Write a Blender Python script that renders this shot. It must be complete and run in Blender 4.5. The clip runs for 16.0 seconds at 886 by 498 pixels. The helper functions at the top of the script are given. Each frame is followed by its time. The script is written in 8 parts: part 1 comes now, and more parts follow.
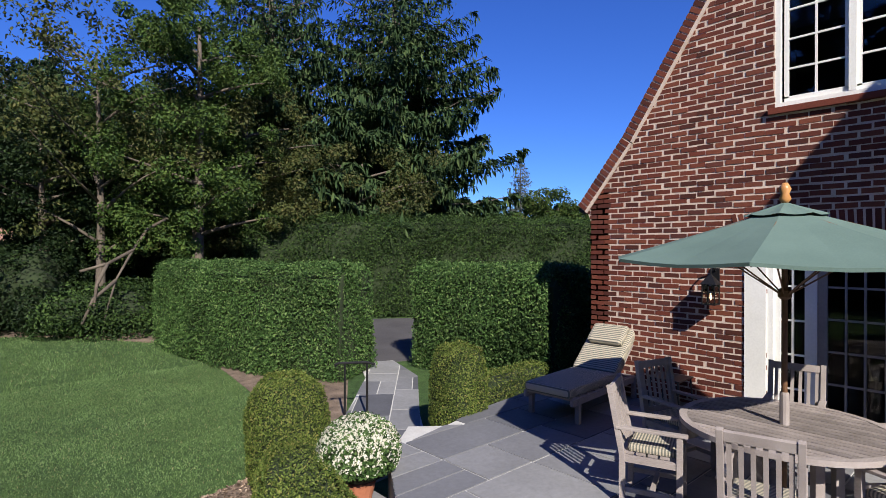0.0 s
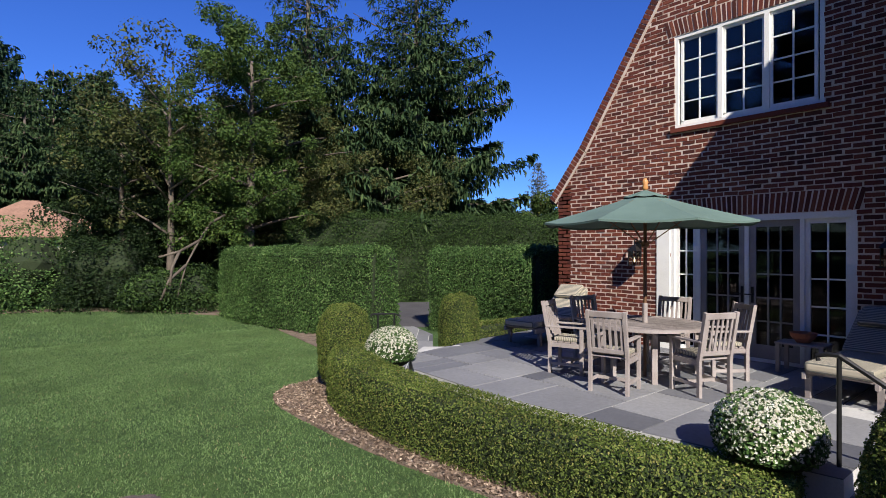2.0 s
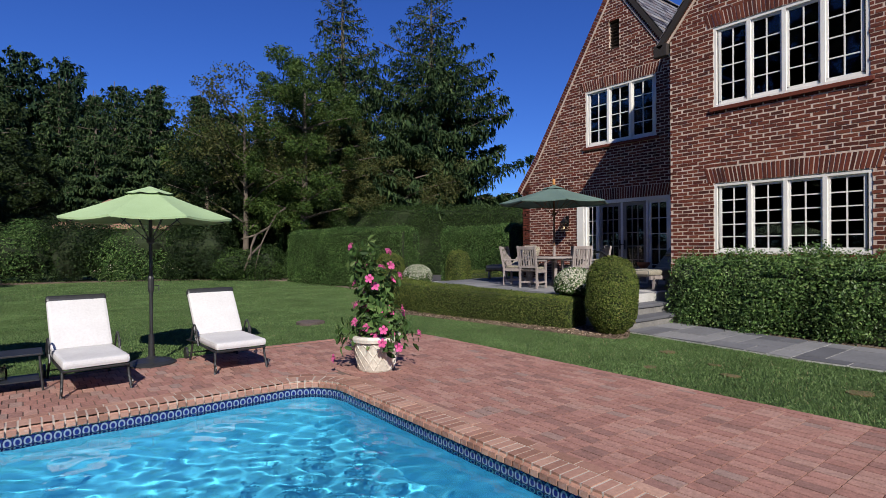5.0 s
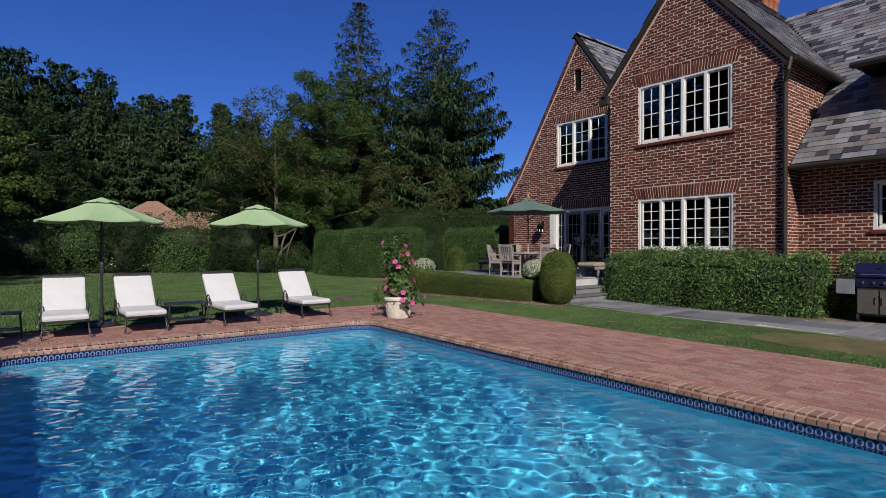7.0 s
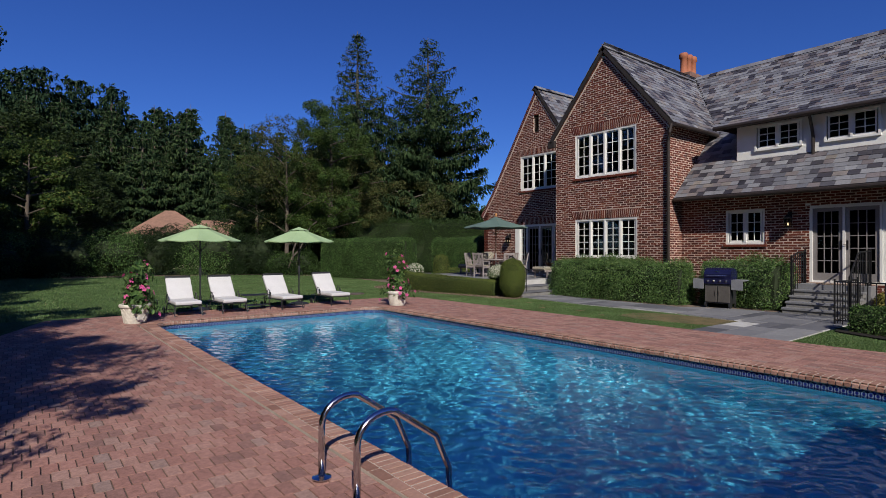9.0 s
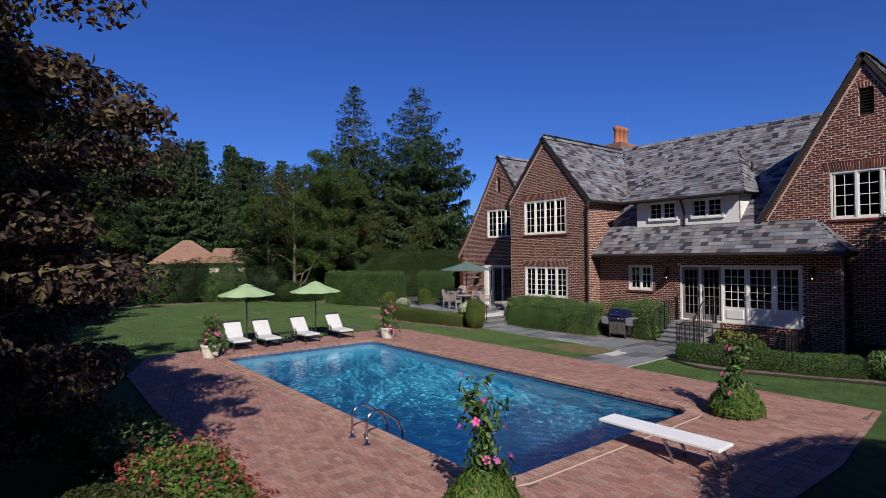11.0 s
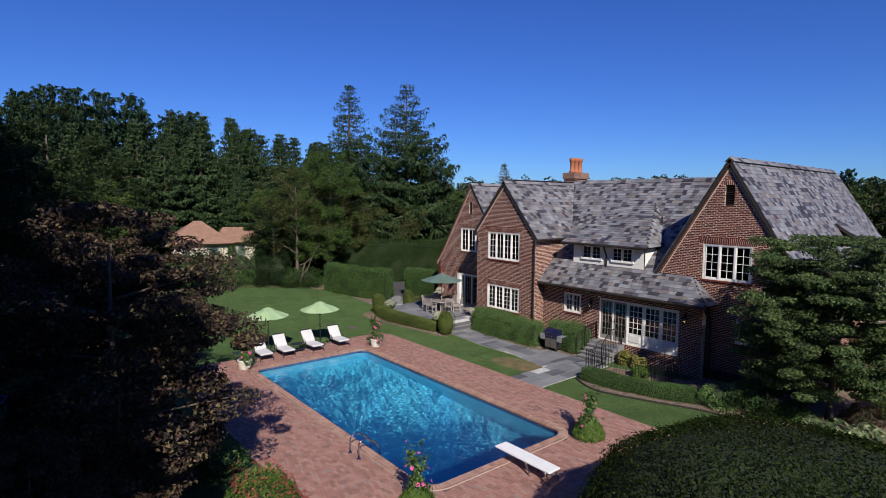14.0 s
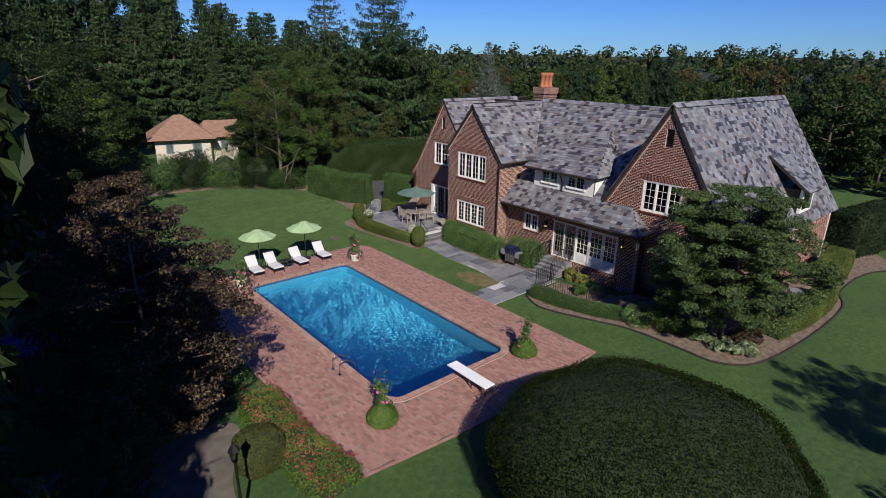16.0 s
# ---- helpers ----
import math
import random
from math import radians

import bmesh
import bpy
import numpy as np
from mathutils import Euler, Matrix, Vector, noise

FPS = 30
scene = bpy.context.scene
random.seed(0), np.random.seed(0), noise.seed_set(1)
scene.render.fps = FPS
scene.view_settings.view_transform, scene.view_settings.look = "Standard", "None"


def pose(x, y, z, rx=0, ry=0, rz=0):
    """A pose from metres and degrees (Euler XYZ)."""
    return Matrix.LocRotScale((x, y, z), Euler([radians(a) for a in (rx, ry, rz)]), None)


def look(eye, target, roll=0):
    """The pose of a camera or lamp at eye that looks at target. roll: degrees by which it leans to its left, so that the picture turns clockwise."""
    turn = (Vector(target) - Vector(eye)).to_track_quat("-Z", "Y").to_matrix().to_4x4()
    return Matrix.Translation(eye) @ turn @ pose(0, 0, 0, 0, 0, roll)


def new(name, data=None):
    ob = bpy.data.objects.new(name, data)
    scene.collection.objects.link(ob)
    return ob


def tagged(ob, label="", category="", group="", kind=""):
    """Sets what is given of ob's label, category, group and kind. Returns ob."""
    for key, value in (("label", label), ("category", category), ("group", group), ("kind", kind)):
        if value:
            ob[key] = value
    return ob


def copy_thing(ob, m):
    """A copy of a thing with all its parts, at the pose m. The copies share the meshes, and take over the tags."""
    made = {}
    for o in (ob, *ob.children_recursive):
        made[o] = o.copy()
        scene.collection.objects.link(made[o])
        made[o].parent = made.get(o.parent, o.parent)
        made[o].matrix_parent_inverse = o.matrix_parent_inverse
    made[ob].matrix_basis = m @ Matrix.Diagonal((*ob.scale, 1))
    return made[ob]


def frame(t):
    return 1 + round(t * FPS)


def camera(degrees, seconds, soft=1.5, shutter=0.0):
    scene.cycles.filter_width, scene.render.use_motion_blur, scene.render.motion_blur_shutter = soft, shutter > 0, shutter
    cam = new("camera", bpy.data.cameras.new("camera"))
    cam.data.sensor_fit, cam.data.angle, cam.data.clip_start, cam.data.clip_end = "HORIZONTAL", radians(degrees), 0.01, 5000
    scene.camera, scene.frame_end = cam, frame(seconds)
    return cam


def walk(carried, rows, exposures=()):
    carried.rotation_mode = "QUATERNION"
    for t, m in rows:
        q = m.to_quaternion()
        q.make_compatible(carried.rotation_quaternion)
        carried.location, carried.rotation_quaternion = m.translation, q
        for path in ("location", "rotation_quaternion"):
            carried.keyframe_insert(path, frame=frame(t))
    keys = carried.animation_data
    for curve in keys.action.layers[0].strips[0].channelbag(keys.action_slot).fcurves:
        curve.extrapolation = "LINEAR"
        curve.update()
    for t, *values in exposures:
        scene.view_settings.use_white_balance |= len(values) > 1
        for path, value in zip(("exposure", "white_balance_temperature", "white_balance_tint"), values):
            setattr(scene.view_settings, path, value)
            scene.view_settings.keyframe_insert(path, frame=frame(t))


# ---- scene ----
cam = camera(78.7, 16.0, soft=0.85)
PATH = [
    (0, (1.025, 0.862, 2.728), (2.365, 2.346, 2.718), -0.0),
    (0.5, (0.597, 0.184, 2.638), (1.92, 1.685, 2.628), -0.3),
    (1, (0.154, -0.418, 2.502), (1.46, 1.096, 2.498), -0.2),
    (1.5, (-0.318, -0.991, 2.358), (0.973, 0.537, 2.363), -0.0),
    (2, (-0.798, -1.632, 2.259), (0.481, -0.095, 2.264), 0.1),
    (2.5, (-1.302, -2.42, 2.173), (-0.035, -0.873, 2.177), 0.1),
    (3, (-1.879, -3.249, 2.006), (-0.623, -1.694, 2.017), 0.3),
    (3.5, (-2.553, -4.117, 1.91), (-1.304, -2.555, 1.912), 0.0),
    (4, (-3.279, -5.01, 1.737), (-2.037, -3.442, 1.736), -0.2),
    (4.2, (-3.543, -5.371, 1.66), (-2.304, -3.801, 1.659), -0.4),
    (6.3, (-6.157, -9.048, 1.497), (-4.948, -7.456, 1.481), 0.1),
    (6.5, (-6.399, -9.414, 1.507), (-5.191, -7.82, 1.49), 0.1),
    (7, (-7.051, -10.3, 1.461), (-5.842, -8.706, 1.454), -0.0),
    (7.5, (-7.644, -11.306, 1.468), (-6.447, -9.704, 1.462), -0.0),
    (8, (-8.373, -12.272, 1.432), (-7.172, -10.672, 1.436), -0.0),
    (8.5, (-9.072, -13.408, 1.494), (-7.873, -11.808, 1.501), -0.1),
    (9, (-9.958, -14.49, 1.675), (-8.726, -12.915, 1.678), 0.0),
    (9.2, (-10.184, -14.866, 1.731), (-8.944, -13.298, 1.739), -0.1),
    (11.3, (-13.519, -20.364, 3.639), (-12.273, -18.8, 3.668), -0.6),
    (11.5, (-13.713, -20.679, 3.837), (-12.462, -19.119, 3.864), 0.0),
    (12, (-14.297, -21.721, 4.519), (-13.047, -20.16, 4.55), 0.2),
    (12.5, (-14.836, -22.67, 5.265), (-13.585, -21.11, 5.295), 0.3),
    (13, (-15.343, -23.636, 6.036), (-14.093, -22.075, 6.062), 0.1),
    (13.5, (-15.832, -24.441, 6.914), (-14.576, -22.884, 6.882), 0.3),
    (14, (-16.23, -25.149, 7.821), (-14.972, -23.604, 7.643), 0.5),
    (14.5, (-16.584, -25.791, 8.725), (-15.321, -24.275, 8.401), 0.7),
    (15, (-16.782, -26.405, 9.534), (-15.522, -24.915, 9.095), 0.8),
    (15.5, (-16.935, -26.941, 10.441), (-15.682, -25.482, 9.894), 1.1),
    (16, (-17.039, -27.614, 11.464), (-15.808, -26.18, 10.809), 0.9),
]
EXPOSURE = [(0.0, 0.72), (2.5, 0.66), (4.2, 0.4), (6.5, -0.02), (9.2, -0.08), (11.5, 0.12), (13.0, 0.2), (16.0, 0.15)]
walk(cam, [(t, look(eye, target, roll)) for t, eye, target, roll in PATH], EXPOSURE)

from mathutils.geometry import tessellate_polygon

# ---------------------------------------------------------------- light
SUN_FROM = Vector((-0.62, -1.2, 1.0)).normalized()
world = bpy.data.worlds.new("sky")
scene.world = world
world.use_nodes = True
wn = world.node_tree.nodes
sky = wn.new("ShaderNodeTexSky")
sky.sky_type = "NISHITA"
sky.sun_disc = False
sky.sun_elevation = math.asin(SUN_FROM.z)
sky.sun_rotation = math.atan2(SUN_FROM.x, SUN_FROM.y)
sky.air_density, sky.dust_density, sky.ozone_density = 1.0, 0.0, 2.0
wn["Background"].inputs["Strength"].default_value = 0.085
clear = wn.new("ShaderNodeHueSaturation")
clear.inputs["Saturation"].default_value, clear.inputs["Hue"].default_value = 1.1, 0.51
blue = wn.new("ShaderNodeMix")
blue.data_type, blue.blend_type = "RGBA", "MULTIPLY"
blue.inputs[0].default_value = 1.0
blue.inputs[7].default_value = (0.28, 0.52, 1.08, 1)
world.node_tree.links.new(sky.outputs[0], clear.inputs["Color"])
world.node_tree.links.new(clear.outputs[0], blue.inputs[6])
world.node_tree.links.new(blue.outputs[2], wn["Background"].inputs["Color"])
sun = new("sun", bpy.data.lights.new("sun", "SUN"))
sun.data.energy, sun.data.angle, sun.data.color = 4.9, radians(0.53), (1.0, 0.94, 0.85)
sun.data.cycles.is_caustics_light = True
sun.matrix_world = look((0, 0, 60), Vector((0, 0, 60)) - SUN_FROM)


# ---------------------------------------------------------------- helpers
def np_mesh(name, verts, faces):
    """A mesh from vertex rows and equal-sized faces."""
    verts = np.asarray(verts, dtype=np.float32).reshape(-1, 3)
    faces = np.asarray(faces, dtype=np.int32)
    me = bpy.data.meshes.new(name)
    k = faces.shape[1]
    me.vertices.add(len(verts))
    me.vertices.foreach_set("co", verts.ravel())
    me.loops.add(faces.size)
    me.loops.foreach_set("vertex_index", faces.ravel())
    me.polygons.add(len(faces))
    me.polygons.foreach_set("loop_start", np.arange(0, faces.size, k, dtype=np.int32))
    me.polygons.foreach_set("use_smooth", np.zeros(len(faces), dtype=bool))
    me.update(calc_edges=True)
    me.validate()
    return me


def thing(name, place, label, category, group="", rz=0.0, kind=""):
    ob = new(name)
    ob.empty_display_size = 0.2
    ob.matrix_basis = pose(*place, 0, 0, rz)
    return tagged(ob, label, category, group, kind)


def solid(name, data, material, label="", category="", group="", kind="", smooth=False):
    """A top-level mesh object."""
    me = to_mesh(name, data, smooth)
    if all(abs(p.normal.z) > 0.999 for p in me.polygons) and sum(p.normal.z for p in me.polygons) < 0:
        me.flip_normals()
    me.materials.append(material)
    return tagged(new(name, me), label, category, group, kind)


def to_mesh(name, data, smooth=False):
    if isinstance(data, bmesh.types.BMesh):
        me = bpy.data.meshes.new(name)
        bmesh.ops.recalc_face_normals(data, faces=data.faces[:])
        data.to_mesh(me)
        data.free()
    else:
        me = data
    if smooth:
        me.polygons.foreach_set("use_smooth", [True] * len(me.polygons))
    return me


def part(name, data, material, parent, label="", smooth=False, kind=""):
    """One mesh object under a thing or a part, in its parent's space."""
    me = to_mesh(name, data, smooth)
    if not me.materials:
        me.materials.append(material)
    ob = new(name, me)
    ob.parent = parent
    return tagged(ob, label, "", "", kind)


def bm_box(bm, lo, hi, m=None, bevel=0.0):
    """Adds a box from corner lo to corner hi, turned by m."""
    m = m or Matrix()
    c = [(a + b) / 2 for a, b in zip(lo, hi)]
    s = [abs(b - a) for a, b in zip(lo, hi)]
    got = bmesh.ops.create_cube(bm, size=1, matrix=m @ Matrix.LocRotScale(c, None, s))
    if bevel:
        edges = {e for v in got["verts"] for e in v.link_edges}
        bmesh.ops.bevel(bm, geom=list(edges), offset=bevel, segments=2, affect="EDGES", profile=0.6)
    return bm


def box(lo, hi, bevel=0.0, m=None):
    return bm_box(bmesh.new(), lo, hi, m, bevel)


def bm_tube(bm, points, radius, sides=8, caps=True):
    """Adds a tube along points; radius is one number or one a point."""
    pts = [Vector(p) for p in points]
    rad = radius if isinstance(radius, (list, tuple)) else [radius] * len(pts)
    rings, side = [], None
    for i, p in enumerate(pts):
        way = (pts[min(i + 1, len(pts) - 1)] - pts[max(i - 1, 0)]).normalized()
        if side is None:
            side = way.orthogonal().normalized()
        side = (side - way * side.dot(way)).normalized()
        up = way.cross(side)
        rings.append([bm.verts.new(p + float(rad[i]) * (math.cos(a) * side + math.sin(a) * up))
                      for a in [2 * math.pi * k / sides for k in range(sides)]])
    for a, b in zip(rings, rings[1:]):
        for k in range(sides):
            bm.faces.new((a[k], a[(k + 1) % sides], b[(k + 1) % sides], b[k]))
    if caps:
        bm.faces.new(rings[0][::-1])
        bm.faces.new(rings[-1])
    return bm


def tube(points, radius, sides=8):
    return bm_tube(bmesh.new(), points, radius, sides)


def lathe(profile, sides=24, cap=True):
    """A turned body from (radius, height) pairs."""
    bm = bmesh.new()
    rings = [[bm.verts.new((r * math.cos(2 * math.pi * k / sides), r * math.sin(2 * math.pi * k / sides), z))
              for k in range(sides)] for r, z in profile]
    for a, b in zip(rings, rings[1:]):
        for k in range(sides):
            bm.faces.new((a[k], a[(k + 1) % sides], b[(k + 1) % sides], b[k]))
    if cap:
        bm.faces.new(rings[0][::-1])
        bm.faces.new(rings[-1])
    return bm


def arc(n, fn):
    return [fn(i / (n - 1)) for i in range(n)]


def flat(outer, holes=(), z=0.0, thick=0.0):
    """A level sheet or slab with holes, from outlines in plan; its top is at z."""
    loops = [[Vector((x, y, 0)) for x, y in loop] for loop in (outer, *holes)]
    tris = tessellate_polygon(loops)
    pts = [p for loop in loops for p in loop]
    bm = bmesh.new()
    top = [bm.verts.new((p.x, p.y, z)) for p in pts]
    for t in tris:
        if len(set(t)) == 3:
            bm.faces.new([top[i] for i in t])
    if thick:
        low = [bm.verts.new((p.x, p.y, z - thick)) for p in pts]
        for t in tris:
            if len(set(t)) == 3:
                bm.faces.new([low[i] for i in t[::-1]])
        k = 0
        for loop in loops:
            n = len(loop)
            for i in range(n):
                a, b = k + i, k + (i + 1) % n
                bm.faces.new((top[a], top[b], low[b], low[a]))
            k += n
    bmesh.ops.recalc_face_normals(bm, faces=bm.faces[:])
    if not thick:
        for f in bm.faces:
            if f.normal.z < 0:
                f.normal_flip()
    return bm


def rounded(x0, y0, x1, y1, r, n=8):
    """An outline of a rectangle with round corners."""
    out = []
    for cx, cy, a0 in ((x1 - r, y1 - r, 0), (x0 + r, y1 - r, 90), (x0 + r, y0 + r, 180), (x1 - r, y0 + r, 270)):
        for i in range(n + 1):
            a = radians(a0 + 90 * i / n)
            out.append((cx + r * math.cos(a), cy + r * math.sin(a)))
    return out


def smooth_line(points, n=12, closed=False):
    """A Catmull-Rom line through plan points."""
    p = [np.array(q, float) for q in points]
    m = len(p)
    out = []
    for i in range(m if closed else m - 1):
        g = (lambda k: p[k % m]) if closed else (lambda k: p[min(max(k, 0), m - 1)])
        a, b, c, d = g(i - 1), g(i), g(i + 1), g(i + 2)
        for k in range(n):
            t = k / n
            out.append(tuple(0.5 * (2 * b + (c - a) * t + (2 * a - 5 * b + 4 * c - d) * t * t + (3 * b - a - 3 * c + d) * t ** 3)))
    if not closed:
        out.append(tuple(p[-1]))
    return out


def boxes_mesh(name, items):
    """Many boxes in one mesh; an item is (centre, half sizes, 3 axis rows)."""
    c = np.array([i[0] for i in items], float)
    h = np.array([i[1] for i in items], float)
    ax = np.array([i[2] for i in items], float)
    corner = np.array([(-1, -1, -1), (1, -1, -1), (1, 1, -1), (-1, 1, -1), (-1, -1, 1), (1, -1, 1), (1, 1, 1), (-1, 1, 1)], float)
    local = corner[None] * h[:, None]
    v = c[:, None] + np.einsum("nkj,njc->nkc", local, ax)
    f = np.array([(4, 5, 6, 7), (0, 1, 5, 4), (1, 2, 6, 5), (2, 3, 7, 6), (3, 0, 4, 7)])
    faces = (f[None] + 8 * np.arange(len(items))[:, None, None]).reshape(-1, 4)
    return np_mesh(name, v.reshape(-1, 3), faces)


def leaf_mesh(name, places, facing, size, rng, spread=0.7, slim=0.55, droop=0.0):
    """Many small folded leaves; facing gives each one's outward way."""
    n = len(places)
    d = facing + rng.normal(0, spread, (n, 3))
    d /= np.linalg.norm(d, axis=1, keepdims=True) + 1e-9
    a = rng.normal(0, 1, (n, 3))
    a[:, 2] -= droop
    a -= d * (a * d).sum(1, keepdims=True)
    a /= np.linalg.norm(a, axis=1, keepdims=True) + 1e-9
    b = np.cross(d, a)
    s = (size * rng.uniform(0.65, 1.35, n))[:, None]
    p0, p2 = places - a * s * 0.5, places + a * s * 0.5
    p1 = places + b * s * slim * 0.5 + d * s * 0.1
    p3 = places - b * s * slim * 0.5 + d * s * 0.1
    v = np.stack([p0, p1, p2, p3], 1).reshape(-1, 3)
    return np_mesh(name, v, np.arange(4 * n).reshape(-1, 4))


def broad_leaves(name, places, facing, size, rng, spread=0.5, slim=0.5, droop=0.5):
    """Larger pointed leaves, each folded along its midrib."""
    n = len(places)
    d = facing + rng.normal(0, spread, (n, 3))
    d /= np.linalg.norm(d, axis=1, keepdims=True) + 1e-9
    a = rng.normal(0, 1, (n, 3))
    a[:, 2] -= droop
    a -= d * (a * d).sum(1, keepdims=True)
    a /= np.linalg.norm(a, axis=1, keepdims=True) + 1e-9
    b = np.cross(d, a)
    s = (size * rng.uniform(0.6, 1.3, n))[:, None]
    at = lambda along, across, up: places + a * s * along + b * s * slim * across + d * s * up
    v = np.stack([at(-0.5, 0, 0), at(-0.25, 0.42, 0.07), at(0.15, 0.45, 0.06), at(0.55, 0, -0.08), at(0.15, -0.45, 0.06), at(-0.25, -0.42, 0.07)], 1).reshape(-1, 3)
    k = 6 * np.arange(n)[:, None]
    f = np.concatenate([k + np.array((0, 1, 2, 3)), k + np.array((0, 3, 4, 5))])
    return np_mesh(name, v, f)


# ---------------------------------------------------------------- materials
def node_mat(name):
    m = bpy.data.materials.new(name)
    m.use_nodes = True
    return m, m.node_tree.nodes, m.node_tree.links, m.node_tree.nodes["Principled BSDF"]


def ramp(nodes, links, source, stops, smooth=False):
    r = nodes.new("ShaderNodeValToRGB")
    if smooth:
        r.color_ramp.interpolation = "EASE"
    e = r.color_ramp.elements
    while len(e) < len(stops):
        e.new(0.5)
    for k, (at, col) in enumerate(stops):
        e[k].position, e[k].color = at, (*col, 1)
    links.new(source, r.inputs[0])
    return r.outputs[0]


def mix(nodes, links, fac, a, b, how="MIX"):
    n = nodes.new("ShaderNodeMix")
    n.data_type, n.blend_type = "RGBA", how
    for sock, val in ((n.inputs[0], fac), (n.inputs[6], a), (n.inputs[7], b)):
        if isinstance(val, (int, float)):
            sock.default_value = val
        elif isinstance(val, (tuple, list)):
            sock.default_value = (*val, 1)
        else:
            links.new(val, sock)
    return n.outputs[2]


def tex_noise(nodes, links, scale, detail=4, rough=0.6, coord=None, stretch=None):
    co = nodes.new("ShaderNodeTexCoord").outputs["Object"] if coord is None else coord
    if stretch:
        mp = nodes.new("ShaderNodeMapping")
        mp.inputs["Scale"].default_value = stretch
        links.new(co, mp.inputs[0])
        co = mp.outputs[0]
    t = nodes.new("ShaderNodeTexNoise")
    t.inputs["Scale"].default_value, t.inputs["Detail"].default_value, t.inputs["Roughness"].default_value = scale, detail, rough
    links.new(co, t.inputs["Vector"])
    return t.outputs["Fac"]


def bump(nodes, links, shader, height, strength, distance):
    b = nodes.new("ShaderNodeBump")
    b.inputs["Strength"].default_value, b.inputs["Distance"].default_value = strength, distance
    links.new(height, b.inputs["Height"])
    links.new(b.outputs[0], shader.inputs["Normal"])


def surface(name, dark, light, rough=0.7, fine=60, coarse=3, relief=0.3, depth=0.003, metal=0.0, per="", spread=0.0, stretch=None, spec=0.5, world_at=False):
    """A grained surface: colour from dark to light by fine and coarse grain; per: 'island' or 'object' lets pieces differ by spread."""
    m, n, l, sh = node_mat(name)
    co = n.new("ShaderNodeNewGeometry").outputs["Position"] if world_at else None
    f = tex_noise(n, l, fine, 5, 0.65, co, stretch)
    c = tex_noise(n, l, coarse, 3, 0.5, co)
    mid = n.new("ShaderNodeMath")
    mid.operation = "ADD"
    l.new(f, mid.inputs[0])
    l.new(c, mid.inputs[1])
    half = n.new("ShaderNodeMath")
    half.operation = "MULTIPLY"
    half.inputs[1].default_value = 0.5
    l.new(mid.outputs[0], half.inputs[0])
    col = ramp(n, l, half.outputs[0], [(0.33, dark), (0.67, light)])
    if per:
        src = n.new("ShaderNodeNewGeometry").outputs["Random Per Island"] if per == "island" else n.new("ShaderNodeObjectInfo").outputs["Random"]
        g = ramp(n, l, src, [(0, (1 - spread,) * 3), (1, (1 + spread,) * 3)])
        col = mix(n, l, 1.0, col, g, "MULTIPLY")
    l.new(col, sh.inputs["Base Color"])
    sh.inputs["Roughness"].default_value, sh.inputs["Metallic"].default_value = rough, metal
    sh.inputs["Specular IOR Level"].default_value = spec
    if relief:
        bump(n, l, sh, f, relief, depth)
    return m


def pieces(name, stops, rough=0.8, fine=45, relief=0.5, depth=0.004, stain=0.25, spec=0.4, by="island", coarse=0.7):
    """Bricks, slates, stones: each piece takes its own colour from the stops."""
    m, n, l, sh = node_mat(name)
    src = n.new("ShaderNodeNewGeometry").outputs["Random Per Island"] if by == "island" else n.new("ShaderNodeObjectInfo").outputs["Random"]
    pos = n.new("ShaderNodeNewGeometry").outputs["Position"]
    f = tex_noise(n, l, fine, 5, 0.7, pos)
    c = tex_noise(n, l, 1.3, 4, 0.6, pos)
    col = ramp(n, l, src, stops)
    g = ramp(n, l, f, [(0.25, (1 - stain,) * 3), (0.75, (1 + stain,) * 3)])
    col = mix(n, l, 1.0, col, g, "MULTIPLY")
    g2 = ramp(n, l, c, [(0.3, (1 - stain * coarse,) * 3), (0.7, (1 + stain * coarse,) * 3)])
    col = mix(n, l, 1.0, col, g2, "MULTIPLY")
    l.new(col, sh.inputs["Base Color"])
    sh.inputs["Roughness"].default_value = rough
    sh.inputs["Specular IOR Level"].default_value = spec
    bump(n, l, sh, f, relief, depth)
    return m


def leafy(name, tones, rough=0.6, gleam=0.2, through_light=0.25):
    """Foliage: every leaf has its own tone; some light passes through."""
    m, n, l, sh = node_mat(name)
    src = n.new("ShaderNodeNewGeometry").outputs["Random Per Island"]
    pos = n.new("ShaderNodeNewGeometry").outputs["Position"]
    col = ramp(n, l, src, tones)
    c = tex_noise(n, l, 0.9, 3, 0.6, pos)
    g = ramp(n, l, c, [(0.3, (0.7,) * 3), (0.7, (1.3,) * 3)])
    col = mix(n, l, 1.0, col, g, "MULTIPLY")
    l.new(col, sh.inputs["Base Color"])
    sh.inputs["Roughness"].default_value = rough
    sh.inputs["Specular IOR Level"].default_value = gleam
    tr = n.new("ShaderNodeBsdfTranslucent")
    l.new(col, tr.inputs[0])
    mx = n.new("ShaderNodeMixShader")
    mx.inputs[0].default_value = through_light
    l.new(sh.outputs[0], mx.inputs[1])
    l.new(tr.outputs[0], mx.inputs[2])
    l.new(mx.outputs[0], n["Material Output"].inputs[0])
    return m


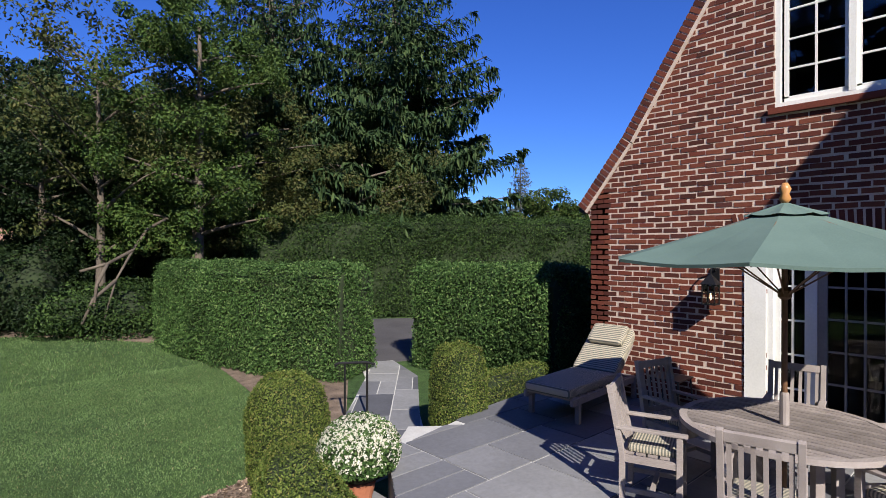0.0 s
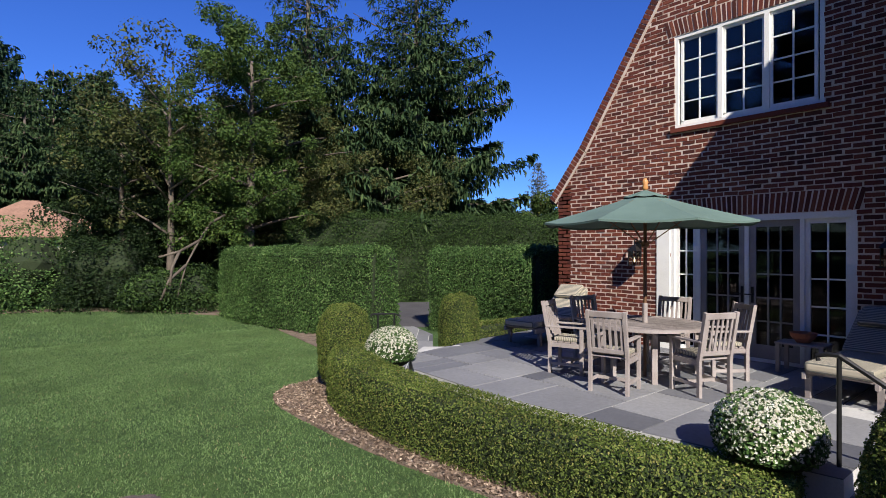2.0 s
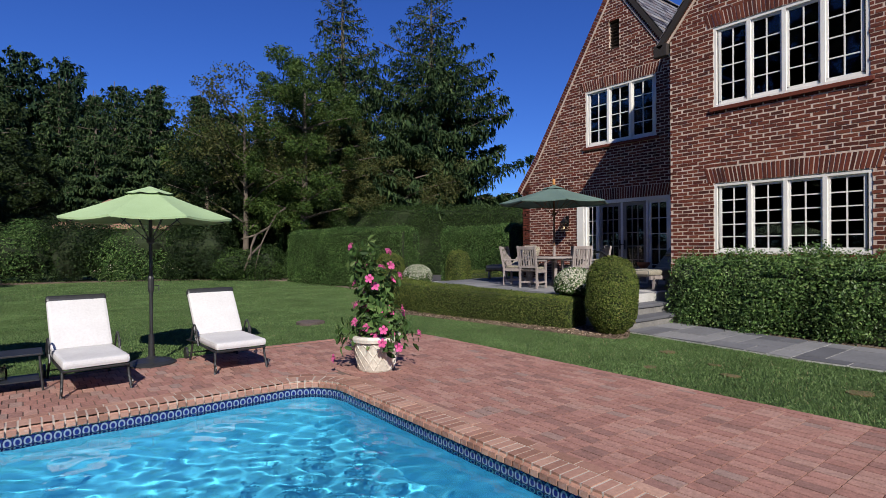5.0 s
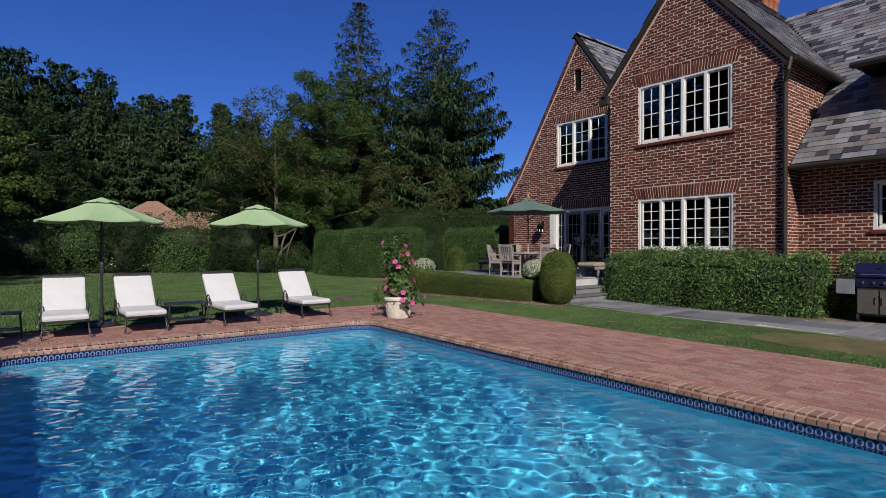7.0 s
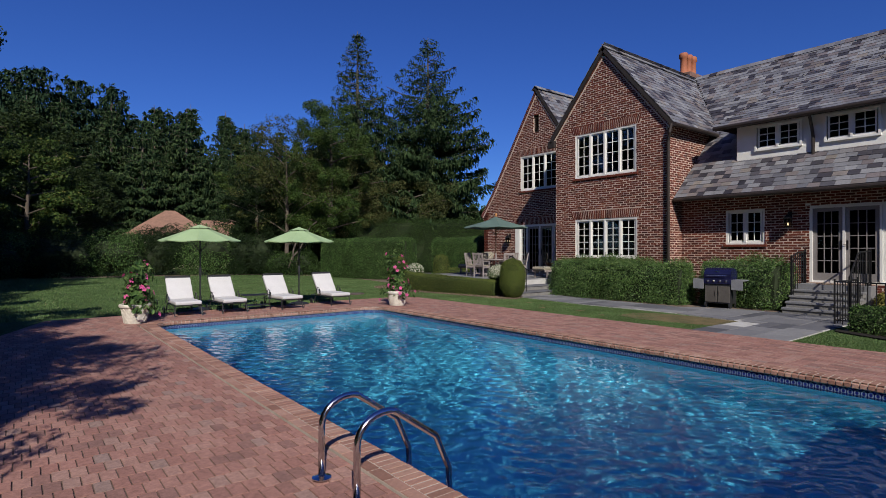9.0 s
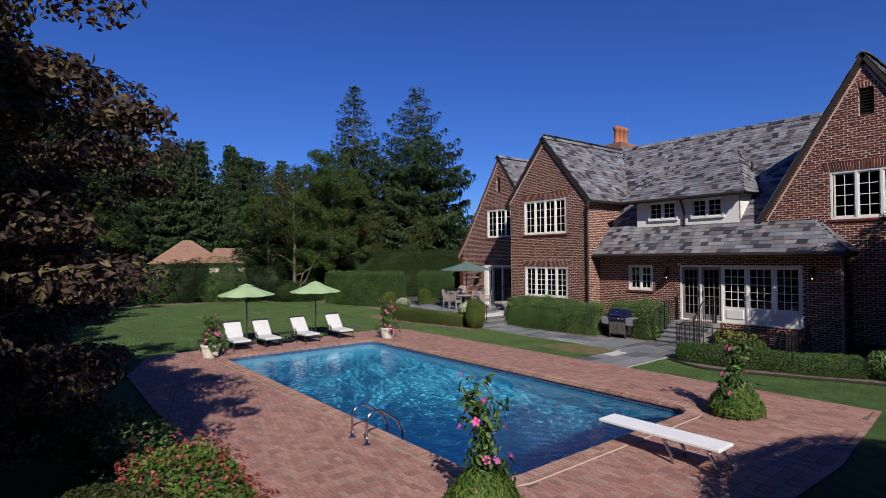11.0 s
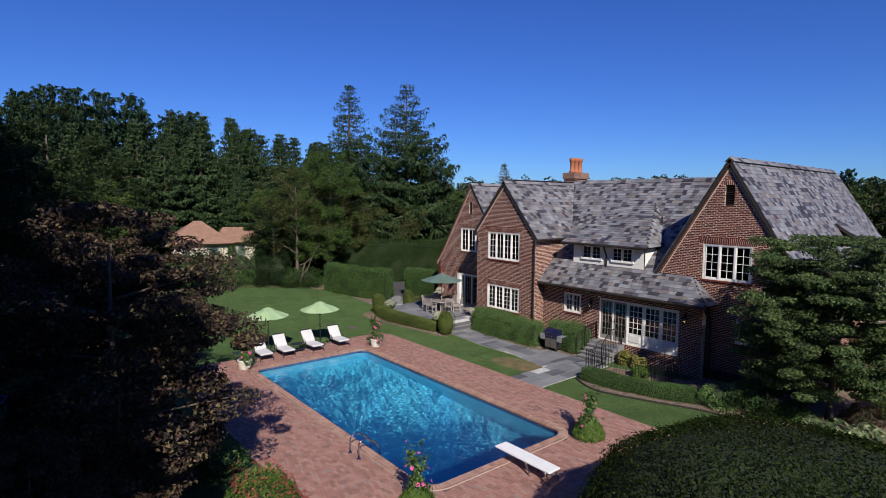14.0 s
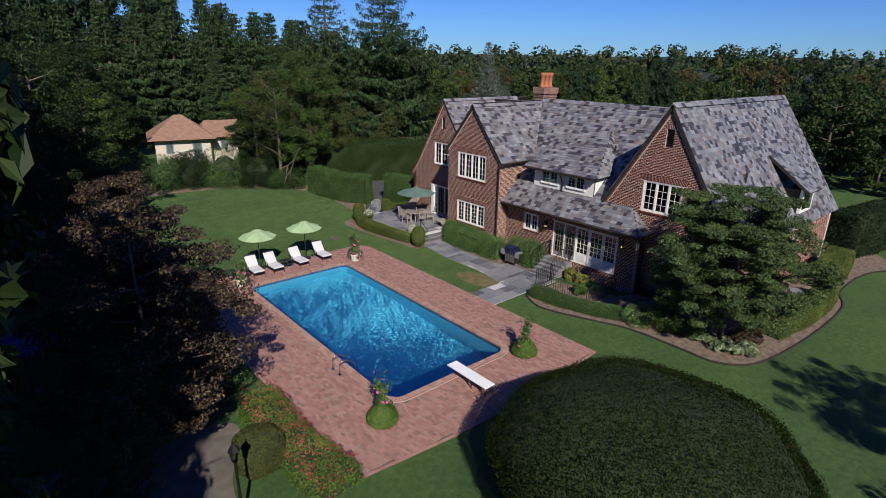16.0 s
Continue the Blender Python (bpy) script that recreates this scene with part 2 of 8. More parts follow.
def glass_pane(name):
    m, n, l, sh = node_mat(name)
    gl = n.new("ShaderNodeBsdfGlossy")
    gl.inputs["Roughness"].default_value = 0.02
    tr = n.new("ShaderNodeBsdfTransparent")
    tr.inputs[0].default_value = (0.75, 0.78, 0.78, 1)
    fr = n.new("ShaderNodeFresnel")
    fr.inputs[0].default_value = 1.5
    mx = n.new("ShaderNodeMixShader")
    l.new(fr.outputs[0], mx.inputs[0])
    l.new(tr.outputs[0], mx.inputs[1])
    l.new(gl.outputs[0], mx.inputs[2])
    l.new(mx.outputs[0], n["Material Output"].inputs[0])
    return m


BRICK = pieces("brick", [(0.0, (0.055, 0.013, 0.008)), (0.25, (0.096, 0.022, 0.013)), (0.6, (0.133, 0.030, 0.017)), (0.85, (0.162, 0.045, 0.024)), (1.0, (0.074, 0.021, 0.017))], rough=0.85, stain=0.22)
BRICK_SINGLE = pieces("brick_single", [(0.0, (0.055, 0.013, 0.008)), (0.25, (0.096, 0.022, 0.013)), (0.6, (0.133, 0.030, 0.017)), (0.85, (0.162, 0.045, 0.024)), (1.0, (0.074, 0.021, 0.017))], rough=0.85, stain=0.22, by="object")
MORTAR = surface("mortar", (0.46, 0.35, 0.28), (0.68, 0.56, 0.48), 0.95, 90, 4, 0.5, 0.003)
SLATE_TONES = [(0.0, (0.032, 0.030, 0.038)), (0.2, (0.061, 0.057, 0.068)), (0.26, (0.128, 0.129, 0.146)), (0.55, (0.183, 0.185, 0.201)), (0.76, (0.244, 0.244, 0.254)), (0.8, (0.14, 0.122, 0.128)), (0.92, (0.168, 0.145, 0.146)), (0.95, (0.22, 0.195, 0.172)), (1.0, (0.085, 0.07, 0.078))]
SLATE = pieces("slate", SLATE_TONES, rough=0.55, fine=25, stain=0.25, depth=0.003)
SLATE_SINGLE = pieces("slate_single", SLATE_TONES, rough=0.55, fine=25, stain=0.25, depth=0.003, by="object")
WHITE = surface("white_paint", (0.70, 0.69, 0.65), (0.84, 0.83, 0.79), 0.45, 40, 2, 0.1, 0.001)
# near-black: the shade of the rooms is put into the colour
UNLIT_ROOM = surface("unlit_room", (0.02, 0.018, 0.016), (0.035, 0.03, 0.028), 0.9, 30, 2, 0.1, 0.002)
GLASS = glass_pane("window_glass")
GREYSTONE = surface("grey_step_stone", (0.13, 0.125, 0.12), (0.25, 0.24, 0.225), 0.85, 25, 3, 0.5, 0.004)
GUTTER = surface("bronze_gutter", (0.025, 0.02, 0.017), (0.06, 0.045, 0.038), 0.5, 30, 3, 0.1, 0.001, metal=0.3)
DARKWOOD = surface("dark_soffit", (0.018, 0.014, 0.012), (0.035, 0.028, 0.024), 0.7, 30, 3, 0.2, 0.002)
DOOR_GREY = surface("grey_door_paint", (0.2, 0.185, 0.18), (0.28, 0.26, 0.25), 0.5, 40, 2, 0.1, 0.001)
CLAY = surface("clay_pot", (0.3, 0.095, 0.045), (0.45, 0.165, 0.08), 0.8, 25, 3, 0.3, 0.003)


def lawn_mat():
    """Mown turf: fine tufts, blotches a hand wide and broad pale and dark drifts."""
    m, n, l, sh = node_mat("lawn_turf")
    pos = n.new("ShaderNodeNewGeometry").outputs["Position"]
    f = tex_noise(n, l, 60, 4, 0.75, pos)
    c = tex_noise(n, l, 4.5, 4, 0.65, pos)
    d = tex_noise(n, l, 0.35, 3, 0.55, pos)
    col = ramp(n, l, f, [(0.3, (0.028, 0.056, 0.018)), (0.55, (0.072, 0.132, 0.042)), (0.75, (0.122, 0.195, 0.07))])
    col = mix(n, l, 1.0, col, ramp(n, l, c, [(0.3, (0.72,) * 3), (0.7, (1.25,) * 3)]), "MULTIPLY")
    col = mix(n, l, 1.0, col, ramp(n, l, d, [(0.3, (0.82, 0.84, 0.85)), (0.7, (1.2, 1.12, 1.0))]), "MULTIPLY")
    l.new(col, sh.inputs["Base Color"])
    sh.inputs["Roughness"].default_value, sh.inputs["Specular IOR Level"].default_value = 0.9, 0.2
    bump(n, l, sh, f, 1.0, 0.03)
    return m


LAWN_GREEN = lawn_mat()
DECKBRICK = pieces("deck_brick", [(0.0, (0.235, 0.13, 0.11)), (0.25, (0.3, 0.15, 0.122)), (0.6, (0.34, 0.178, 0.145)), (0.9, (0.37, 0.215, 0.175)), (1.0, (0.27, 0.185, 0.16))], rough=0.9, fine=30, stain=0.34, depth=0.005, coarse=0.25)
DECKBRICK_SINGLE = pieces("deck_brick_single", [(0.0, (0.235, 0.13, 0.11)), (0.25, (0.3, 0.15, 0.122)), (0.6, (0.34, 0.178, 0.145)), (0.9, (0.37, 0.215, 0.175)), (1.0, (0.27, 0.185, 0.16))], rough=0.9, fine=30, stain=0.34, depth=0.005, coarse=0.25, by="object")
DECKJOINT = surface("deck_joint_sand", (0.09, 0.058, 0.047), (0.18, 0.122, 0.096), 0.95, 80, 5, 0.4, 0.003)
COPING = pieces("coping_brick", [(0.0, (0.24, 0.125, 0.09)), (0.5, (0.34, 0.185, 0.14)), (1.0, (0.41, 0.25, 0.19))], rough=0.75, fine=35, stain=0.22, depth=0.003, by="object")
COPEJOINT = surface("coping_mortar", (0.36, 0.3, 0.25), (0.52, 0.45, 0.39), 0.9, 80, 5, 0.3, 0.002)
BLUESTONE = pieces("bluestone", [(0.0, (0.085, 0.087, 0.1)), (0.35, (0.15, 0.152, 0.165)), (0.7, (0.2, 0.2, 0.208)), (1.0, (0.235, 0.234, 0.238))], rough=0.7, fine=18, stain=0.16, depth=0.003, by="object")
STONEJOINT = surface("stone_joint", (0.4, 0.39, 0.37), (0.55, 0.54, 0.52), 0.95, 60, 4, 0.3, 0.002)
MULCH = surface("mulch", (0.06, 0.04, 0.028), (0.3, 0.22, 0.16), 0.95, 38, 4, 1.0, 0.03, world_at=True)
ASPHALT = surface("asphalt", (0.045, 0.042, 0.045), (0.08, 0.075, 0.078), 0.9, 120, 1, 0.5, 0.004)
# ---------------------------------------------------------------- ground, pool, paving
POOL = (-7.62, -14.05, -1.78, -0.9)
pool_edge = rounded(*POOL, 0.5)
pool_rim = rounded(POOL[0] - 0.3, POOL[1] - 0.3, POOL[2] + 0.3, POOL[3] + 0.3, 0.8)
ground = solid("ground", flat([(-1500, -1500), (1500, -1500), (1500, 1500), (-1500, 1500)], [pool_rim], -0.02), LAWN_GREEN,
               "mown green lawn that runs out to the woods", "lawn", kind="structure")
deck_line = [(1.02, -16.6), (1.02, 0.6)] + [(1.02 - 0.9 * (1 - math.cos(radians(a))), 0.6 + 0.9 * math.sin(radians(a))) for a in range(15, 91, 15)] + \
    [(-2.0, 1.55), (-3.2, 1.35), (-4.6, 1.2), (-9.5, 1.15), (-10.6, -2.0), (-10.75, -9.0), (-10.4, -16.6), (-7.2, -16.9), (-3.0, -17.0)]
deck_bed = solid("pool_deck", flat(deck_line, [pool_rim], 0.005, 0.06), DECKJOINT, "red brick pool deck laid on sand", "paving", kind="structure")
def pool_tile():
    """Dark blue waterline tiles with a pale wave band."""
    m, n, l, sh = node_mat("waterline_tile")
    co = n.new("ShaderNodeUVMap").outputs[0]
    vo = n.new("ShaderNodeTexVoronoi")
    vo.inputs["Scale"].default_value = 1.0
    vo.inputs["Randomness"].default_value = 0.0
    l.new(co, vo.inputs["Vector"])
    ring = ramp(n, l, vo.outputs["Distance"], [(0.2, (0.01, 0.018, 0.13)), (0.3, (0.2, 0.26, 0.36)), (0.37, (0.2, 0.26, 0.36)), (0.45, (0.008, 0.012, 0.08)), (0.7, (0.012, 0.025, 0.16))])
    l.new(ring, sh.inputs["Base Color"])
    sh.inputs["Roughness"].default_value = 0.15
    return m


def pool_plaster():
    m, n, l, sh = node_mat("pool_plaster")
    pos = n.new("ShaderNodeNewGeometry").outputs["Position"]
    f = tex_noise(n, l, 0.5, 4, 0.6, pos)
    col = ramp(n, l, f, [(0.3, (0.085, 0.465, 0.67)), (0.7, (0.13, 0.555, 0.76))])
    l.new(col, sh.inputs["Base Color"])
    sh.inputs["Roughness"].default_value = 0.8
    return m


def water_mat():
    m, n, l, sh = node_mat("pool_water")
    sh.inputs["Base Color"].default_value = (0.66, 0.93, 0.97, 1)
    sh.inputs["Transmission Weight"].default_value = 1.0
    sh.inputs["IOR"].default_value = 1.33
    sh.inputs["Roughness"].default_value = 0.0
    return m


TILE, POOLBLUE, WATER = pool_tile(), pool_plaster(), water_mat()

pool = thing("swimming_pool", (0, 0, 0), "rectangular swimming pool with blue plaster and brick coping", "swimming pool", kind="structure")


def pool_shell():
    bm = bmesh.new()
    n = len(pool_edge)
    cx, cy = (POOL[0] + POOL[2]) / 2, (POOL[1] + POOL[3]) / 2
    def depth(y):
        t = min(max((y - POOL[1] - 1.5) / 8.0, 0), 1)
        return -1.75 + 0.65 * t
    top = [bm.verts.new((x, y, -0.24)) for x, y in pool_edge]
    low = [bm.verts.new((x + (cx - x) * 0.03, y + (cy - y) * 0.03, depth(y))) for x, y in pool_edge]
    for i in range(n):
        bm.faces.new((top[i], low[i], low[(i + 1) % n], top[(i + 1) % n]))
    # sloping floor in strips across the pool
    ys = np.linspace(POOL[1] + 0.1, POOL[3] - 0.1, 24)
    rows = [[bm.verts.new((x, y, depth(y) + 0.02)) for x in (POOL[0] - 0.1, POOL[2] + 0.1)] for y in ys]
    for p, q in zip(rows, rows[1:]):
        bm.faces.new((p[0], p[1], q[1], q[0]))
    return bm


part("basin", pool_shell(), POOLBLUE, pool, "sky-blue plaster basin").cycles.is_caustics_receiver = True


def tile_band():
    bm = bmesh.new()
    uv = bm.loops.layers.uv.new("UVMap")
    n = len(pool_edge)
    run = 0.0
    for i in range(n):
        (x0, y0), (x1, y1) = pool_edge[i], pool_edge[(i + 1) % n]
        step = math.hypot(x1 - x0, y1 - y0)
        vs = [bm.verts.new(p) for p in ((x0, y0, -0.25), (x1, y1, -0.25), (x1, y1, -0.055), (x0, y0, -0.055))]
        f = bm.faces.new(vs)
        for loop, (u, v) in zip(f.loops, ((run, 0), (run + step, 0), (run + step, 1), (run, 1))):
            loop[uv].uv = (u / 0.07 + 0.5, v * 2.0 + 0.5)
        run += step
    me = bpy.data.meshes.new("waterline_tile")
    bm.to_mesh(me)
    bm.free()
    return me


part("waterline_tile", tile_band(), TILE, pool, "dark blue patterned waterline tiles")


def ripples():
    """The water's surface: small crossing waves, livelier towards the deep end and calm along the house side."""
    rng = np.random.default_rng(12)
    step = 0.026
    xs = np.arange(POOL[0] + 0.004, POOL[2], step)
    ys = np.arange(POOL[1] + 0.004, POOL[3], step)
    X, Y = np.meshgrid(xs, ys, indexing="ij")
    Z = np.zeros_like(X)
    for k in range(40):
        wave = rng.uniform(0.1, 0.27)
        a = rng.normal(0.9, 0.75)
        w = 2 * math.pi / wave
        bend = 0.5 * np.sin(X * rng.uniform(0.4, 1.1) + rng.uniform(0, 6)) + 0.5 * np.sin(Y * rng.uniform(0.4, 1.1) + rng.uniform(0, 6))
        Z += 0.44 * wave ** 2 / (4 * math.pi ** 2) * np.sin(w * (X * math.cos(a) + Y * math.sin(a)) + 1.5 * bend + rng.uniform(0, 6.28))
    lively = 0.55 + 0.45 * np.sin(0.55 * X + 0.42 * Y + 1.0) * np.sin(0.37 * Y - 0.3 * X + 0.4)
    lively = lively * np.clip(0.25 + 0.75 * (POOL[2] - X) / 3.2, 0, 1) * np.clip(0.35 + (POOL[3] - Y) / 5.0, 0, 1)
    Z = -0.125 + Z * (0.42 + 1.0 * np.clip(lively, 0, 1))
    nx, ny = X.shape
    v = np.stack([X, Y, Z], -1).reshape(-1, 3)
    i = (np.arange(nx - 1)[:, None] * ny + np.arange(ny - 1)[None]).ravel()
    me = np_mesh("water", v, np.stack([i, i + ny, i + ny + 1, i + 1], 1))
    me.polygons.foreach_set("use_smooth", np.ones(len(me.polygons), dtype=bool))
    return me


water = solid("water", ripples(), WATER, "clear rippled blue pool water", "water", kind="structure")
water.cycles.is_caustics_caster = True


def coping():
    """Bullnose bricks laid across the pool's edge, on a mortar bed."""
    items = []
    n = len(pool_edge)
    pts = [np.array(p) for p in pool_edge]
    segs = [np.linalg.norm(pts[(i + 1) % n] - pts[i]) for i in range(n)]
    total = sum(segs)
    count = int(total / 0.083)
    rng = np.random.default_rng(5)
    where = np.concatenate([[0], np.cumsum(segs)])
    for k in range(count):
        s = total * k / count
        i = min(int(np.searchsorted(where, s, side="right")) - 1, n - 1)
        t = (s - where[i]) / max(segs[i], 1e-6)
        p = pts[i] + (pts[(i + 1) % n] - pts[i]) * t
        way = (pts[(i + 1) % n] - pts[i]) / max(segs[i], 1e-6)
        out = np.array((way[1], -way[0]))
        items.append((p + out * 0.08, way, out, rng.uniform(-0.002, 0.003)))
    return items


bed = flat(rounded(POOL[0] - 0.31, POOL[1] - 0.31, POOL[2] + 0.31, POOL[3] + 0.31, 0.8), [pool_edge], 0.0315, 0.09)
part("coping_mortar", bed, COPEJOINT, pool, "pale mortar bed")


def coping_brick():
    bm = bmesh.new()
    bm_box(bm, (-0.0335, -0.11, -0.05), (0.0335, 0.117, 0.024))
    nose = [e for e in bm.edges if all(v.co.y < -0.08 and v.co.z > 0 for v in e.verts)]
    bmesh.ops.bevel(bm, geom=nose, offset=0.03, segments=3, affect="EDGES")
    return to_mesh("coping_brick", bm)


cope_me = coping_brick()
cope_me.materials.append(COPING)
wedge_me = cope_me.copy()
for v in wedge_me.vertices:
    v.co.x *= 1.0 if v.co.y < -0.07 else 1.4
COPING_PLACES = coping()
# ---------------------------------------------------------------- the house


def clip_line(poly, v):
    """The stretches of u in which a horizontal line at v lies inside a plan polygon."""
    hits = []
    for (u0, v0), (u1, v1) in zip(poly, poly[1:] + poly[:1]):
        if (v0 <= v) != (v1 <= v):
            hits.append(u0 + (v - v0) * (u1 - u0) / (v1 - v0))
    hits.sort()
    return list(zip(hits[::2], hits[1::2]))


def cut(spans, a, b):
    out = []
    for s, e in spans:
        if b <= s or a >= e:
            out.append((s, e))
        else:
            if a - s > 0.01:
                out.append((s, a))
            if e - b > 0.01:
                out.append((b, e))
    return out


def lay_bricks(poly, holes, u_len=0.205, joint=0.024, course=0.0765, seed=1, arches=()):
    """Running bond clipped to an outline with holes: rows of (u, v, half u, half v)."""
    rng = np.random.default_rng(seed)
    v0, v1 = min(p[1] for p in poly), max(p[1] for p in poly)
    out = []
    for row in range(int((v1 - v0) / course)):
        v = v0 + (row + 0.5) * course
        spans = clip_line(poly, v)
        for a, b, c, d in list(holes) + list(arches):
            if c < v < d:
                spans = cut(spans, a, b)
        for s, e in spans:
            pitch = u_len + joint
            k = math.floor(s / pitch - (row % 2) * 0.5)
            u = (k + (row % 2) * 0.5) * pitch
            while u < e:
                a, b = max(u, s + 0.004), min(u + u_len, e - 0.004)
                if b - a > 0.03:
                    jit = rng.uniform(-0.011, 0.011, 3)
                    out.append(((a + b) / 2 + jit[0], v + jit[1] * 0.6, (b - a) / 2 + jit[2] * 0.5, course / 2 - joint * 0.42, rng.uniform(0.0012, 0.0075), rng.uniform(-0.045, 0.045)))
                u += pitch
    return out


def wall_slab(poly, holes, to_world, thick):
    """A slab with openings cut through it."""
    loops = [[Vector((u, v, 0)) for u, v in poly]] + [[Vector(p) for p in ((a, c, 0), (b, c, 0), (b, d, 0), (a, d, 0))] for a, b, c, d in holes]
    tris = tessellate_polygon(loops)
    pts = [p for lp in loops for p in lp]
    bm = bmesh.new()
    front = [bm.verts.new(to_world(p.x, p.y, 0)) for p in pts]
    back = [bm.verts.new(to_world(p.x, p.y, -thick)) for p in pts]
    for t in tris:
        if len(set(t)) == 3:
            bm.faces.new([front[i] for i in t])
            bm.faces.new([back[i] for i in t[::-1]])
    k = 0
    for lp in loops:
        for i in range(len(lp)):
            a, b = k + i, k + (i + 1) % len(lp)
            bm.faces.new((front[a], front[b], back[b], back[a]))
        k += len(lp)
    return bm


LATE = []          # pieces that are laid at the end of the file


def brick_wall(name, origin, udir, ndir, poly, holes, label, thick=0.3, seed=1, arches=(), bricks=True):
    """A brick wall: mortar-faced slab; bricks follow later. udir runs along it, ndir points out of it."""
    o, u, n = Vector(origin), Vector(udir), Vector(ndir)
    def to_world(a, b, c):
        return o + u * a + Vector((0, 0, b)) + n * c
    wall = solid(name, wall_slab(poly, holes, to_world, thick), MORTAR, label, "wall", kind="structure")
    if bricks:
        LATE.append((wall, o, u, n, lay_bricks(poly, holes, seed=seed, arches=[a[:4] for a in arches]), arches))
    return wall


# outlines: u runs towards -y (to the right as one faces the house)
XA, XB, XC, XD = 8.28, 6.6, 7.5, 8.1
wall_a = brick_wall("wall_north_gable", (XA, 0, 0), (0, -1, 0), (-1, 0, 0),
                    [(-5.5, 0), (0.53, 0), (0.53, 5.1), (-2.03, 8.82), (-4.9, 4.35), (-5.62, 3.4), (-5.5, 3.1)],
                    [(-3.0, -0.8, 4.37, 5.97), (-3.08, -0.42, 0.55, 2.82), (-2.2, -1.88, 6.95, 7.75)],
                    "steep brick gable with a sweeping rake and cream mortar", seed=2,
                    arches=[(-3.15, -0.65, 5.97, 6.27, 0.0), (-3.45, -0.35, 2.82, 3.14, 0.0)])
wall_b = brick_wall("wall_middle_gable", (XB, 0, 0), (0, -1, 0), (-1, 0, 0),
                    [(0.52, 0), (5.15, 0), (5.15, 5.84), (2.75, 8.8), (0.52, 6.04)],
                    [(1.45, 4.04, 4.34, 5.98), (1.45, 4.07, 1.36, 2.8)],
                    "projecting brick gable with two rows of casements", seed=3,
                    arches=[(1.3, 4.19, 5.98, 6.3, 0.0), (1.3, 4.22, 2.8, 3.12, 0.0)])
wall_b_south = brick_wall("wall_middle_return", (XB, -5.153, 0), (1, 0, 0), (0, -1, 0),
                          [(0.005, 0), (3.4, 0), (3.4, 5.85), (0.005, 5.85)], [], "brick return wall under the eaves", seed=4)
wall_b_north = brick_wall("wall_middle_return_north", (XA, -0.517, 0), (-1, 0, 0), (0, 1, 0),
                          [(0.0, 0), (XA - XB - 0.005, 0), (XA - XB - 0.005, 5.8), (0, 5.8)], [], "shaded brick return wall", seed=5)
wall_c = brick_wall("wall_terrace", (XC, 0, 0), (0, -1, 0), (-1, 0, 0),
                    [(5.15, 0), (14.2, 0), (14.2, 3.5), (5.15, 3.5)],
                    [(6.6, 7.72, 1.84, 2.9), (8.88, 13.12, 0.78, 2.92)], "brick wall under the low slate roof", seed=6)
wall_d = brick_wall("wall_south_gable", (XD, 0, 0), (0, -1, 0), (-1, 0, 0),
                    [(11.6, 0.0), (18.5, 0), (18.5, 3.5), (14.75, 9.6), (11.6, 4.5)],
                    [(13.78, 15.86, 4.42, 6.0), (15.35, 16.8, 1.75, 2.85), (14.6, 15.0, 7.72, 8.6)],
                    "brick gable at the south end with a casement", seed=7,
                    arches=[(13.6, 16.04, 6.0, 6.3, 0.0), (14.5, 15.1, 8.6, 8.8, 0.0)])
wall_d_south = brick_wall("wall_south", (XD, -18.503, 0), (1, 0, 0), (0, -1, 0), [(0.005, 0), (14.4, 0), (14.4, 3.5), (0.005, 3.5)],
                          [(8.0, 9.2, 1.2, 2.6)], "brick end wall beside the beds", seed=8)
for nm, pts in (("wall_back", [(20.3, -10.9), (20.3, 5.5)]), ("wall_back_south", [(22.5, -18.5), (22.5, -10.9)]), ("wall_north", [(XA, 5.5), (20.3, 5.5)])):
    (x0, y0), (x1, y1) = pts
    bm = box((min(x0, x1) - 0.0, min(y0, y1), 0), (max(x0, x1) + (0.3 if x0 == x1 else 0), max(y0, y1) + (0.0 if x0 == x1 else -0.3), 3.6))
    solid(nm, bm, MORTAR, "plain brick wall behind the house", "wall", kind="structure")
# indoor surfaces, with the rooms' shade in their colour
solid("floor_indoor", box((XC + 0.31, -18.2, 0.3), (20.0, 5.2, 0.45)), UNLIT_ROOM, "indoor floor coloured as an unlit room", "floor", kind="structure")
solid("floor_upper", box((XA + 0.31, -18.2, 3.55), (20.0, 5.2, 3.7)), UNLIT_ROOM, "ceiling over the ground floor", "ceiling", kind="structure")
solid("partition_upper", box((11.0, -16.0, 3.7), (11.1, 3.5, 6.2)), UNLIT_ROOM, "upstairs partition coloured as an unlit room", "wall", kind="structure")
solid("partition_indoor", box((12.5, -18.2, 0.45), (12.65, 5.2, 3.55)), UNLIT_ROOM, "indoor partition coloured as an unlit room", "wall", kind="structure")


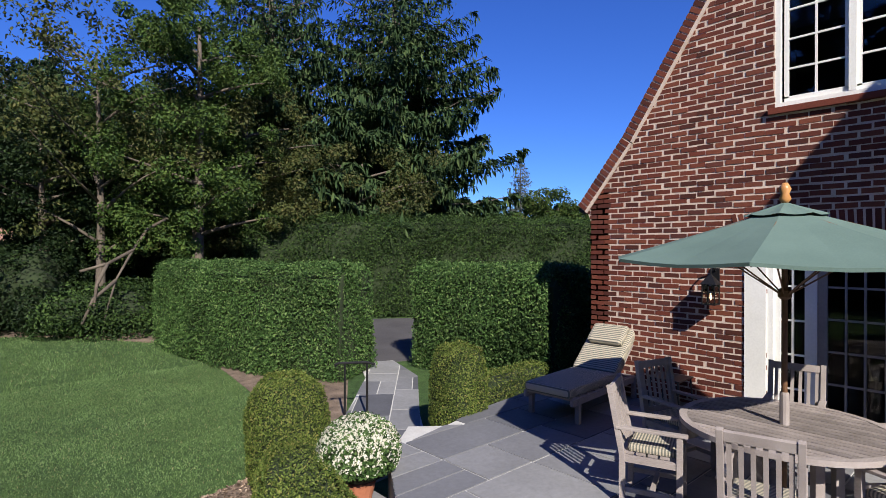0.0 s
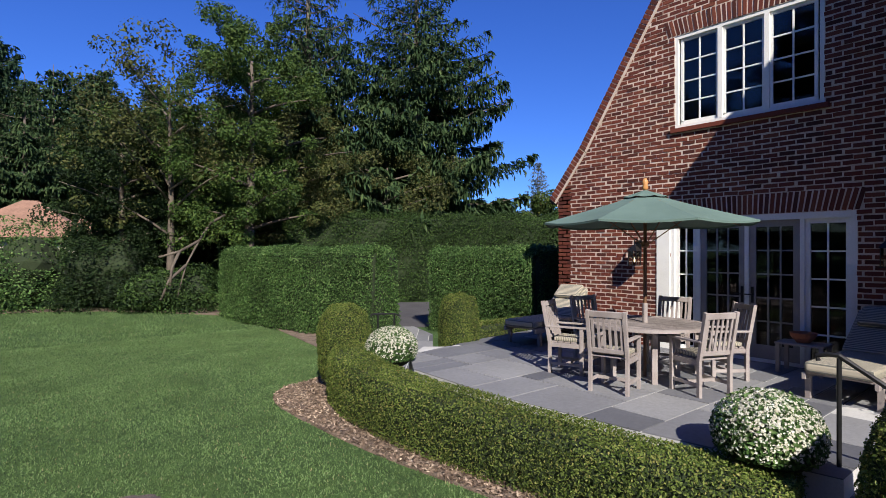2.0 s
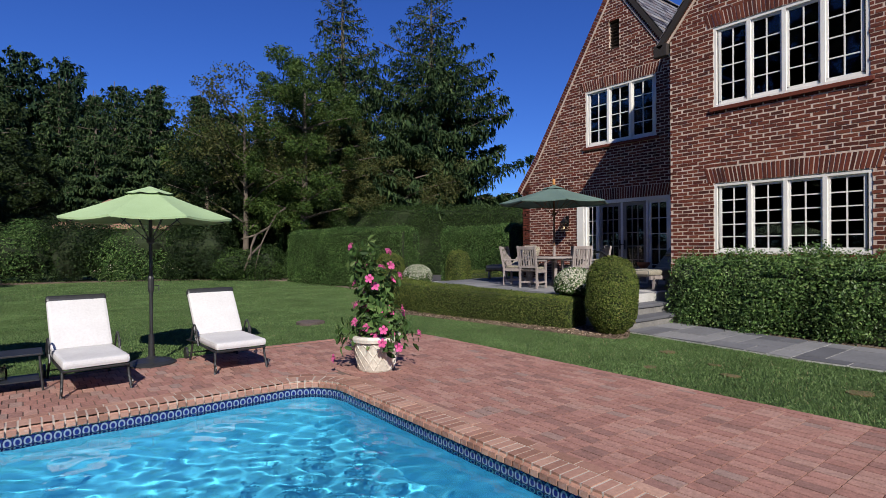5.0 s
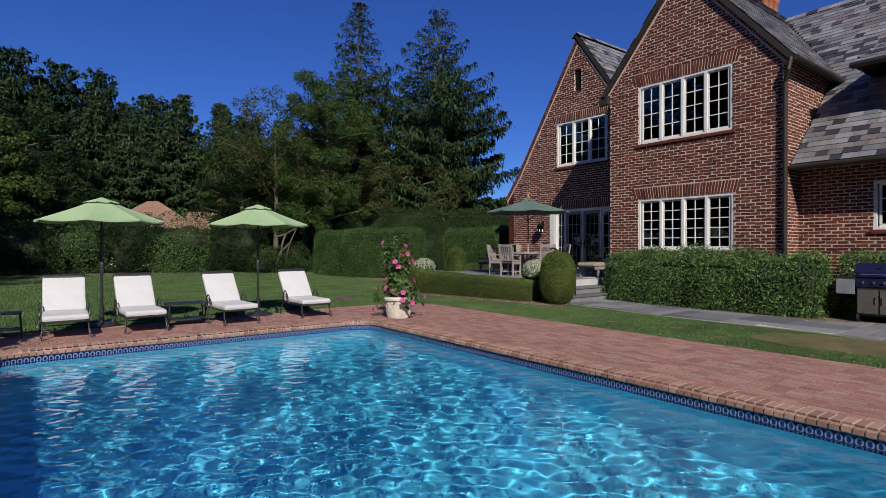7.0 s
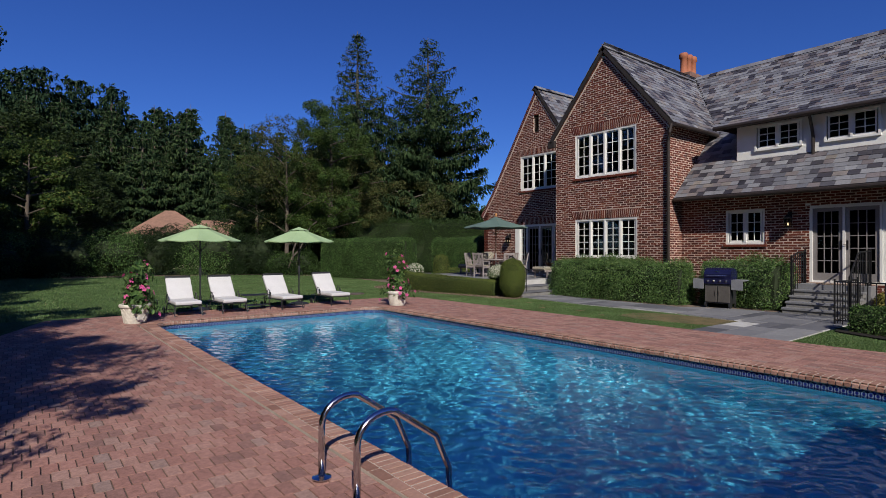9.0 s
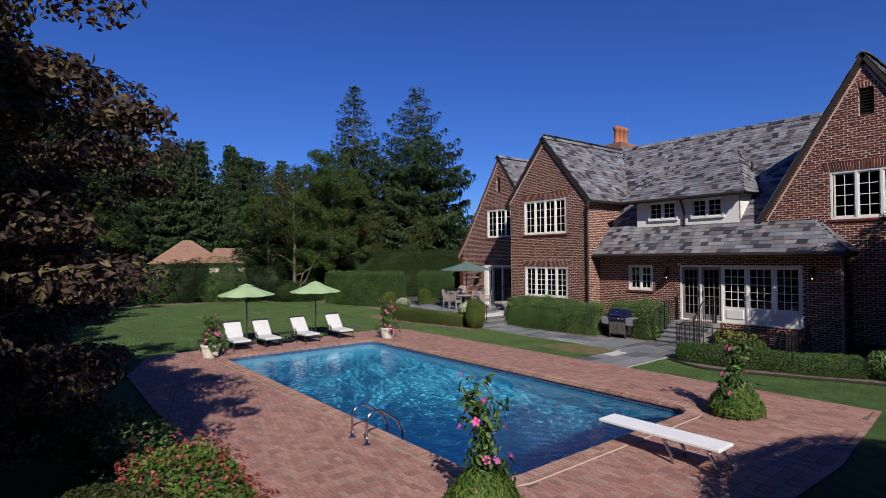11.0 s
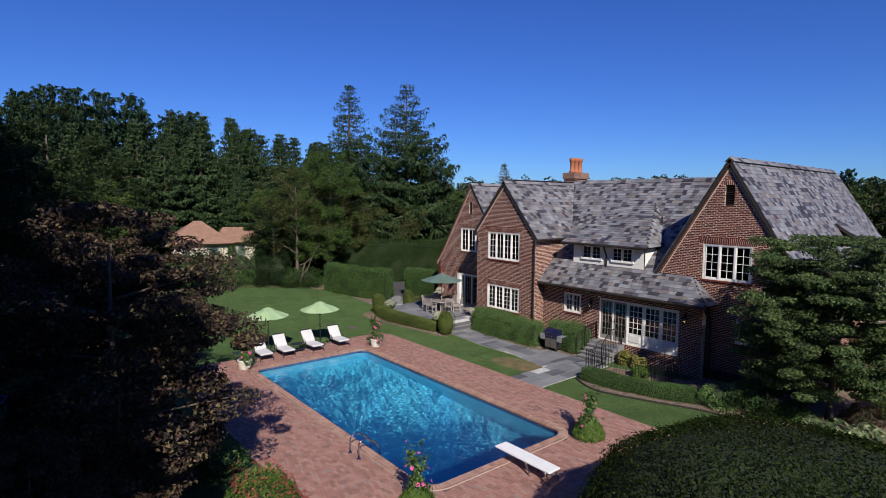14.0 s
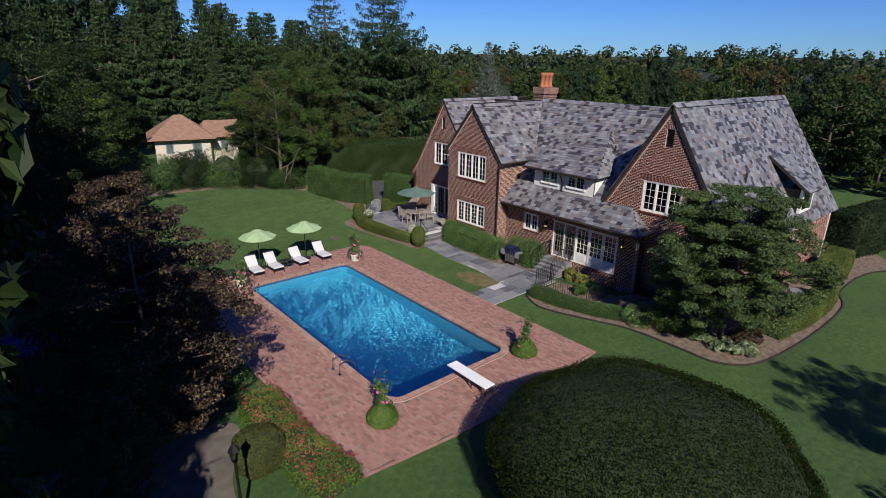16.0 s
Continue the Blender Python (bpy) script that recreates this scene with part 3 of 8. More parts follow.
# roofs: planes from eave to ridge; each carries rows of slates
def slate_rows(eave_a, eave_b, top_poly, seed, width=0.27, show=0.205, clip=None):
    """Rows of slates on a plane; top_poly is its outline in (u along the eave, v up the slope)."""
    rng = np.random.default_rng(seed)
    a, b = np.array(eave_a, float), np.array(eave_b, float)
    u = (b - a) / np.linalg.norm(b - a)
    up = np.array(clip, float)
    up = up - u * up.dot(u)
    up /= np.linalg.norm(up)
    nrm = np.cross(u, up)
    if nrm[2] < 0:
        nrm = -nrm
    v1 = max(p[1] for p in top_poly)
    items = []
    for r in range(int(v1 / show) + 1):
        v = (r + 0.5) * show
        for s, e in clip_line(top_poly, min(v, v1 - 0.01)):
            x = s - rng.uniform(0, width)
            while x < e:
                w = width * rng.uniform(0.75, 1.3)
                p, q = max(x, s), min(x + w - 0.006, e)
                if q - p > 0.04:
                    tilt = 0.06
                    axis_v = up * math.cos(tilt) + nrm * -math.sin(tilt)
                    axis_n = nrm * math.cos(tilt) + up * math.sin(tilt)
                    c = a + u * (p + q) / 2 + up * (v - rng.uniform(0, 0.015)) + nrm * (0.028 + rng.uniform(0, 0.006))
                    items.append((c, ((q - p) / 2, show * 0.56, 0.008), (u, axis_v, axis_n)))
                x += w
    return items


def roof_plane(name, corners, eave, seed, thick=0.12, parent=None, slates=True, label=""):
    """A roof slab from its corners (first two along the eave), with slates on it."""
    pts = [Vector(c) for c in corners]
    n = (pts[1] - pts[0]).cross(pts[-1] - pts[0]).normalized()
    if n.z < 0:
        n = -n
    bm = bmesh.new()
    top = [bm.verts.new(p) for p in pts]
    low = [bm.verts.new(p - n * thick) for p in pts]
    bm.faces.new(top)
    bm.faces.new(low[::-1])
    for i in range(len(pts)):
        j = (i + 1) % len(pts)
        bm.faces.new((top[i], low[i], low[j], top[j]))
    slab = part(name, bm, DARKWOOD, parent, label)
    if slates:
        u = (pts[1] - pts[0]).normalized()
        up = n.cross(u)
        if up.z < 0:
            up = -up
        poly = [((p - pts[0]).dot(u), (p - pts[0]).dot(up)) for p in pts]
        ROOFS.append((slab, slate_rows(pts[0], pts[1], poly, seed, clip=up)))
    return slab


ROOFS = []
roof = thing("roof", (0, 0, 0), "steep roof of grey, plum and black slates", "roof", kind="structure")
S_B, S_C, S_D = 1.2, 0.915, 1.64
RB, RM, RD = 8.97, 9.1, 9.72
# north gable: ridge at y = 2.03
roof_plane("north_slope", [(XA + 0.02, 5.75, 3.3), (19.0, 5.75, 3.3), (19.0, 5.0, 4.3), (XA + 0.02, 5.0, 4.3)], None, 11, parent=roof, slates=False)
roof_plane("north_slope", [(XA + 0.02, 5.0, 4.3), (19.0, 5.0, 4.3), (17.0, 2.03, 8.97), (XA + 0.02, 2.03, 8.97)], None, 12, parent=roof, slates=False)
roof_plane("valley_slope", [(XA - 0.06, -0.9, 4.78), (15.8, -0.9, 4.78), (15.8, 2.03, 8.97), (XA - 0.06, 2.03, 8.97)], None, 13, parent=roof)
# middle gable: ridge at y = -2.75
roof_plane("middle_slope_north", [(XB - 0.1, -0.25, 5.92), (13.6, -0.25, 5.92), (13.6, -2.75, 8.97), (XB - 0.1, -2.75, 8.97)], None, 14, parent=roof)
roof_plane("middle_slope_south", [(XB - 0.1, -5.42, 5.75), (9.55, -5.42, 5.75), (13.2, -2.75, 8.97), (XB - 0.1, -2.75, 8.97)], None, 15, parent=roof)
# main front slope with the low eave
roof_plane("main_slope", [(6.95, -5.2, 3.36), (6.95, -14.55, 3.36), (8.1, -13.4, 4.42), (8.6, -11.9, 4.88), (13.2, -14.0, 9.1), (13.2, -2.75, 9.1), (9.55, -5.42, 5.75), (9.5, -5.2, 5.7)], None, 16, parent=roof)
roof_plane("hip_end", [(6.95, -14.55, 3.36), (8.1, -14.55, 3.36), (8.1, -13.4, 4.42)], None, 17, parent=roof)
roof_plane("back_slope", [(20.5, -13.2, 3.3), (20.5, 5.5, 3.3), (13.2, 2.0, 8.9), (13.2, -13.2, 9.05)], None, 18, parent=roof, slates=False)
# south gable: ridge at y = -14.75
roof_plane("south_slope_north", [(XD - 0.1, -11.55, 4.47), (16.0, -11.55, 4.47), (22.05, -14.75, RD), (XD - 0.1, -14.75, RD)], None, 19, parent=roof)
roof_plane("south_slope", [(XD - 0.1, -18.75, 3.16), (23.0, -18.75, 3.16), (22.05, -14.75, RD), (XD - 0.1, -14.75, RD)], None, 20, parent=roof)
roof_plane("east_hip", [(23.0, -18.75, 3.16), (23.0, -10.9, 3.16), (22.05, -14.75, RD)], None, 21, parent=roof, slates=False)
# dormer
dormer = thing("dormer", (0, 0, 0), "long white dormer with a hipped slate roof", "dormer", kind="structure")
part("dormer_front", wall_slab([(6.65, 4.35), (10.88, 4.35), (10.88, 5.62), (6.65, 5.62)], [(7.2, 8.5, 4.74, 5.54), (9.05, 10.35, 4.74, 5.54)],
                               lambda a, b, c: Vector((8.15 - c, -a, b)), 0.1), WHITE, dormer, "white painted boarding")
part("dormer_back", box((9.2, -10.73, 4.4), (9.3, -6.8, 5.6)), UNLIT_ROOM, dormer, "panel coloured as the unlit room behind the dormer")
part("dormer_cheek", box((8.16, -10.88, 4.35), (10.0, -10.73, 5.62)), WHITE, dormer)
part("dormer_cheek", box((8.16, -6.8, 4.35), (10.0, -6.65, 5.62)), WHITE, dormer)
roof_plane("dormer_slope", [(7.78, -6.1, 5.62), (7.78, -11.2, 5.62), (11.3, -9.6, 7.75), (11.3, -7.7, 7.75)], None, 22, parent=dormer)
roof_plane("dormer_hip", [(7.78, -11.2, 5.62), (9.6, -11.2, 5.66), (11.4, -9.6, 7.75), (11.3, -9.6, 7.75)], None, 23, parent=dormer)
roof_plane("dormer_hip", [(7.78, -6.1, 5.62), (9.6, -6.1, 5.66), (11.4, -7.7, 7.75), (11.3, -7.7, 7.75)], None, 24, parent=dormer)


# windows: casements with glazing bars
def window(name, x, y_left, y_right, z0, z1, leaves, cols, rows, label, face=(-1, 0, 0), depth=0.1, head=0.0, sill=True, transom=0.0):
    """A casement window in a wall facing -x; y_left > y_right."""
    w, h = y_left - y_right, z1 - z0
    win = thing(name, (x, y_left, z0), label, "window", kind="structure")
    fr, back = 0.06, depth
    def bar(nm, a, b, c, d, t0=0.0, t1=0.07, par=None, mat=WHITE):
        return part(nm, box((back - t1 + t0, -b, c), (back + t0, -a, d)), mat, par or win)
    bm = bmesh.new()
    for a, b, c, d in ((0, w, h - fr, h), (0, w, 0, fr), (0, fr, fr, h - fr), (w - fr, w, fr, h - fr)):
        bm_box(bm, (back - 0.09, -b, c), (back, -a, d))
    part("window_frame", bm, WHITE, win)
    if sill:
        part("window_sill", box((-0.05, -w - 0.06, -0.075), (0.1, 0.06, 0.0), 0.006), BRICK, win, "sloped brick sill")
    lw = (w - 2 * fr) / leaves
    for k in range(leaves):
        a, b = fr + k * lw, fr + (k + 1) * lw
        if k:
            bar("mullion", a - 0.035, a + 0.035, fr, h - fr, -0.012, 0.08)
        s = 0.045
        bm = bmesh.new()
        a2, b2 = a + 0.03, b - 0.03
        for p, q, c, d in ((a2, b2, h - fr - s, h - fr), (a2, b2, fr, fr + s + 0.02), (a2, a2 + s, fr + s, h - fr - s), (b2 - s, b2, fr + s, h - fr - s)):
            bm_box(bm, (back - 0.06, -q, c), (back - 0.012, -p, d))
        sash = part("sash", bm, WHITE, win)
        gw, gh = (b2 - a2 - 2 * s) / cols, (h - 2 * fr - 2 * s) / rows
        bm = bmesh.new()
        for i in range(1, cols):
            p = a2 + s + i * gw
            bm_box(bm, (back - 0.052, -p - 0.011, fr + s), (back - 0.02, -p + 0.011, h - fr - s))
        for j in range(1, rows):
            q = fr + s + j * gh
            bm_box(bm, (back - 0.05, -(b2 - s), q - 0.011), (back - 0.022, -(a2 + s), q + 0.011))
        part("glazing_grid", bm, WHITE, sash)
        pane = part("pane", box((back - 0.036, -(b2 - s), fr + s), (back - 0.031, -(a2 + s), h - fr - s)), GLASS, sash)
    return win


window("window_1", XA, 3.0, 0.8, 4.37, 5.97, 3, 2, 4, "white three-light casement in the north gable")
window("window_2", XB, -1.45, -4.04, 4.34, 5.98, 4, 2, 4, "white four-light casement on the upper floor")
window("window_3", XB, -1.45, -4.07, 1.36, 2.8, 4, 2, 5, "white four-light casement above the shrubs")
window("window_4", XC, -6.6, -7.72, 1.84, 2.9, 2, 2, 3, "small white casement beside the terrace")
window("window_5", XD, -13.78, -15.86, 4.42, 6.0, 3, 2, 4, "white casement in the south gable")
window("window_6", XD, -15.35, -16.8, 1.75, 2.85, 2, 3, 3, "shaded white casement behind the tree")
window("window_7", 8.09, -7.2, -8.5, 4.74, 5.54, 2, 2, 3, "white dormer casement", sill=False, depth=0.08)
window("window_8", 8.09, -9.05, -10.35, 4.74, 5.54, 2, 2, 3, "white dormer casement", sill=False, depth=0.08)

# chimney
chimney = thing("chimney", (14.85, -1.55, 8.2), "brick chimney with tall orange clay pots", "chimney")
CHIM_BRICK = surface("sooty_brick", (0.15, 0.075, 0.055), (0.33, 0.2, 0.15), 0.9, 14, 3, 0.8, 0.01)
part("stack", box((-0.72, -0.42, 0), (0.72, 0.42, 1.2)), CHIM_BRICK, chimney)
for z in (0.96, 1.08):
    part("course", box((-0.76, -0.46, z), (0.76, 0.46, z + 0.06), 0.01), CHIM_BRICK, chimney)
part("cap", box((-0.8, -0.52, 1.2), (0.8, 0.52, 1.62), 0.03), CHIM_BRICK, chimney, "corbelled brick cap")
for dx in (-0.42, 0.0, 0.42):
    p = part("chimney_pot", lathe([(0.2, 0), (0.2, 0.12), (0.15, 0.18), (0.15, 0.75), (0.2, 0.8), (0.2, 0.98), (0.16, 1.02)], 14), CLAY, chimney, "orange clay pot", smooth=True)
    p.location = (dx, 0.0, 1.62)
# ---------------------------------------------------------------- hedges, shrubs and trees
BOX_LEAF = leafy("boxwood_leaf", [(0.0, (0.03, 0.052, 0.01)), (0.4, (0.085, 0.125, 0.024)), (0.8, (0.17, 0.215, 0.05)), (1.0, (0.24, 0.22, 0.07))])
HEDGE_LEAF = leafy("hedge_leaf", [(0.0, (0.016, 0.038, 0.009)), (0.5, (0.056, 0.115, 0.03)), (0.85, (0.11, 0.19, 0.055)), (1.0, (0.17, 0.23, 0.085))])
HIGH_LEAF = leafy("high_hedge_leaf", [(0.0, (0.008, 0.02, 0.005)), (0.5, (0.028, 0.058, 0.014)), (1.0, (0.065, 0.11, 0.026))])
DARK_LEAF = leafy("yew_leaf", [(0.0, (0.006, 0.015, 0.005)), (0.6, (0.015, 0.032, 0.009)), (1.0, (0.032, 0.055, 0.015))])
YEW_LEAF = leafy("clipped_yew_leaf", [(0.0, (0.005, 0.01, 0.003)), (0.5, (0.011, 0.02, 0.005)), (0.85, (0.024, 0.036, 0.008)), (1.0, (0.045, 0.058, 0.014))], rough=0.85, gleam=0.04, through_light=0.1)
WOOD_LEAF = leafy("wood_leaf", [(0.0, (0.014, 0.03, 0.008)), (0.5, (0.03, 0.054, 0.014)), (0.9, (0.055, 0.08, 0.02)), (1.0, (0.1, 0.085, 0.026))])
VINE_TREE_LEAF = leafy("vine_tree_leaf", [(0.0, (0.0255, 0.0553, 0.0119)), (0.5, (0.0510, 0.0935, 0.0187)), (1.0, (0.0850, 0.1275, 0.0272))])
# leaf colour darkened to stand for the shade the trees are in
SHADED_LEAF = leafy("shade_darkened_leaf", [(0.0, (0.0077, 0.0176, 0.0044)), (0.5, (0.0176, 0.0330, 0.0077)), (1.0, (0.0330, 0.0523, 0.0121))], through_light=0.15)
TREE_LEAF = leafy("tree_leaf", [(0.0, (0.0213, 0.0467, 0.0102)), (0.5, (0.0476, 0.0850, 0.0170)), (0.9, (0.0850, 0.1232, 0.0255)), (1.0, (0.1275, 0.1190, 0.0298))])
LIGHT_LEAF = leafy("vine_leaf", [(0.0, (0.042, 0.085, 0.016)), (0.5, (0.085, 0.145, 0.026)), (1.0, (0.13, 0.19, 0.04))])
OLIVE_LEAF = leafy("olive_leaf", [(0.0, (0.0304, 0.0440, 0.0120)), (0.5, (0.0624, 0.0784, 0.0208)), (1.0, (0.1000, 0.0960, 0.0320))])
NEEDLE = leafy("spruce_needle", [(0.0, (0.018, 0.036, 0.016)), (0.5, (0.036, 0.066, 0.026)), (1.0, (0.075, 0.11, 0.042))], rough=0.85, gleam=0.08, through_light=0.1)
PINE = leafy("pine_needle", [(0.0, (0.016, 0.036, 0.02)), (0.5, (0.03, 0.058, 0.03)), (1.0, (0.05, 0.082, 0.036))], rough=0.85, gleam=0.08, through_light=0.1)
PURPLE_LEAF = leafy("dogwood_leaf", [(0.0, (0.028, 0.018, 0.015)), (0.4, (0.052, 0.034, 0.028)), (0.65, (0.085, 0.05, 0.04)), (0.85, (0.12, 0.095, 0.045)), (1.0, (0.17, 0.135, 0.065))])
MAPLE_LEAF = leafy("maple_leaf", [(0.0, (0.03, 0.055, 0.02)), (0.5, (0.066, 0.106, 0.036)), (0.9, (0.115, 0.16, 0.056)), (1.0, (0.16, 0.165, 0.06))])
PALE_NEEDLE = leafy("pale_spruce_needle", [(0.0, (0.06, 0.075, 0.06)), (0.5, (0.11, 0.13, 0.11)), (1.0, (0.18, 0.2, 0.175))], rough=0.85, gleam=0.08, through_light=0.1)
AUTUMN_LEAF = leafy("autumn_leaf", [(0.0, (0.035, 0.038, 0.014)), (0.5, (0.075, 0.07, 0.024)), (1.0, (0.13, 0.1, 0.036))])
YELLOW_LEAF = leafy("yellowing_leaf", [(0.0, (0.09, 0.1, 0.02)), (0.5, (0.2, 0.19, 0.045)), (1.0, (0.34, 0.3, 0.09))])
# solid inside foliage; the shade between leaves is put into its colour
CORE_SHADE = surface("foliage_inner_shade", (0.012, 0.02, 0.006), (0.026, 0.042, 0.012), 0.95, 30, 3, 0.6, 0.02)
GLOSS_LEAF = leafy("glossy_shrub_leaf", [(0.0, (0.028, 0.065, 0.016)), (0.45, (0.09, 0.175, 0.045)), (0.85, (0.17, 0.28, 0.08)), (1.0, (0.26, 0.35, 0.12))], rough=0.4, gleam=0.45, through_light=0.3)
BARK = surface("bark", (0.05, 0.038, 0.03), (0.16, 0.13, 0.1), 0.95, 25, 2, 1.0, 0.02, stretch=(1, 1, 0.2))
PALE_BARK = surface("pale_bark", (0.13, 0.11, 0.085), (0.32, 0.28, 0.23), 0.95, 25, 2, 0.8, 0.015, stretch=(1, 1, 0.2))


def hedge(name, line, width, height, label, leaf=HEDGE_LEAF, size=0.05, density=900, z=0.0, seed=1, category="hedge", group="", round_top=0.12, rough=0.05, heights=None):
    """A clipped hedge along a plan line: a core coloured as the shade inside, leaves all over its faces."""
    rng = np.random.default_rng(seed)
    pts = np.array(line, float)
    base = pts[0]
    hs = np.array(heights if heights is not None else [height] * len(pts), float)
    ob = thing(name, (base[0], base[1], z), label, category, group)
    way = np.gradient(pts, axis=0)
    way /= np.linalg.norm(way, axis=1, keepdims=True) + 1e-9
    side = np.stack([-way[:, 1], way[:, 0]], 1)
    prof = lambda h: [(-0.5 * width, 0.02), (-0.52 * width, h * 0.5), (-0.5 * width + 0.02, h - round_top), (-0.5 * width + round_top, h), (0.5 * width - round_top, h), (0.5 * width - 0.02, h - round_top), (0.52 * width, h * 0.5), (0.5 * width, 0.02)]
    rings = np.array([[(*(pts[i] - base + side[i] * a), b) for a, b in prof(hs[i])] for i in range(len(pts))])
    bm = bmesh.new()
    k = 0.93
    mid = rings.mean(axis=1, keepdims=True)
    core = mid + (rings - mid) * (1 - 0.16 / max(width, 0.4))
    core[:, :, 2] = np.minimum(core[:, :, 2], rings[:, :, 2] - 0.0)
    vs = [[bm.verts.new(p) for p in ring] for ring in core]
    for a, b in zip(vs, vs[1:]):
        for i in range(len(a) - 1):
            bm.faces.new((a[i], a[i + 1], b[i + 1], b[i]))
    bm.faces.new(vs[0])
    bm.faces.new(vs[-1][::-1])
    part("shade_core", bm, CORE_SHADE, ob)
    quads, normals, areas = [], [], []
    for i in range(len(rings) - 1):
        for j in range(rings.shape[1] - 1):
            q = (rings[i, j], rings[i, j + 1], rings[i + 1, j + 1], rings[i + 1, j])
            n = np.cross(q[1] - q[0], q[3] - q[0])
            quads.append(q), areas.append(np.linalg.norm(n)), normals.append(n / (np.linalg.norm(n) + 1e-9))
    for ring, sgn in ((rings[0], -1), (rings[-1], 1)):
        wv = way[0] if sgn < 0 else way[-1]
        q = (ring[0], ring[3], ring[4], ring[7])
        quads.append(q), areas.append(width * height), normals.append(np.array((wv[0] * sgn, wv[1] * sgn, 0)))
    areas, normals, quads = np.array(areas), np.array(normals), np.array(quads)
    centre = rings.mean(axis=1)
    n_leaf = int(areas.sum() * density)
    pick = rng.choice(len(areas), n_leaf, p=areas / areas.sum())
    s, t = rng.random((n_leaf, 1)), rng.random((n_leaf, 1))
    q = quads[pick]
    p = (q[:, 0] * (1 - s) + q[:, 1] * s) * (1 - t) + (q[:, 3] * (1 - s) + q[:, 2] * s) * t
    nn = normals[pick]
    # outward side: away from the nearest ring's middle
    near = centre[np.argmin(((p[:, None, :2] - centre[None, :, :2]) ** 2).sum(2), axis=1)]
    flip = ((p - near) * nn).sum(1) < 0
    nn[flip] *= -1
    wob = np.sin(p[:, 0] * 2.3 + p[:, 1] * 1.7) * np.sin(p[:, 1] * 3.1 + p[:, 2] * 2.2) * rough * 0.6
    p = p + nn * (wob + rng.normal(0, rough * 0.35, n_leaf))[:, None]
    p[:, 2] = np.maximum(p[:, 2], 0.01)
    part("foliage", leaf_mesh("foliage", p, nn, size, rng, 0.85), leaf, ob)
    return ob


def blob_points(centre, radii, n, rng, shell=0.75):
    d = rng.normal(0, 1, (n, 3))
    d /= np.linalg.norm(d, axis=1, keepdims=True)
    r = shell + (1 - shell) * rng.random((n, 1)) ** 0.5
    return np.array(centre) + d * r * np.array(radii), d


def topiary(name, place, radius, height, label, leaf=BOX_LEAF, n=9000, size=0.028, seed=1, group="", category="shrub", square=2.6):
    """A clipped rounded shrub: a dark core and leaves over a superellipsoid."""
    rng = np.random.default_rng(seed)
    ob = thing(name, place, label, category, group)
    def skin(d):
        e = square
        r = (np.abs(d[:, 0]) ** e + np.abs(d[:, 1]) ** e + np.abs(d[:, 2]) ** e) ** (-1 / e)
        wob = 1 + 0.035 * np.sin(d[:, 0] * 7 + seed) * np.sin(d[:, 2] * 6 + d[:, 1] * 5)
        return d * (r * wob)[:, None] * np.array((radius, radius, height * 0.5))
    bm = bmesh.new()
    bmesh.ops.create_icosphere(bm, subdivisions=4, radius=1.0)
    co = np.array([v.co for v in bm.verts])
    co = skin(co / np.linalg.norm(co, axis=1, keepdims=True)) * 0.94
    for v, c in zip(bm.verts, co):
        v.co = (c[0], c[1], max(c[2] + height * 0.5, 0.0))
    part("shade_core", bm, CORE_SHADE, ob)
    d = rng.normal(0, 1, (n, 3))
    d /= np.linalg.norm(d, axis=1, keepdims=True)
    p = skin(d) * rng.normal(1.0, 0.02, (n, 1))
    p[:, 2] += height * 0.5
    keep = p[:, 2] > 0.02
    part("foliage", leaf_mesh("foliage", p[keep], d[keep], size, rng, 0.6), leaf, ob)
    return ob


def branch_lines(rng, height, spread, start, count, lift=0.5):
    """Curved limbs that leave a trunk."""
    limbs = []
    for k in range(count):
        z = start + (height * 0.8 - start) * (k + rng.random()) / count
        a = k * 2.4 + rng.uniform(-0.5, 0.5)
        reach = spread * (0.55 + 0.45 * math.sin(math.pi * (z / height))) * rng.uniform(0.7, 1.1)
        pts = []
        for t in np.linspace(0, 1, 6):
            pts.append((reach * t * math.cos(a + 0.3 * t), reach * t * math.sin(a + 0.3 * t), z + lift * reach * t * (1.1 - 0.35 * t)))
        limbs.append(pts)
    return limbs


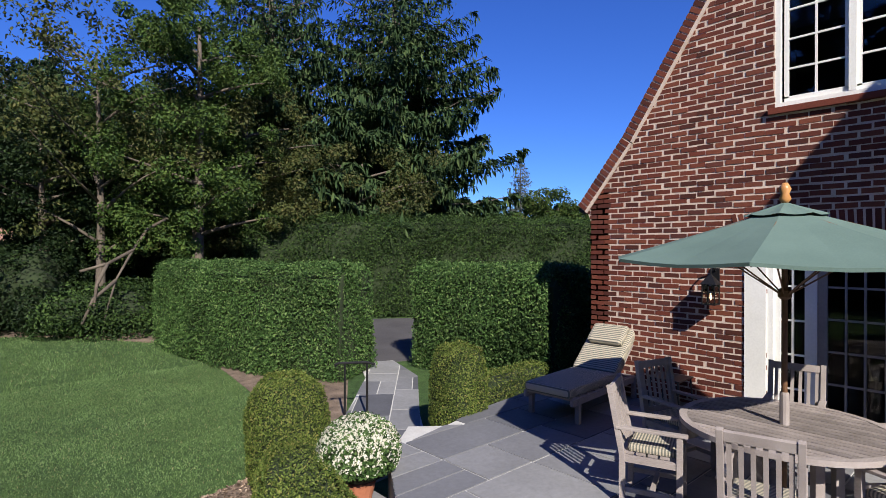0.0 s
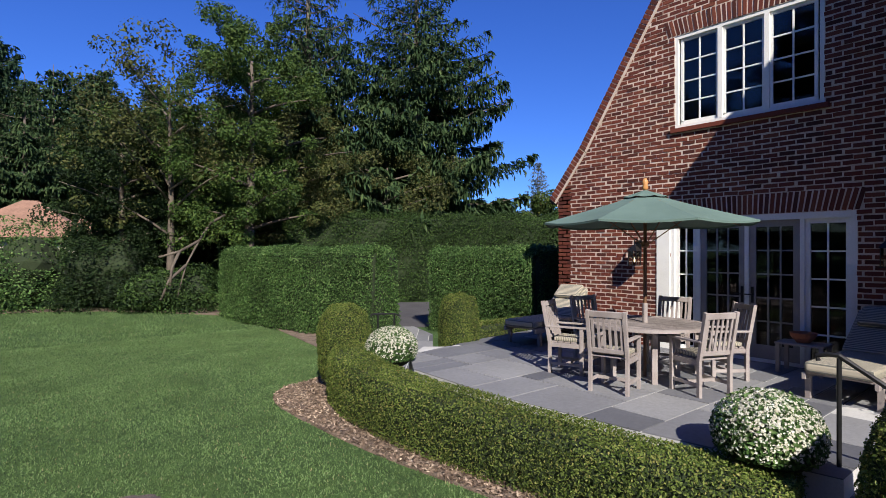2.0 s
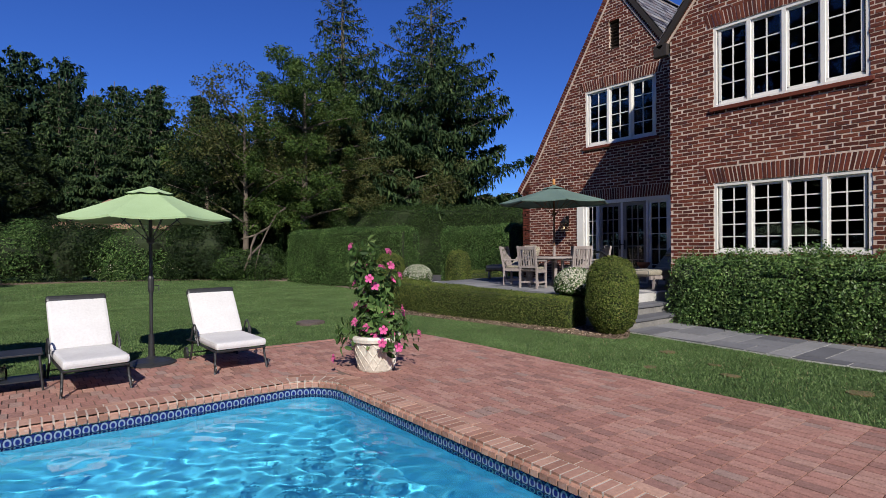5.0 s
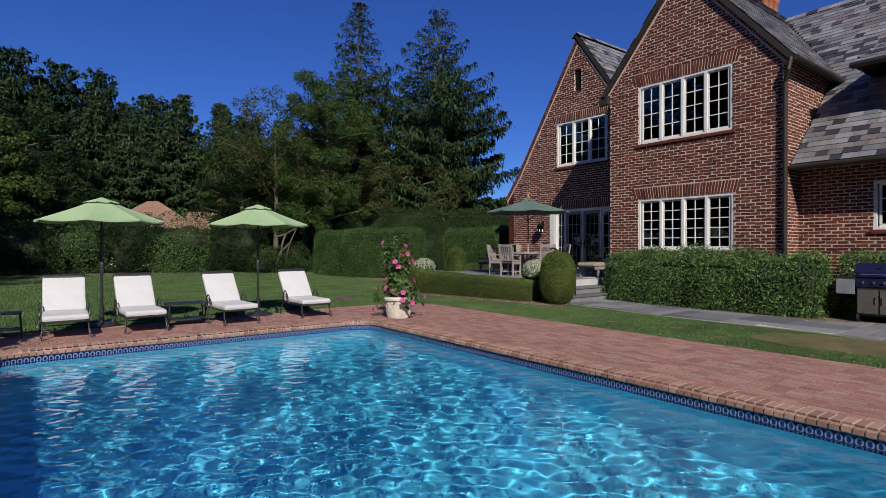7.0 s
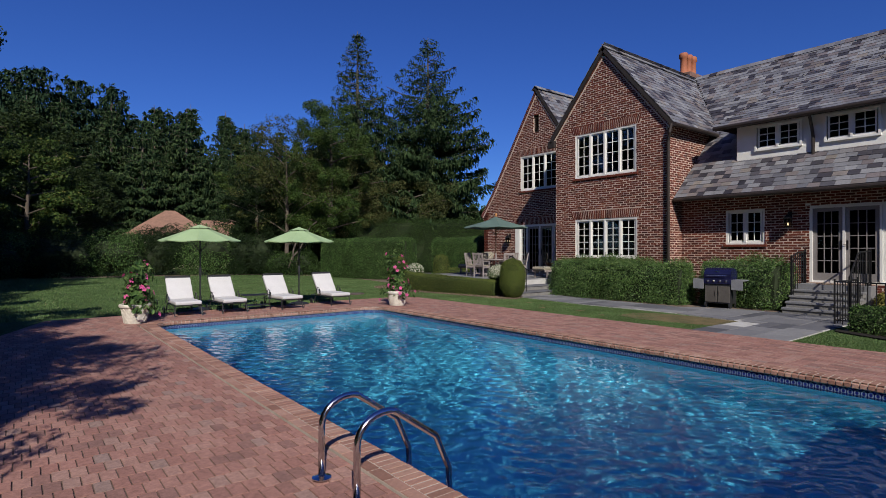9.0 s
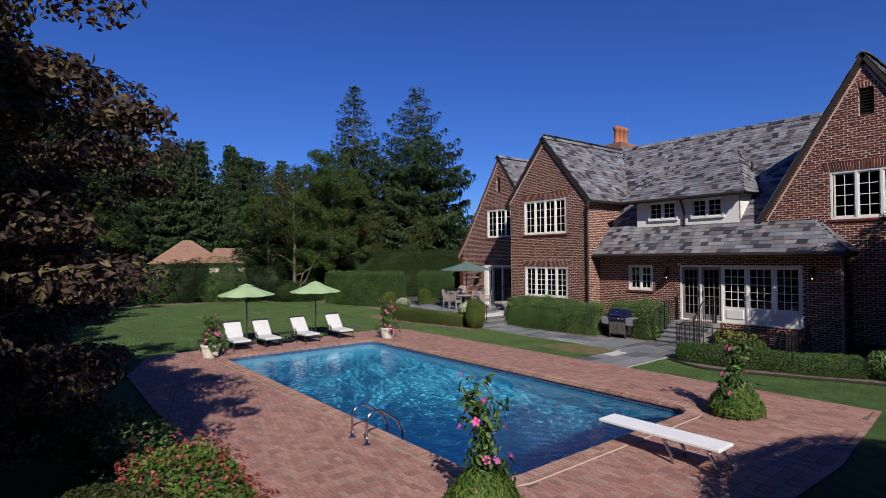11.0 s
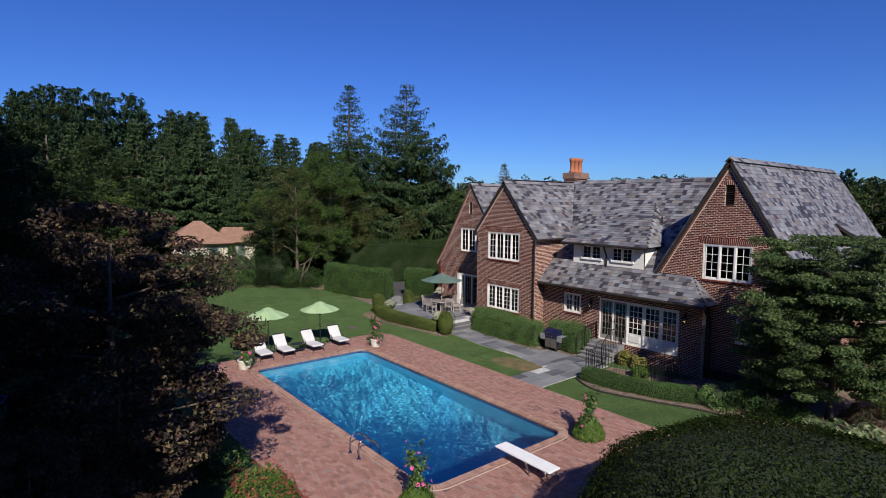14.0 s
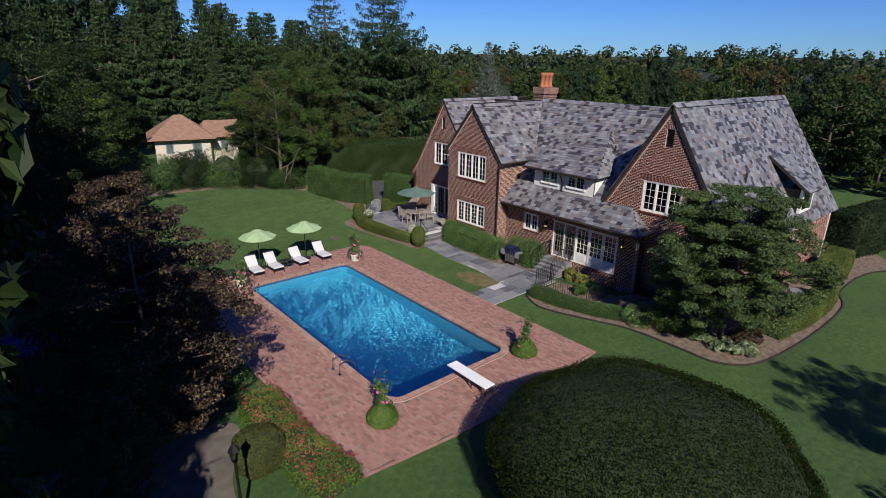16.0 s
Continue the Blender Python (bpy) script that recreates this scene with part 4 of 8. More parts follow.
def leaf_tree(name, place, height, spread, label, leaf=TREE_LEAF, seed=1, clumps=70, per=220, size=0.16, trunk=0.18, start=0.22, bark=BARK, lift=0.35, group="", squash=0.75, clump=0.26, lean=(0, 0), category="tree", low=0.25):
    """A broadleaf tree: tapered trunk, limbs, and a crown of many small leaves in clumps."""
    rng = np.random.default_rng(seed)
    ob = thing(name, place, label, category, group)
    bm = bmesh.new()
    trunk_pts = [(lean[0] * t ** 1.5 + 0.1 * math.sin(3 * t + seed), lean[1] * t ** 1.5 + 0.1 * math.cos(2.5 * t), height * 0.85 * t) for t in np.linspace(0, 1, 9)]
    bm_tube(bm, trunk_pts, [trunk * (1.35 - 0.2 * min(i, 1)) * (1 - 0.1 * i) for i in range(9)], 9)
    part("trunk", bm, bark, ob, smooth=True)
    limbs = branch_lines(rng, height, spread, height * start, 15, lift)
    bm = bmesh.new()
    for limb in limbs:
        bm_tube(bm, limb, [trunk * 0.36 * (1 - 0.16 * i) for i in range(6)], 5)
    part("limb_work", bm, bark, ob, smooth=True, kind="stuff")
    places, ways = [], []
    for k in range(clumps):
        if rng.random() < 0.55:
            limb = limbs[rng.integers(len(limbs))]
            c = np.array(limb[rng.integers(2, 6)]) + rng.normal(0, spread * 0.1, 3)
        else:
            h = low + (1 - low) * rng.random()
            w = spread * math.sqrt(max(1 - ((h - 0.5) / 0.56) ** 2, 0.03)) * rng.uniform(0.35, 1.0)
            a = rng.uniform(0, 2 * math.pi)
            c = np.array((w * math.cos(a) + lean[0] * h, w * math.sin(a) + lean[1] * h, height * h))
        c[2] = min(c[2], height * 0.97)
        r = spread * clump * rng.uniform(0.6, 1.3)
        p, d = blob_points(c, (r, r, r * squash), per, rng, 0.35)
        places.append(p), ways.append(d + np.array((0, 0, 0.5)))
    part("crown", leaf_mesh("crown", np.concatenate(places), np.concatenate(ways), size, rng, 0.7, droop=0.6), leaf, ob)
    return ob


def spray_mesh(name, places, axis, facing, size, rng, slim=0.3):
    """Many slender sprays; axis gives each one's length, facing its flat side."""
    n = len(places)
    a = axis / (np.linalg.norm(axis, axis=1, keepdims=True) + 1e-9)
    d = facing - a * (facing * a).sum(1, keepdims=True)
    d /= np.linalg.norm(d, axis=1, keepdims=True) + 1e-9
    b = np.cross(d, a)
    s = (size * rng.uniform(0.7, 1.4, n))[:, None]
    at = lambda along, across, up: places + a * s * along + b * s * slim * across + d * s * up
    v = np.stack([at(-0.45, 0, 0), at(0.0, 0.5, 0.05), at(0.6, 0, -0.06), at(0.0, -0.5, 0.05)], 1).reshape(-1, 3)
    return np_mesh(name, v, np.arange(4 * n).reshape(-1, 4))


def conifer(name, place, height, spread, label, leaf=NEEDLE, seed=1, whorls=40, boughs=9, size=0.34, bare=0.05, droop=0.4, group="", gaps=0.08, ragged=0.25, hang=1, taper=0.8, fine=1.0, lift=0.3, slim=0.3, tip=0.5):
    """A conifer: straight trunk, tiers of sagging boughs with side twigs, and needle sprays that hang from them."""
    rng = np.random.default_rng(seed)
    ob = thing(name, place, label, "tree", group)
    part("trunk", tube([(0, 0, 0), (0.02, 0.03, height * 0.5), (0, 0, height)], [height * 0.017, height * 0.011, 0.02], 8), BARK, ob, smooth=True)
    bm = bmesh.new()
    P, A, D, S = [], [], [], []
    for w in range(whorls):
        f = bare + (1 - bare) * (w + rng.uniform(-0.35, 0.35)) / whorls
        f = min(max(f, 0.0), 0.99)
        reach0 = spread * (1 - f) ** taper * min(1.0, 0.75 + 2.5 * (f - bare)) + 0.12
        turn = rng.uniform(0, 6.28)
        count = max(5, int(boughs * (1 - 0.3 * f)))
        for k in range(count):
            if rng.random() < gaps:
                continue
            a = turn + 2 * math.pi * (k + rng.uniform(-0.3, 0.3)) / count
            reach = reach0 * rng.uniform(1 - ragged * 1.5, 1 + ragged * 0.6)
            fall = droop * (1 - 0.75 * f) * rng.uniform(0.7, 1.3)
            z = height * f
            n = max(4, int(reach / (size * 0.46) * fine))
            t = np.sort(rng.uniform(0.12, 1.0, n))
            c = np.stack([reach * t * math.cos(a), reach * t * math.sin(a), z + reach * (-fall * t + lift * t * t)], 1)
            u = np.array((math.cos(a), math.sin(a), -0.25 * fall))
            side = np.array((-math.sin(a), math.cos(a), 0.0))
            if k % 2 == 0:
                ts = np.linspace(0, 1, 4)
                bm_tube(bm, [(reach * q * math.cos(a), reach * q * math.sin(a), z + reach * (-fall * q + lift * q * q)) for q in ts], [0.02 + 0.014 * reach * (1 - q) for q in ts], 4, False)
            for sgn in (-1, 1):
                way = u * 0.65 + side * sgn * 0.76
                length = (0.1 + 0.34 * reach * np.sin(np.pi * np.minimum(t * 0.62 + 0.36, 1.0)) * rng.uniform(0.6, 1.15, n))[:, None]
                steps = max(2, int(0.34 * reach / (size * 0.6)))
                for m in range(steps):
                    g = (m + rng.uniform(0.2, 0.9, (n, 1))) / steps
                    p = c + way * length * g + rng.normal(0, size * 0.12, (n, 3))
                    p[:, 2] -= (0.22 * length * g * g)[:, 0]
                    P.append(p)
                    S.append(np.full(n, size * (1.05 - tip * f)))
                    A.append(np.tile(way + np.array((0, 0, -0.3)), (n, 1)) + rng.normal(0, 0.3, (n, 3)))
                    D.append(np.tile((0.3 * u[0], 0.3 * u[1], 1.0), (n, 1)) + rng.normal(0, 0.35, (n, 3)))
                    if hang and m % 2 == 0:
                        for _ in range(hang):
                            q = p + rng.normal(0, size * 0.25, (n, 3))
                            q[:, 2] -= size * rng.uniform(0.15, 0.75, n)
                            P.append(q)
                            S.append(np.full(n, size * (1.1 - 1.4 * tip * f)))
                            A.append(np.tile((0.1 * u[0], 0.1 * u[1], -1.0), (n, 1)) + rng.normal(0, 0.16, (n, 3)))
                            D.append(rng.normal(0, 1, (n, 3)) * np.array((1, 1, 0.2)))
    part("bough_work", bm, BARK, ob, kind="stuff")
    part("crown", spray_mesh("crown", np.concatenate(P), np.concatenate(A), np.concatenate(D), np.concatenate(S), rng, slim), leaf, ob)
    return ob


def shrub(name, place, radius, height, label, leaf, n=5000, size=0.09, seed=1, group="", clumps=18):
    """A loose shrub: a lumpy dark core and leaves on many overlapping clumps."""
    rng = np.random.default_rng(seed)
    ob = thing(name, place, label, "shrub", group)
    bm = bmesh.new()
    bmesh.ops.create_icosphere(bm, subdivisions=3, radius=1.0)
    for v in bm.verts:
        k = 0.66 + 0.09 * math.sin(5 * v.co.x + seed) + 0.08 * math.sin(6 * v.co.y + 4 * v.co.z)
        v.co = (v.co.x * radius * k, v.co.y * radius * k, max(height * 0.42 + v.co.z * height * 0.5 * k, 0.0))
    part("shade_core", bm, CORE_SHADE, ob)
    P, D = [], []
    for k in range(clumps):
        a, h = k * 2.4 + rng.uniform(-0.4, 0.4), rng.uniform(0.1, 0.92)
        w = radius * math.sqrt(max(1 - (h * 0.98) ** 2.4, 0.05)) * rng.uniform(0.62, 0.86)
        r = radius * rng.uniform(0.3, 0.48)
        p, d = blob_points((w * math.cos(a), w * math.sin(a), height * h * 0.86), (r, r, min(r, height * 0.3)), n // clumps, rng, 0.8)
        P.append(p), D.append(d + np.array((0, 0, 0.3)))
    P, D = np.concatenate(P), np.concatenate(D)
    keep = P[:, 2] > 0.02
    part("foliage", leaf_mesh("foliage", P[keep], D[keep], size, rng, 0.7), leaf, ob)
    return ob


# low box hedge round the patio
low_line = smooth_line([(3.72, -0.25), (3.45, 1.2), (3.2, 2.8), (3.12, 4.2), (3.3, 5.3), (3.65, 5.9)], 6)
hedge("boxwood_hedge", low_line, 0.75, 0.68, "low clipped boxwood hedge along the patio edge", BOX_LEAF, 0.028, 4600, seed=3, heights=list(np.linspace(0.55, 0.78, len(low_line))), round_top=0.1, rough=0.03)
topiary("boxwood_topiary", (3.68, 6.3, 0.0), 0.41, 1.36, "rounded clipped boxwood beside the patio hedge", seed=4, group="clipped boxwoods", n=26000)
topiary("boxwood_topiary", (6.05, 6.12, 0.0), 0.34, 1.42, "upright clipped boxwood at the patio corner", seed=5, group="clipped boxwoods", square=3.2, n=20000)
topiary("boxwood_topiary", (3.62, -1.08, 0.0), 0.41, 1.34, "egg-shaped clipped boxwood beside the steps", seed=6, group="clipped boxwoods", n=26000)
hedge("boxwood_hedge", [(6.4, 6.5), (7.4, 6.6), (8.5, 6.7)], 0.5, 0.75, "low clipped boxwood hedge behind the chaise", BOX_LEAF, 0.035, 2000, seed=13, round_top=0.08, rough=0.03)
# tall clipped hedges
hedge("clipped_hedge", [(7.35, 10.6), (6.6, 12.0), (6.1, 13.6), (5.9, 15.5), (5.9, 17.4)], 1.5, 2.28, "tall clipped green hedge beside the lawn", HEDGE_LEAF, 0.058, 2300, seed=7, round_top=0.22, rough=0.12)
hedge("clipped_hedge", [(9.55, 10.6), (9.75, 8.6), (9.75, 6.8)], 1.5, 2.28, "tall clipped green hedge beside the house", HEDGE_LEAF, 0.058, 2300, seed=8, round_top=0.22, rough=0.12)
hedge("clipped_hedge", [(9.5, 21.5), (12.0, 20.0), (14.0, 18.5), (17.5, 16.5), (24.0, 13.0)], 2.0, 3.8, "high clipped hedge across the drive", HIGH_LEAF, 0.09, 750, seed=9, round_top=0.25, rough=0.24)
# loose shrubs along the lawn's far edge
for k, (x, y, r, h, lf) in enumerate(((4.6, 20.8, 1.7, 1.6, HIGH_LEAF), (2.7, 22.6, 1.7, 2.6, DARK_LEAF), (0.3, 24.6, 1.9, 2.85, HEDGE_LEAF), (-2.4, 25.6, 1.8, 2.7, DARK_LEAF),
                                      (-5.0, 26.3, 2.0, 2.3, HEDGE_LEAF), (-8.0, 26.8, 2.2, 2.5, DARK_LEAF), (-11.2, 26.6, 2.2, 2.7, HEDGE_LEAF), (-14.5, 25.5, 2.6, 3.2, DARK_LEAF))):
    shrub("garden_shrub", (x, y, 0.0), r * 1.12, h * 1.04 + 0.5 * (-9 < x < 3), "full green shrub at the far edge of the lawn", lf, 18000, 0.1, seed=50 + k, group="shrubs behind the lawn", clumps=26)
# shrubs along the house
hedge("shrub_row", [(6.3, -0.98), (6.08, -2.0), (6.0, -4.0), (6.05, -6.05)], 0.98, 1.26, "glossy green shrubs under the windows", GLOSS_LEAF, 0.052, 3400, seed=12, round_top=0.3, rough=0.24)
hedge("shrub_row", [(6.95, -6.3), (6.95, -7.6), (6.8, -8.5)], 1.1, 1.3, "glossy green shrubs behind the grill", GLOSS_LEAF, 0.052, 2200, seed=14, round_top=0.3, rough=0.24)
hedge("boxwood_hedge", smooth_line([(3.6, -10.95), (3.62, -12.4), (4.1, -14.2), (4.65, -15.4)], 4), 0.8, 0.5, "low clipped hedge in front of the iron railing", HEDGE_LEAF, 0.045, 2200, seed=15, round_top=0.15, rough=0.06)
for k, (x, y, r, h, lf) in enumerate(((5.0, -16.2, 0.85, 1.0, GLOSS_LEAF), (5.6, -17.3, 0.9, 1.1, HEDGE_LEAF), (6.9, -10.85, 0.4, 0.72, YELLOW_LEAF), (6.85, -11.6, 0.36, 0.6, YELLOW_LEAF), (5.6, -12.4, 0.4, 0.5, LIGHT_LEAF), (7.1, -20.2, 0.6, 0.75, PURPLE_LEAF), (5.75, -18.5, 0.6, 0.6, HEDGE_LEAF))):
    shrub("garden_shrub", (x, y, 0.0), r, h, "loose leafy shrub in the bed by the house", lf, 5000, 0.07, seed=70 + k, group="shrubs by the house")
hedge("boxwood_hedge", smooth_line([(8.3, -20.7), (10.5, -21.0), (13.0, -21.1), (15.3, -20.95)], 4), 1.0, 1.0, "low clipped hedge round the south bed", BOX_LEAF, 0.05, 1200, seed=16, round_top=0.15, rough=0.05)
hedge("boxwood_hedge", smooth_line([(17.2, -20.2), (19.0, -20.1), (21.5, -19.8)], 4), 1.4, 1.2, "low clipped hedge beyond the path bend", BOX_LEAF, 0.06, 900, seed=17, round_top=0.15, rough=0.05)
hedge("clipped_hedge", [(24.0, -19.0), (27.5, -19.8), (32.0, -20.5)], 2.2, 2.8, "dark clipped hedge past the house", DARK_LEAF, 0.12, 260, seed=18, round_top=0.3, rough=0.15)
dome = topiary("yew_mound", (-5.5, -22.35, 0.0), 3.8, 3.5, "huge clipped yew mound beside the pool deck", YEW_LEAF, 110000, 0.06, seed=41, square=2.2)

# hostas
HOSTA = leafy("hosta_leaf", [(0.0, (0.06, 0.1, 0.04)), (0.5, (0.16, 0.2, 0.1)), (1.0, (0.34, 0.36, 0.22))])
for k, (x, y) in enumerate(((5.6, -19.1), (5.35, -19.7), (5.55, -20.3), (5.9, -20.8), (6.3, -20.5), (5.95, -19.7))):
    rng = np.random.default_rng(90 + k)
    ob = thing("hosta", (x, y, 0.0), "clump of pale-edged hosta leaves in mulch", "plant", "hostas")
    n = 90
    a, r = rng.uniform(0, 6.28, n), rng.uniform(0.05, 0.42, n)
    P = np.stack([r * np.cos(a), r * np.sin(a), 0.1 + 0.22 * (1 - (r / 0.45) ** 2) + rng.uniform(0, 0.05, n)], 1)
    part("foliage", leaf_mesh("foliage", P, np.stack([0.5 * np.cos(a), 0.5 * np.sin(a), np.ones(n)], 1), 0.24, rng, 0.2, 0.6), HOSTA, ob)

# flower bed at the pool's south-west end
def flower_bank(line, width, height, label, seed, m=500):
    rng = np.random.default_rng(seed)
    ob = hedge("flower_bank", line, width, height, label, LIGHT_LEAF, 0.075, 900, seed=seed, category="flower bed", round_top=0.3, rough=0.14)
    pts = np.array(line)
    t = rng.uniform(0, len(pts) - 1.001, m)
    i = t.astype(int)
    q = pts[i] + (pts[i + 1] - pts[i]) * (t - i)[:, None] - pts[0]
    P = np.stack([q[:, 0] + rng.uniform(-0.48, 0.48, m) * width, q[:, 1] + rng.uniform(-0.48, 0.48, m) * width, height + rng.uniform(-0.1, 0.12, m)], 1)
    P = np.repeat(P, 6, 0) + rng.normal(0, 0.02, (m * 6, 3))
    part("blossom", leaf_mesh("blossom", P, np.tile((0, 0, 1.0), (m * 6, 1)), 0.05, rng, 0.5, 0.8), PETAL_BED, ob, "small red and pink blossoms", kind="stuff")
    return ob


PETAL_BED = leafy("bed_petal", [(0.0, (0.2, 0.035, 0.03)), (0.6, (0.33, 0.075, 0.06)), (1.0, (0.4, 0.16, 0.12))], through_light=0.3)
flower_bank(smooth_line([(-11.4, -11.4), (-11.5, -13.0), (-11.5, -14.8), (-11.25, -16.7)], 4), 1.45, 0.68, "bank of red-flowered green plants beside the deck", 95, m=620)
topiary("garden_shrub", (-12.6, -14.3, 0.0), 0.72, 1.3, "olive-green rounded shrub behind the flowers", OLIVE_LEAF, 16000, 0.055, seed=96)
shrub("garden_shrub", (-11.9, -9.6, 0.0), 0.9, 0.9, "low green shrub in the shade of the tree", HEDGE_LEAF, 5000, 0.07, seed=97)

# trees: the broken tree and conifers behind the drive
conifer("spruce", (12.3, 25.6, 0), 20.0, 5.9, "tall dark green spruce behind the drive", seed=21, group="tall conifers", whorls=46, boughs=9, size=0.42, droop=0.42, ragged=0.32, gaps=0.08, taper=0.74)
conifer("spruce", (18.9, 24.6, 0), 20.8, 8.4, "tall broad spruce with sagging boughs", seed=22, group="tall conifers", whorls=44, boughs=9, size=0.46, droop=0.36, ragged=0.32, gaps=0.1, taper=0.7)
leaf_tree("broadleaf_tree", (7.3, 20.6, 0), 12.2, 3.3, "green vine-clad tree behind the hedge", VINE_TREE_LEAF, seed=31, clumps=210, per=230, size=0.125, clump=0.15, trunk=0.22, low=0.2, squash=0.9)
leaf_tree("broadleaf_tree", (4.5, 21.6, 0), 10.6, 3.7, "thin-topped tree with bare twigs", OLIVE_LEAF, seed=32, clumps=150, per=70, size=0.14, trunk=0.15, bark=BARK, lift=0.7, low=0.5, clump=0.15)
leaf_tree("broadleaf_tree", (3.3, 23.8, 0), 7.8, 2.6, "dense dark green tree at the lawn's edge", DARK_LEAF, seed=46, clumps=190, per=230, size=0.12, clump=0.19, low=0.03)
leaf_tree("broadleaf_tree", (10.0, 22.8, 0), 9.8, 3.8, "olive-green tree below the spruces", OLIVE_LEAF, seed=33, clumps=190, per=200, size=0.13, clump=0.15, low=0.1)
leaf_tree("broadleaf_tree", (14.8, 21.6, 0), 7.6, 3.4, "grey-green tree behind the high hedge", OLIVE_LEAF, seed=34, clumps=110, per=180, size=0.14, clump=0.17, low=0.1)
leaf_tree("broadleaf_tree", (4.6, 27.0, 0), 8.8, 3.0, "dark green tree behind the border", TREE_LEAF, seed=35, clumps=170, per=190, size=0.14, clump=0.16, low=0.04)
leaf_tree("broadleaf_tree", (-9.6, 31.0, 0), 9.5, 3.4, "dark green tree near the far house", TREE_LEAF, seed=36, clumps=110, per=190, size=0.18, clump=0.18, low=0.04)
conifer("spruce", (60.5, 50.3, 0), 15.6, 4.0, "pale grey-green young spruce", PALE_NEEDLE, seed=23, group="small conifers", whorls=28, boughs=8, size=0.55, droop=0.15, lift=0.25)
leaf_tree("broadleaf_tree", (24.5, 18.0, 0), 5.6, 2.4, "dark bushy tree behind the house corner", TREE_LEAF, seed=37, clumps=80, per=190, size=0.17, clump=0.19, low=0.05)
dead = thing("dead_branch", (5.6, 20.2, 0), "bare grey branch hanging from the broken tree", "branch")
bm = bmesh.new()
for pts in ([(0.6, 0.2, 3.6), (0.0, -0.2, 3.3), (-0.5, -0.5, 2.6), (-1.0, -0.7, 1.7), (-1.3, -0.8, 0.6), (-1.35, -0.85, 0.0)], [(-0.5, -0.5, 2.6), (-1.2, -0.6, 2.2), (-1.9, -0.7, 2.0)],
            [(-1.0, -0.7, 1.7), (-1.6, -0.9, 1.2), (-1.9, -1.0, 0.5)], [(-1.2, -0.6, 2.2), (-1.5, -0.8, 1.6), (-1.6, -1.0, 1.0)]):
    bm_tube(bm, pts, [0.06 - 0.009 * i for i in range(len(pts))], 6)
part("branch", bm, BARK, dead, smooth=True)

hemlock = conifer("hemlock", (5.2, 26.8, 0), 8.4, 3.0, "dense dark hemlock behind the border", NEEDLE, seed=27, group="hemlocks", whorls=26, boughs=10, size=0.34, gaps=0.02, bare=0.02)
for x, y, s in ((8.2, 27.0, 1.15), (-12.2, 28.6, 0.95)):
    c = copy_thing(hemlock, pose(x, y, 0, 0, 0, 77 * x))
    c.scale = (s, s, s)
# wood behind the lawn: pines and spruces
pine_a = conifer("pine", (-8.5, 61.0, 0), 22.0, 4.6, "tall pine with open tiers", PINE, seed=24, group="far conifers", whorls=34, boughs=8, size=0.5, bare=0.24, droop=-0.12, gaps=0.1, ragged=0.36, hang=1, taper=0.36, lift=0.3, fine=1.0, slim=0.42, tip=0.1)
spruce_a = conifer("spruce", (3.7, 63.8, 0), 20.5, 5.2, "dark dense spruce in the wood", NEEDLE, seed=25, group="far conifers", whorls=28, boughs=9, size=0.54, bare=0.1, droop=0.5, gaps=0.03, taper=0.58, slim=0.36, tip=0.3)
wood = leaf_tree("broadleaf_tree", (-7.5, 44.0, 0), 12.5, 4.6, "dark leafy tree in the wood", SHADED_LEAF, seed=38, clumps=130, per=150, size=0.26, low=0.05, clump=0.17, group="wood trees")
oak = leaf_tree("broadleaf_tree", (72.0, 8.0, 0), 12.5, 4.8, "green leafy tree in the wood", TREE_LEAF, seed=43, clumps=120, per=48, size=0.48, low=0.08, clump=0.17, group="wood trees")
ash = leaf_tree("broadleaf_tree", (76.0, 2.0, 0), 12.5, 4.4, "dark leafy tree in the wood", WOOD_LEAF, seed=44, clumps=120, per=48, size=0.46, low=0.08, clump=0.18, group="wood trees")


autumn = leaf_tree("broadleaf_tree", (82.0, 10.0, 0), 12.0, 4.8, "tree turning olive-brown in the wood", AUTUMN_LEAF, seed=47, clumps=120, per=48, size=0.46, low=0.08, clump=0.17, group="wood trees")


def again(ob, x, y, s, rz, tall=1.0):
    c = copy_thing(ob, pose(x, y, 0, 0, 0, rz))
    c.scale = (s * (0.9 + 0.2 * ((rz % 7) / 7)), s, s * tall)
    return c


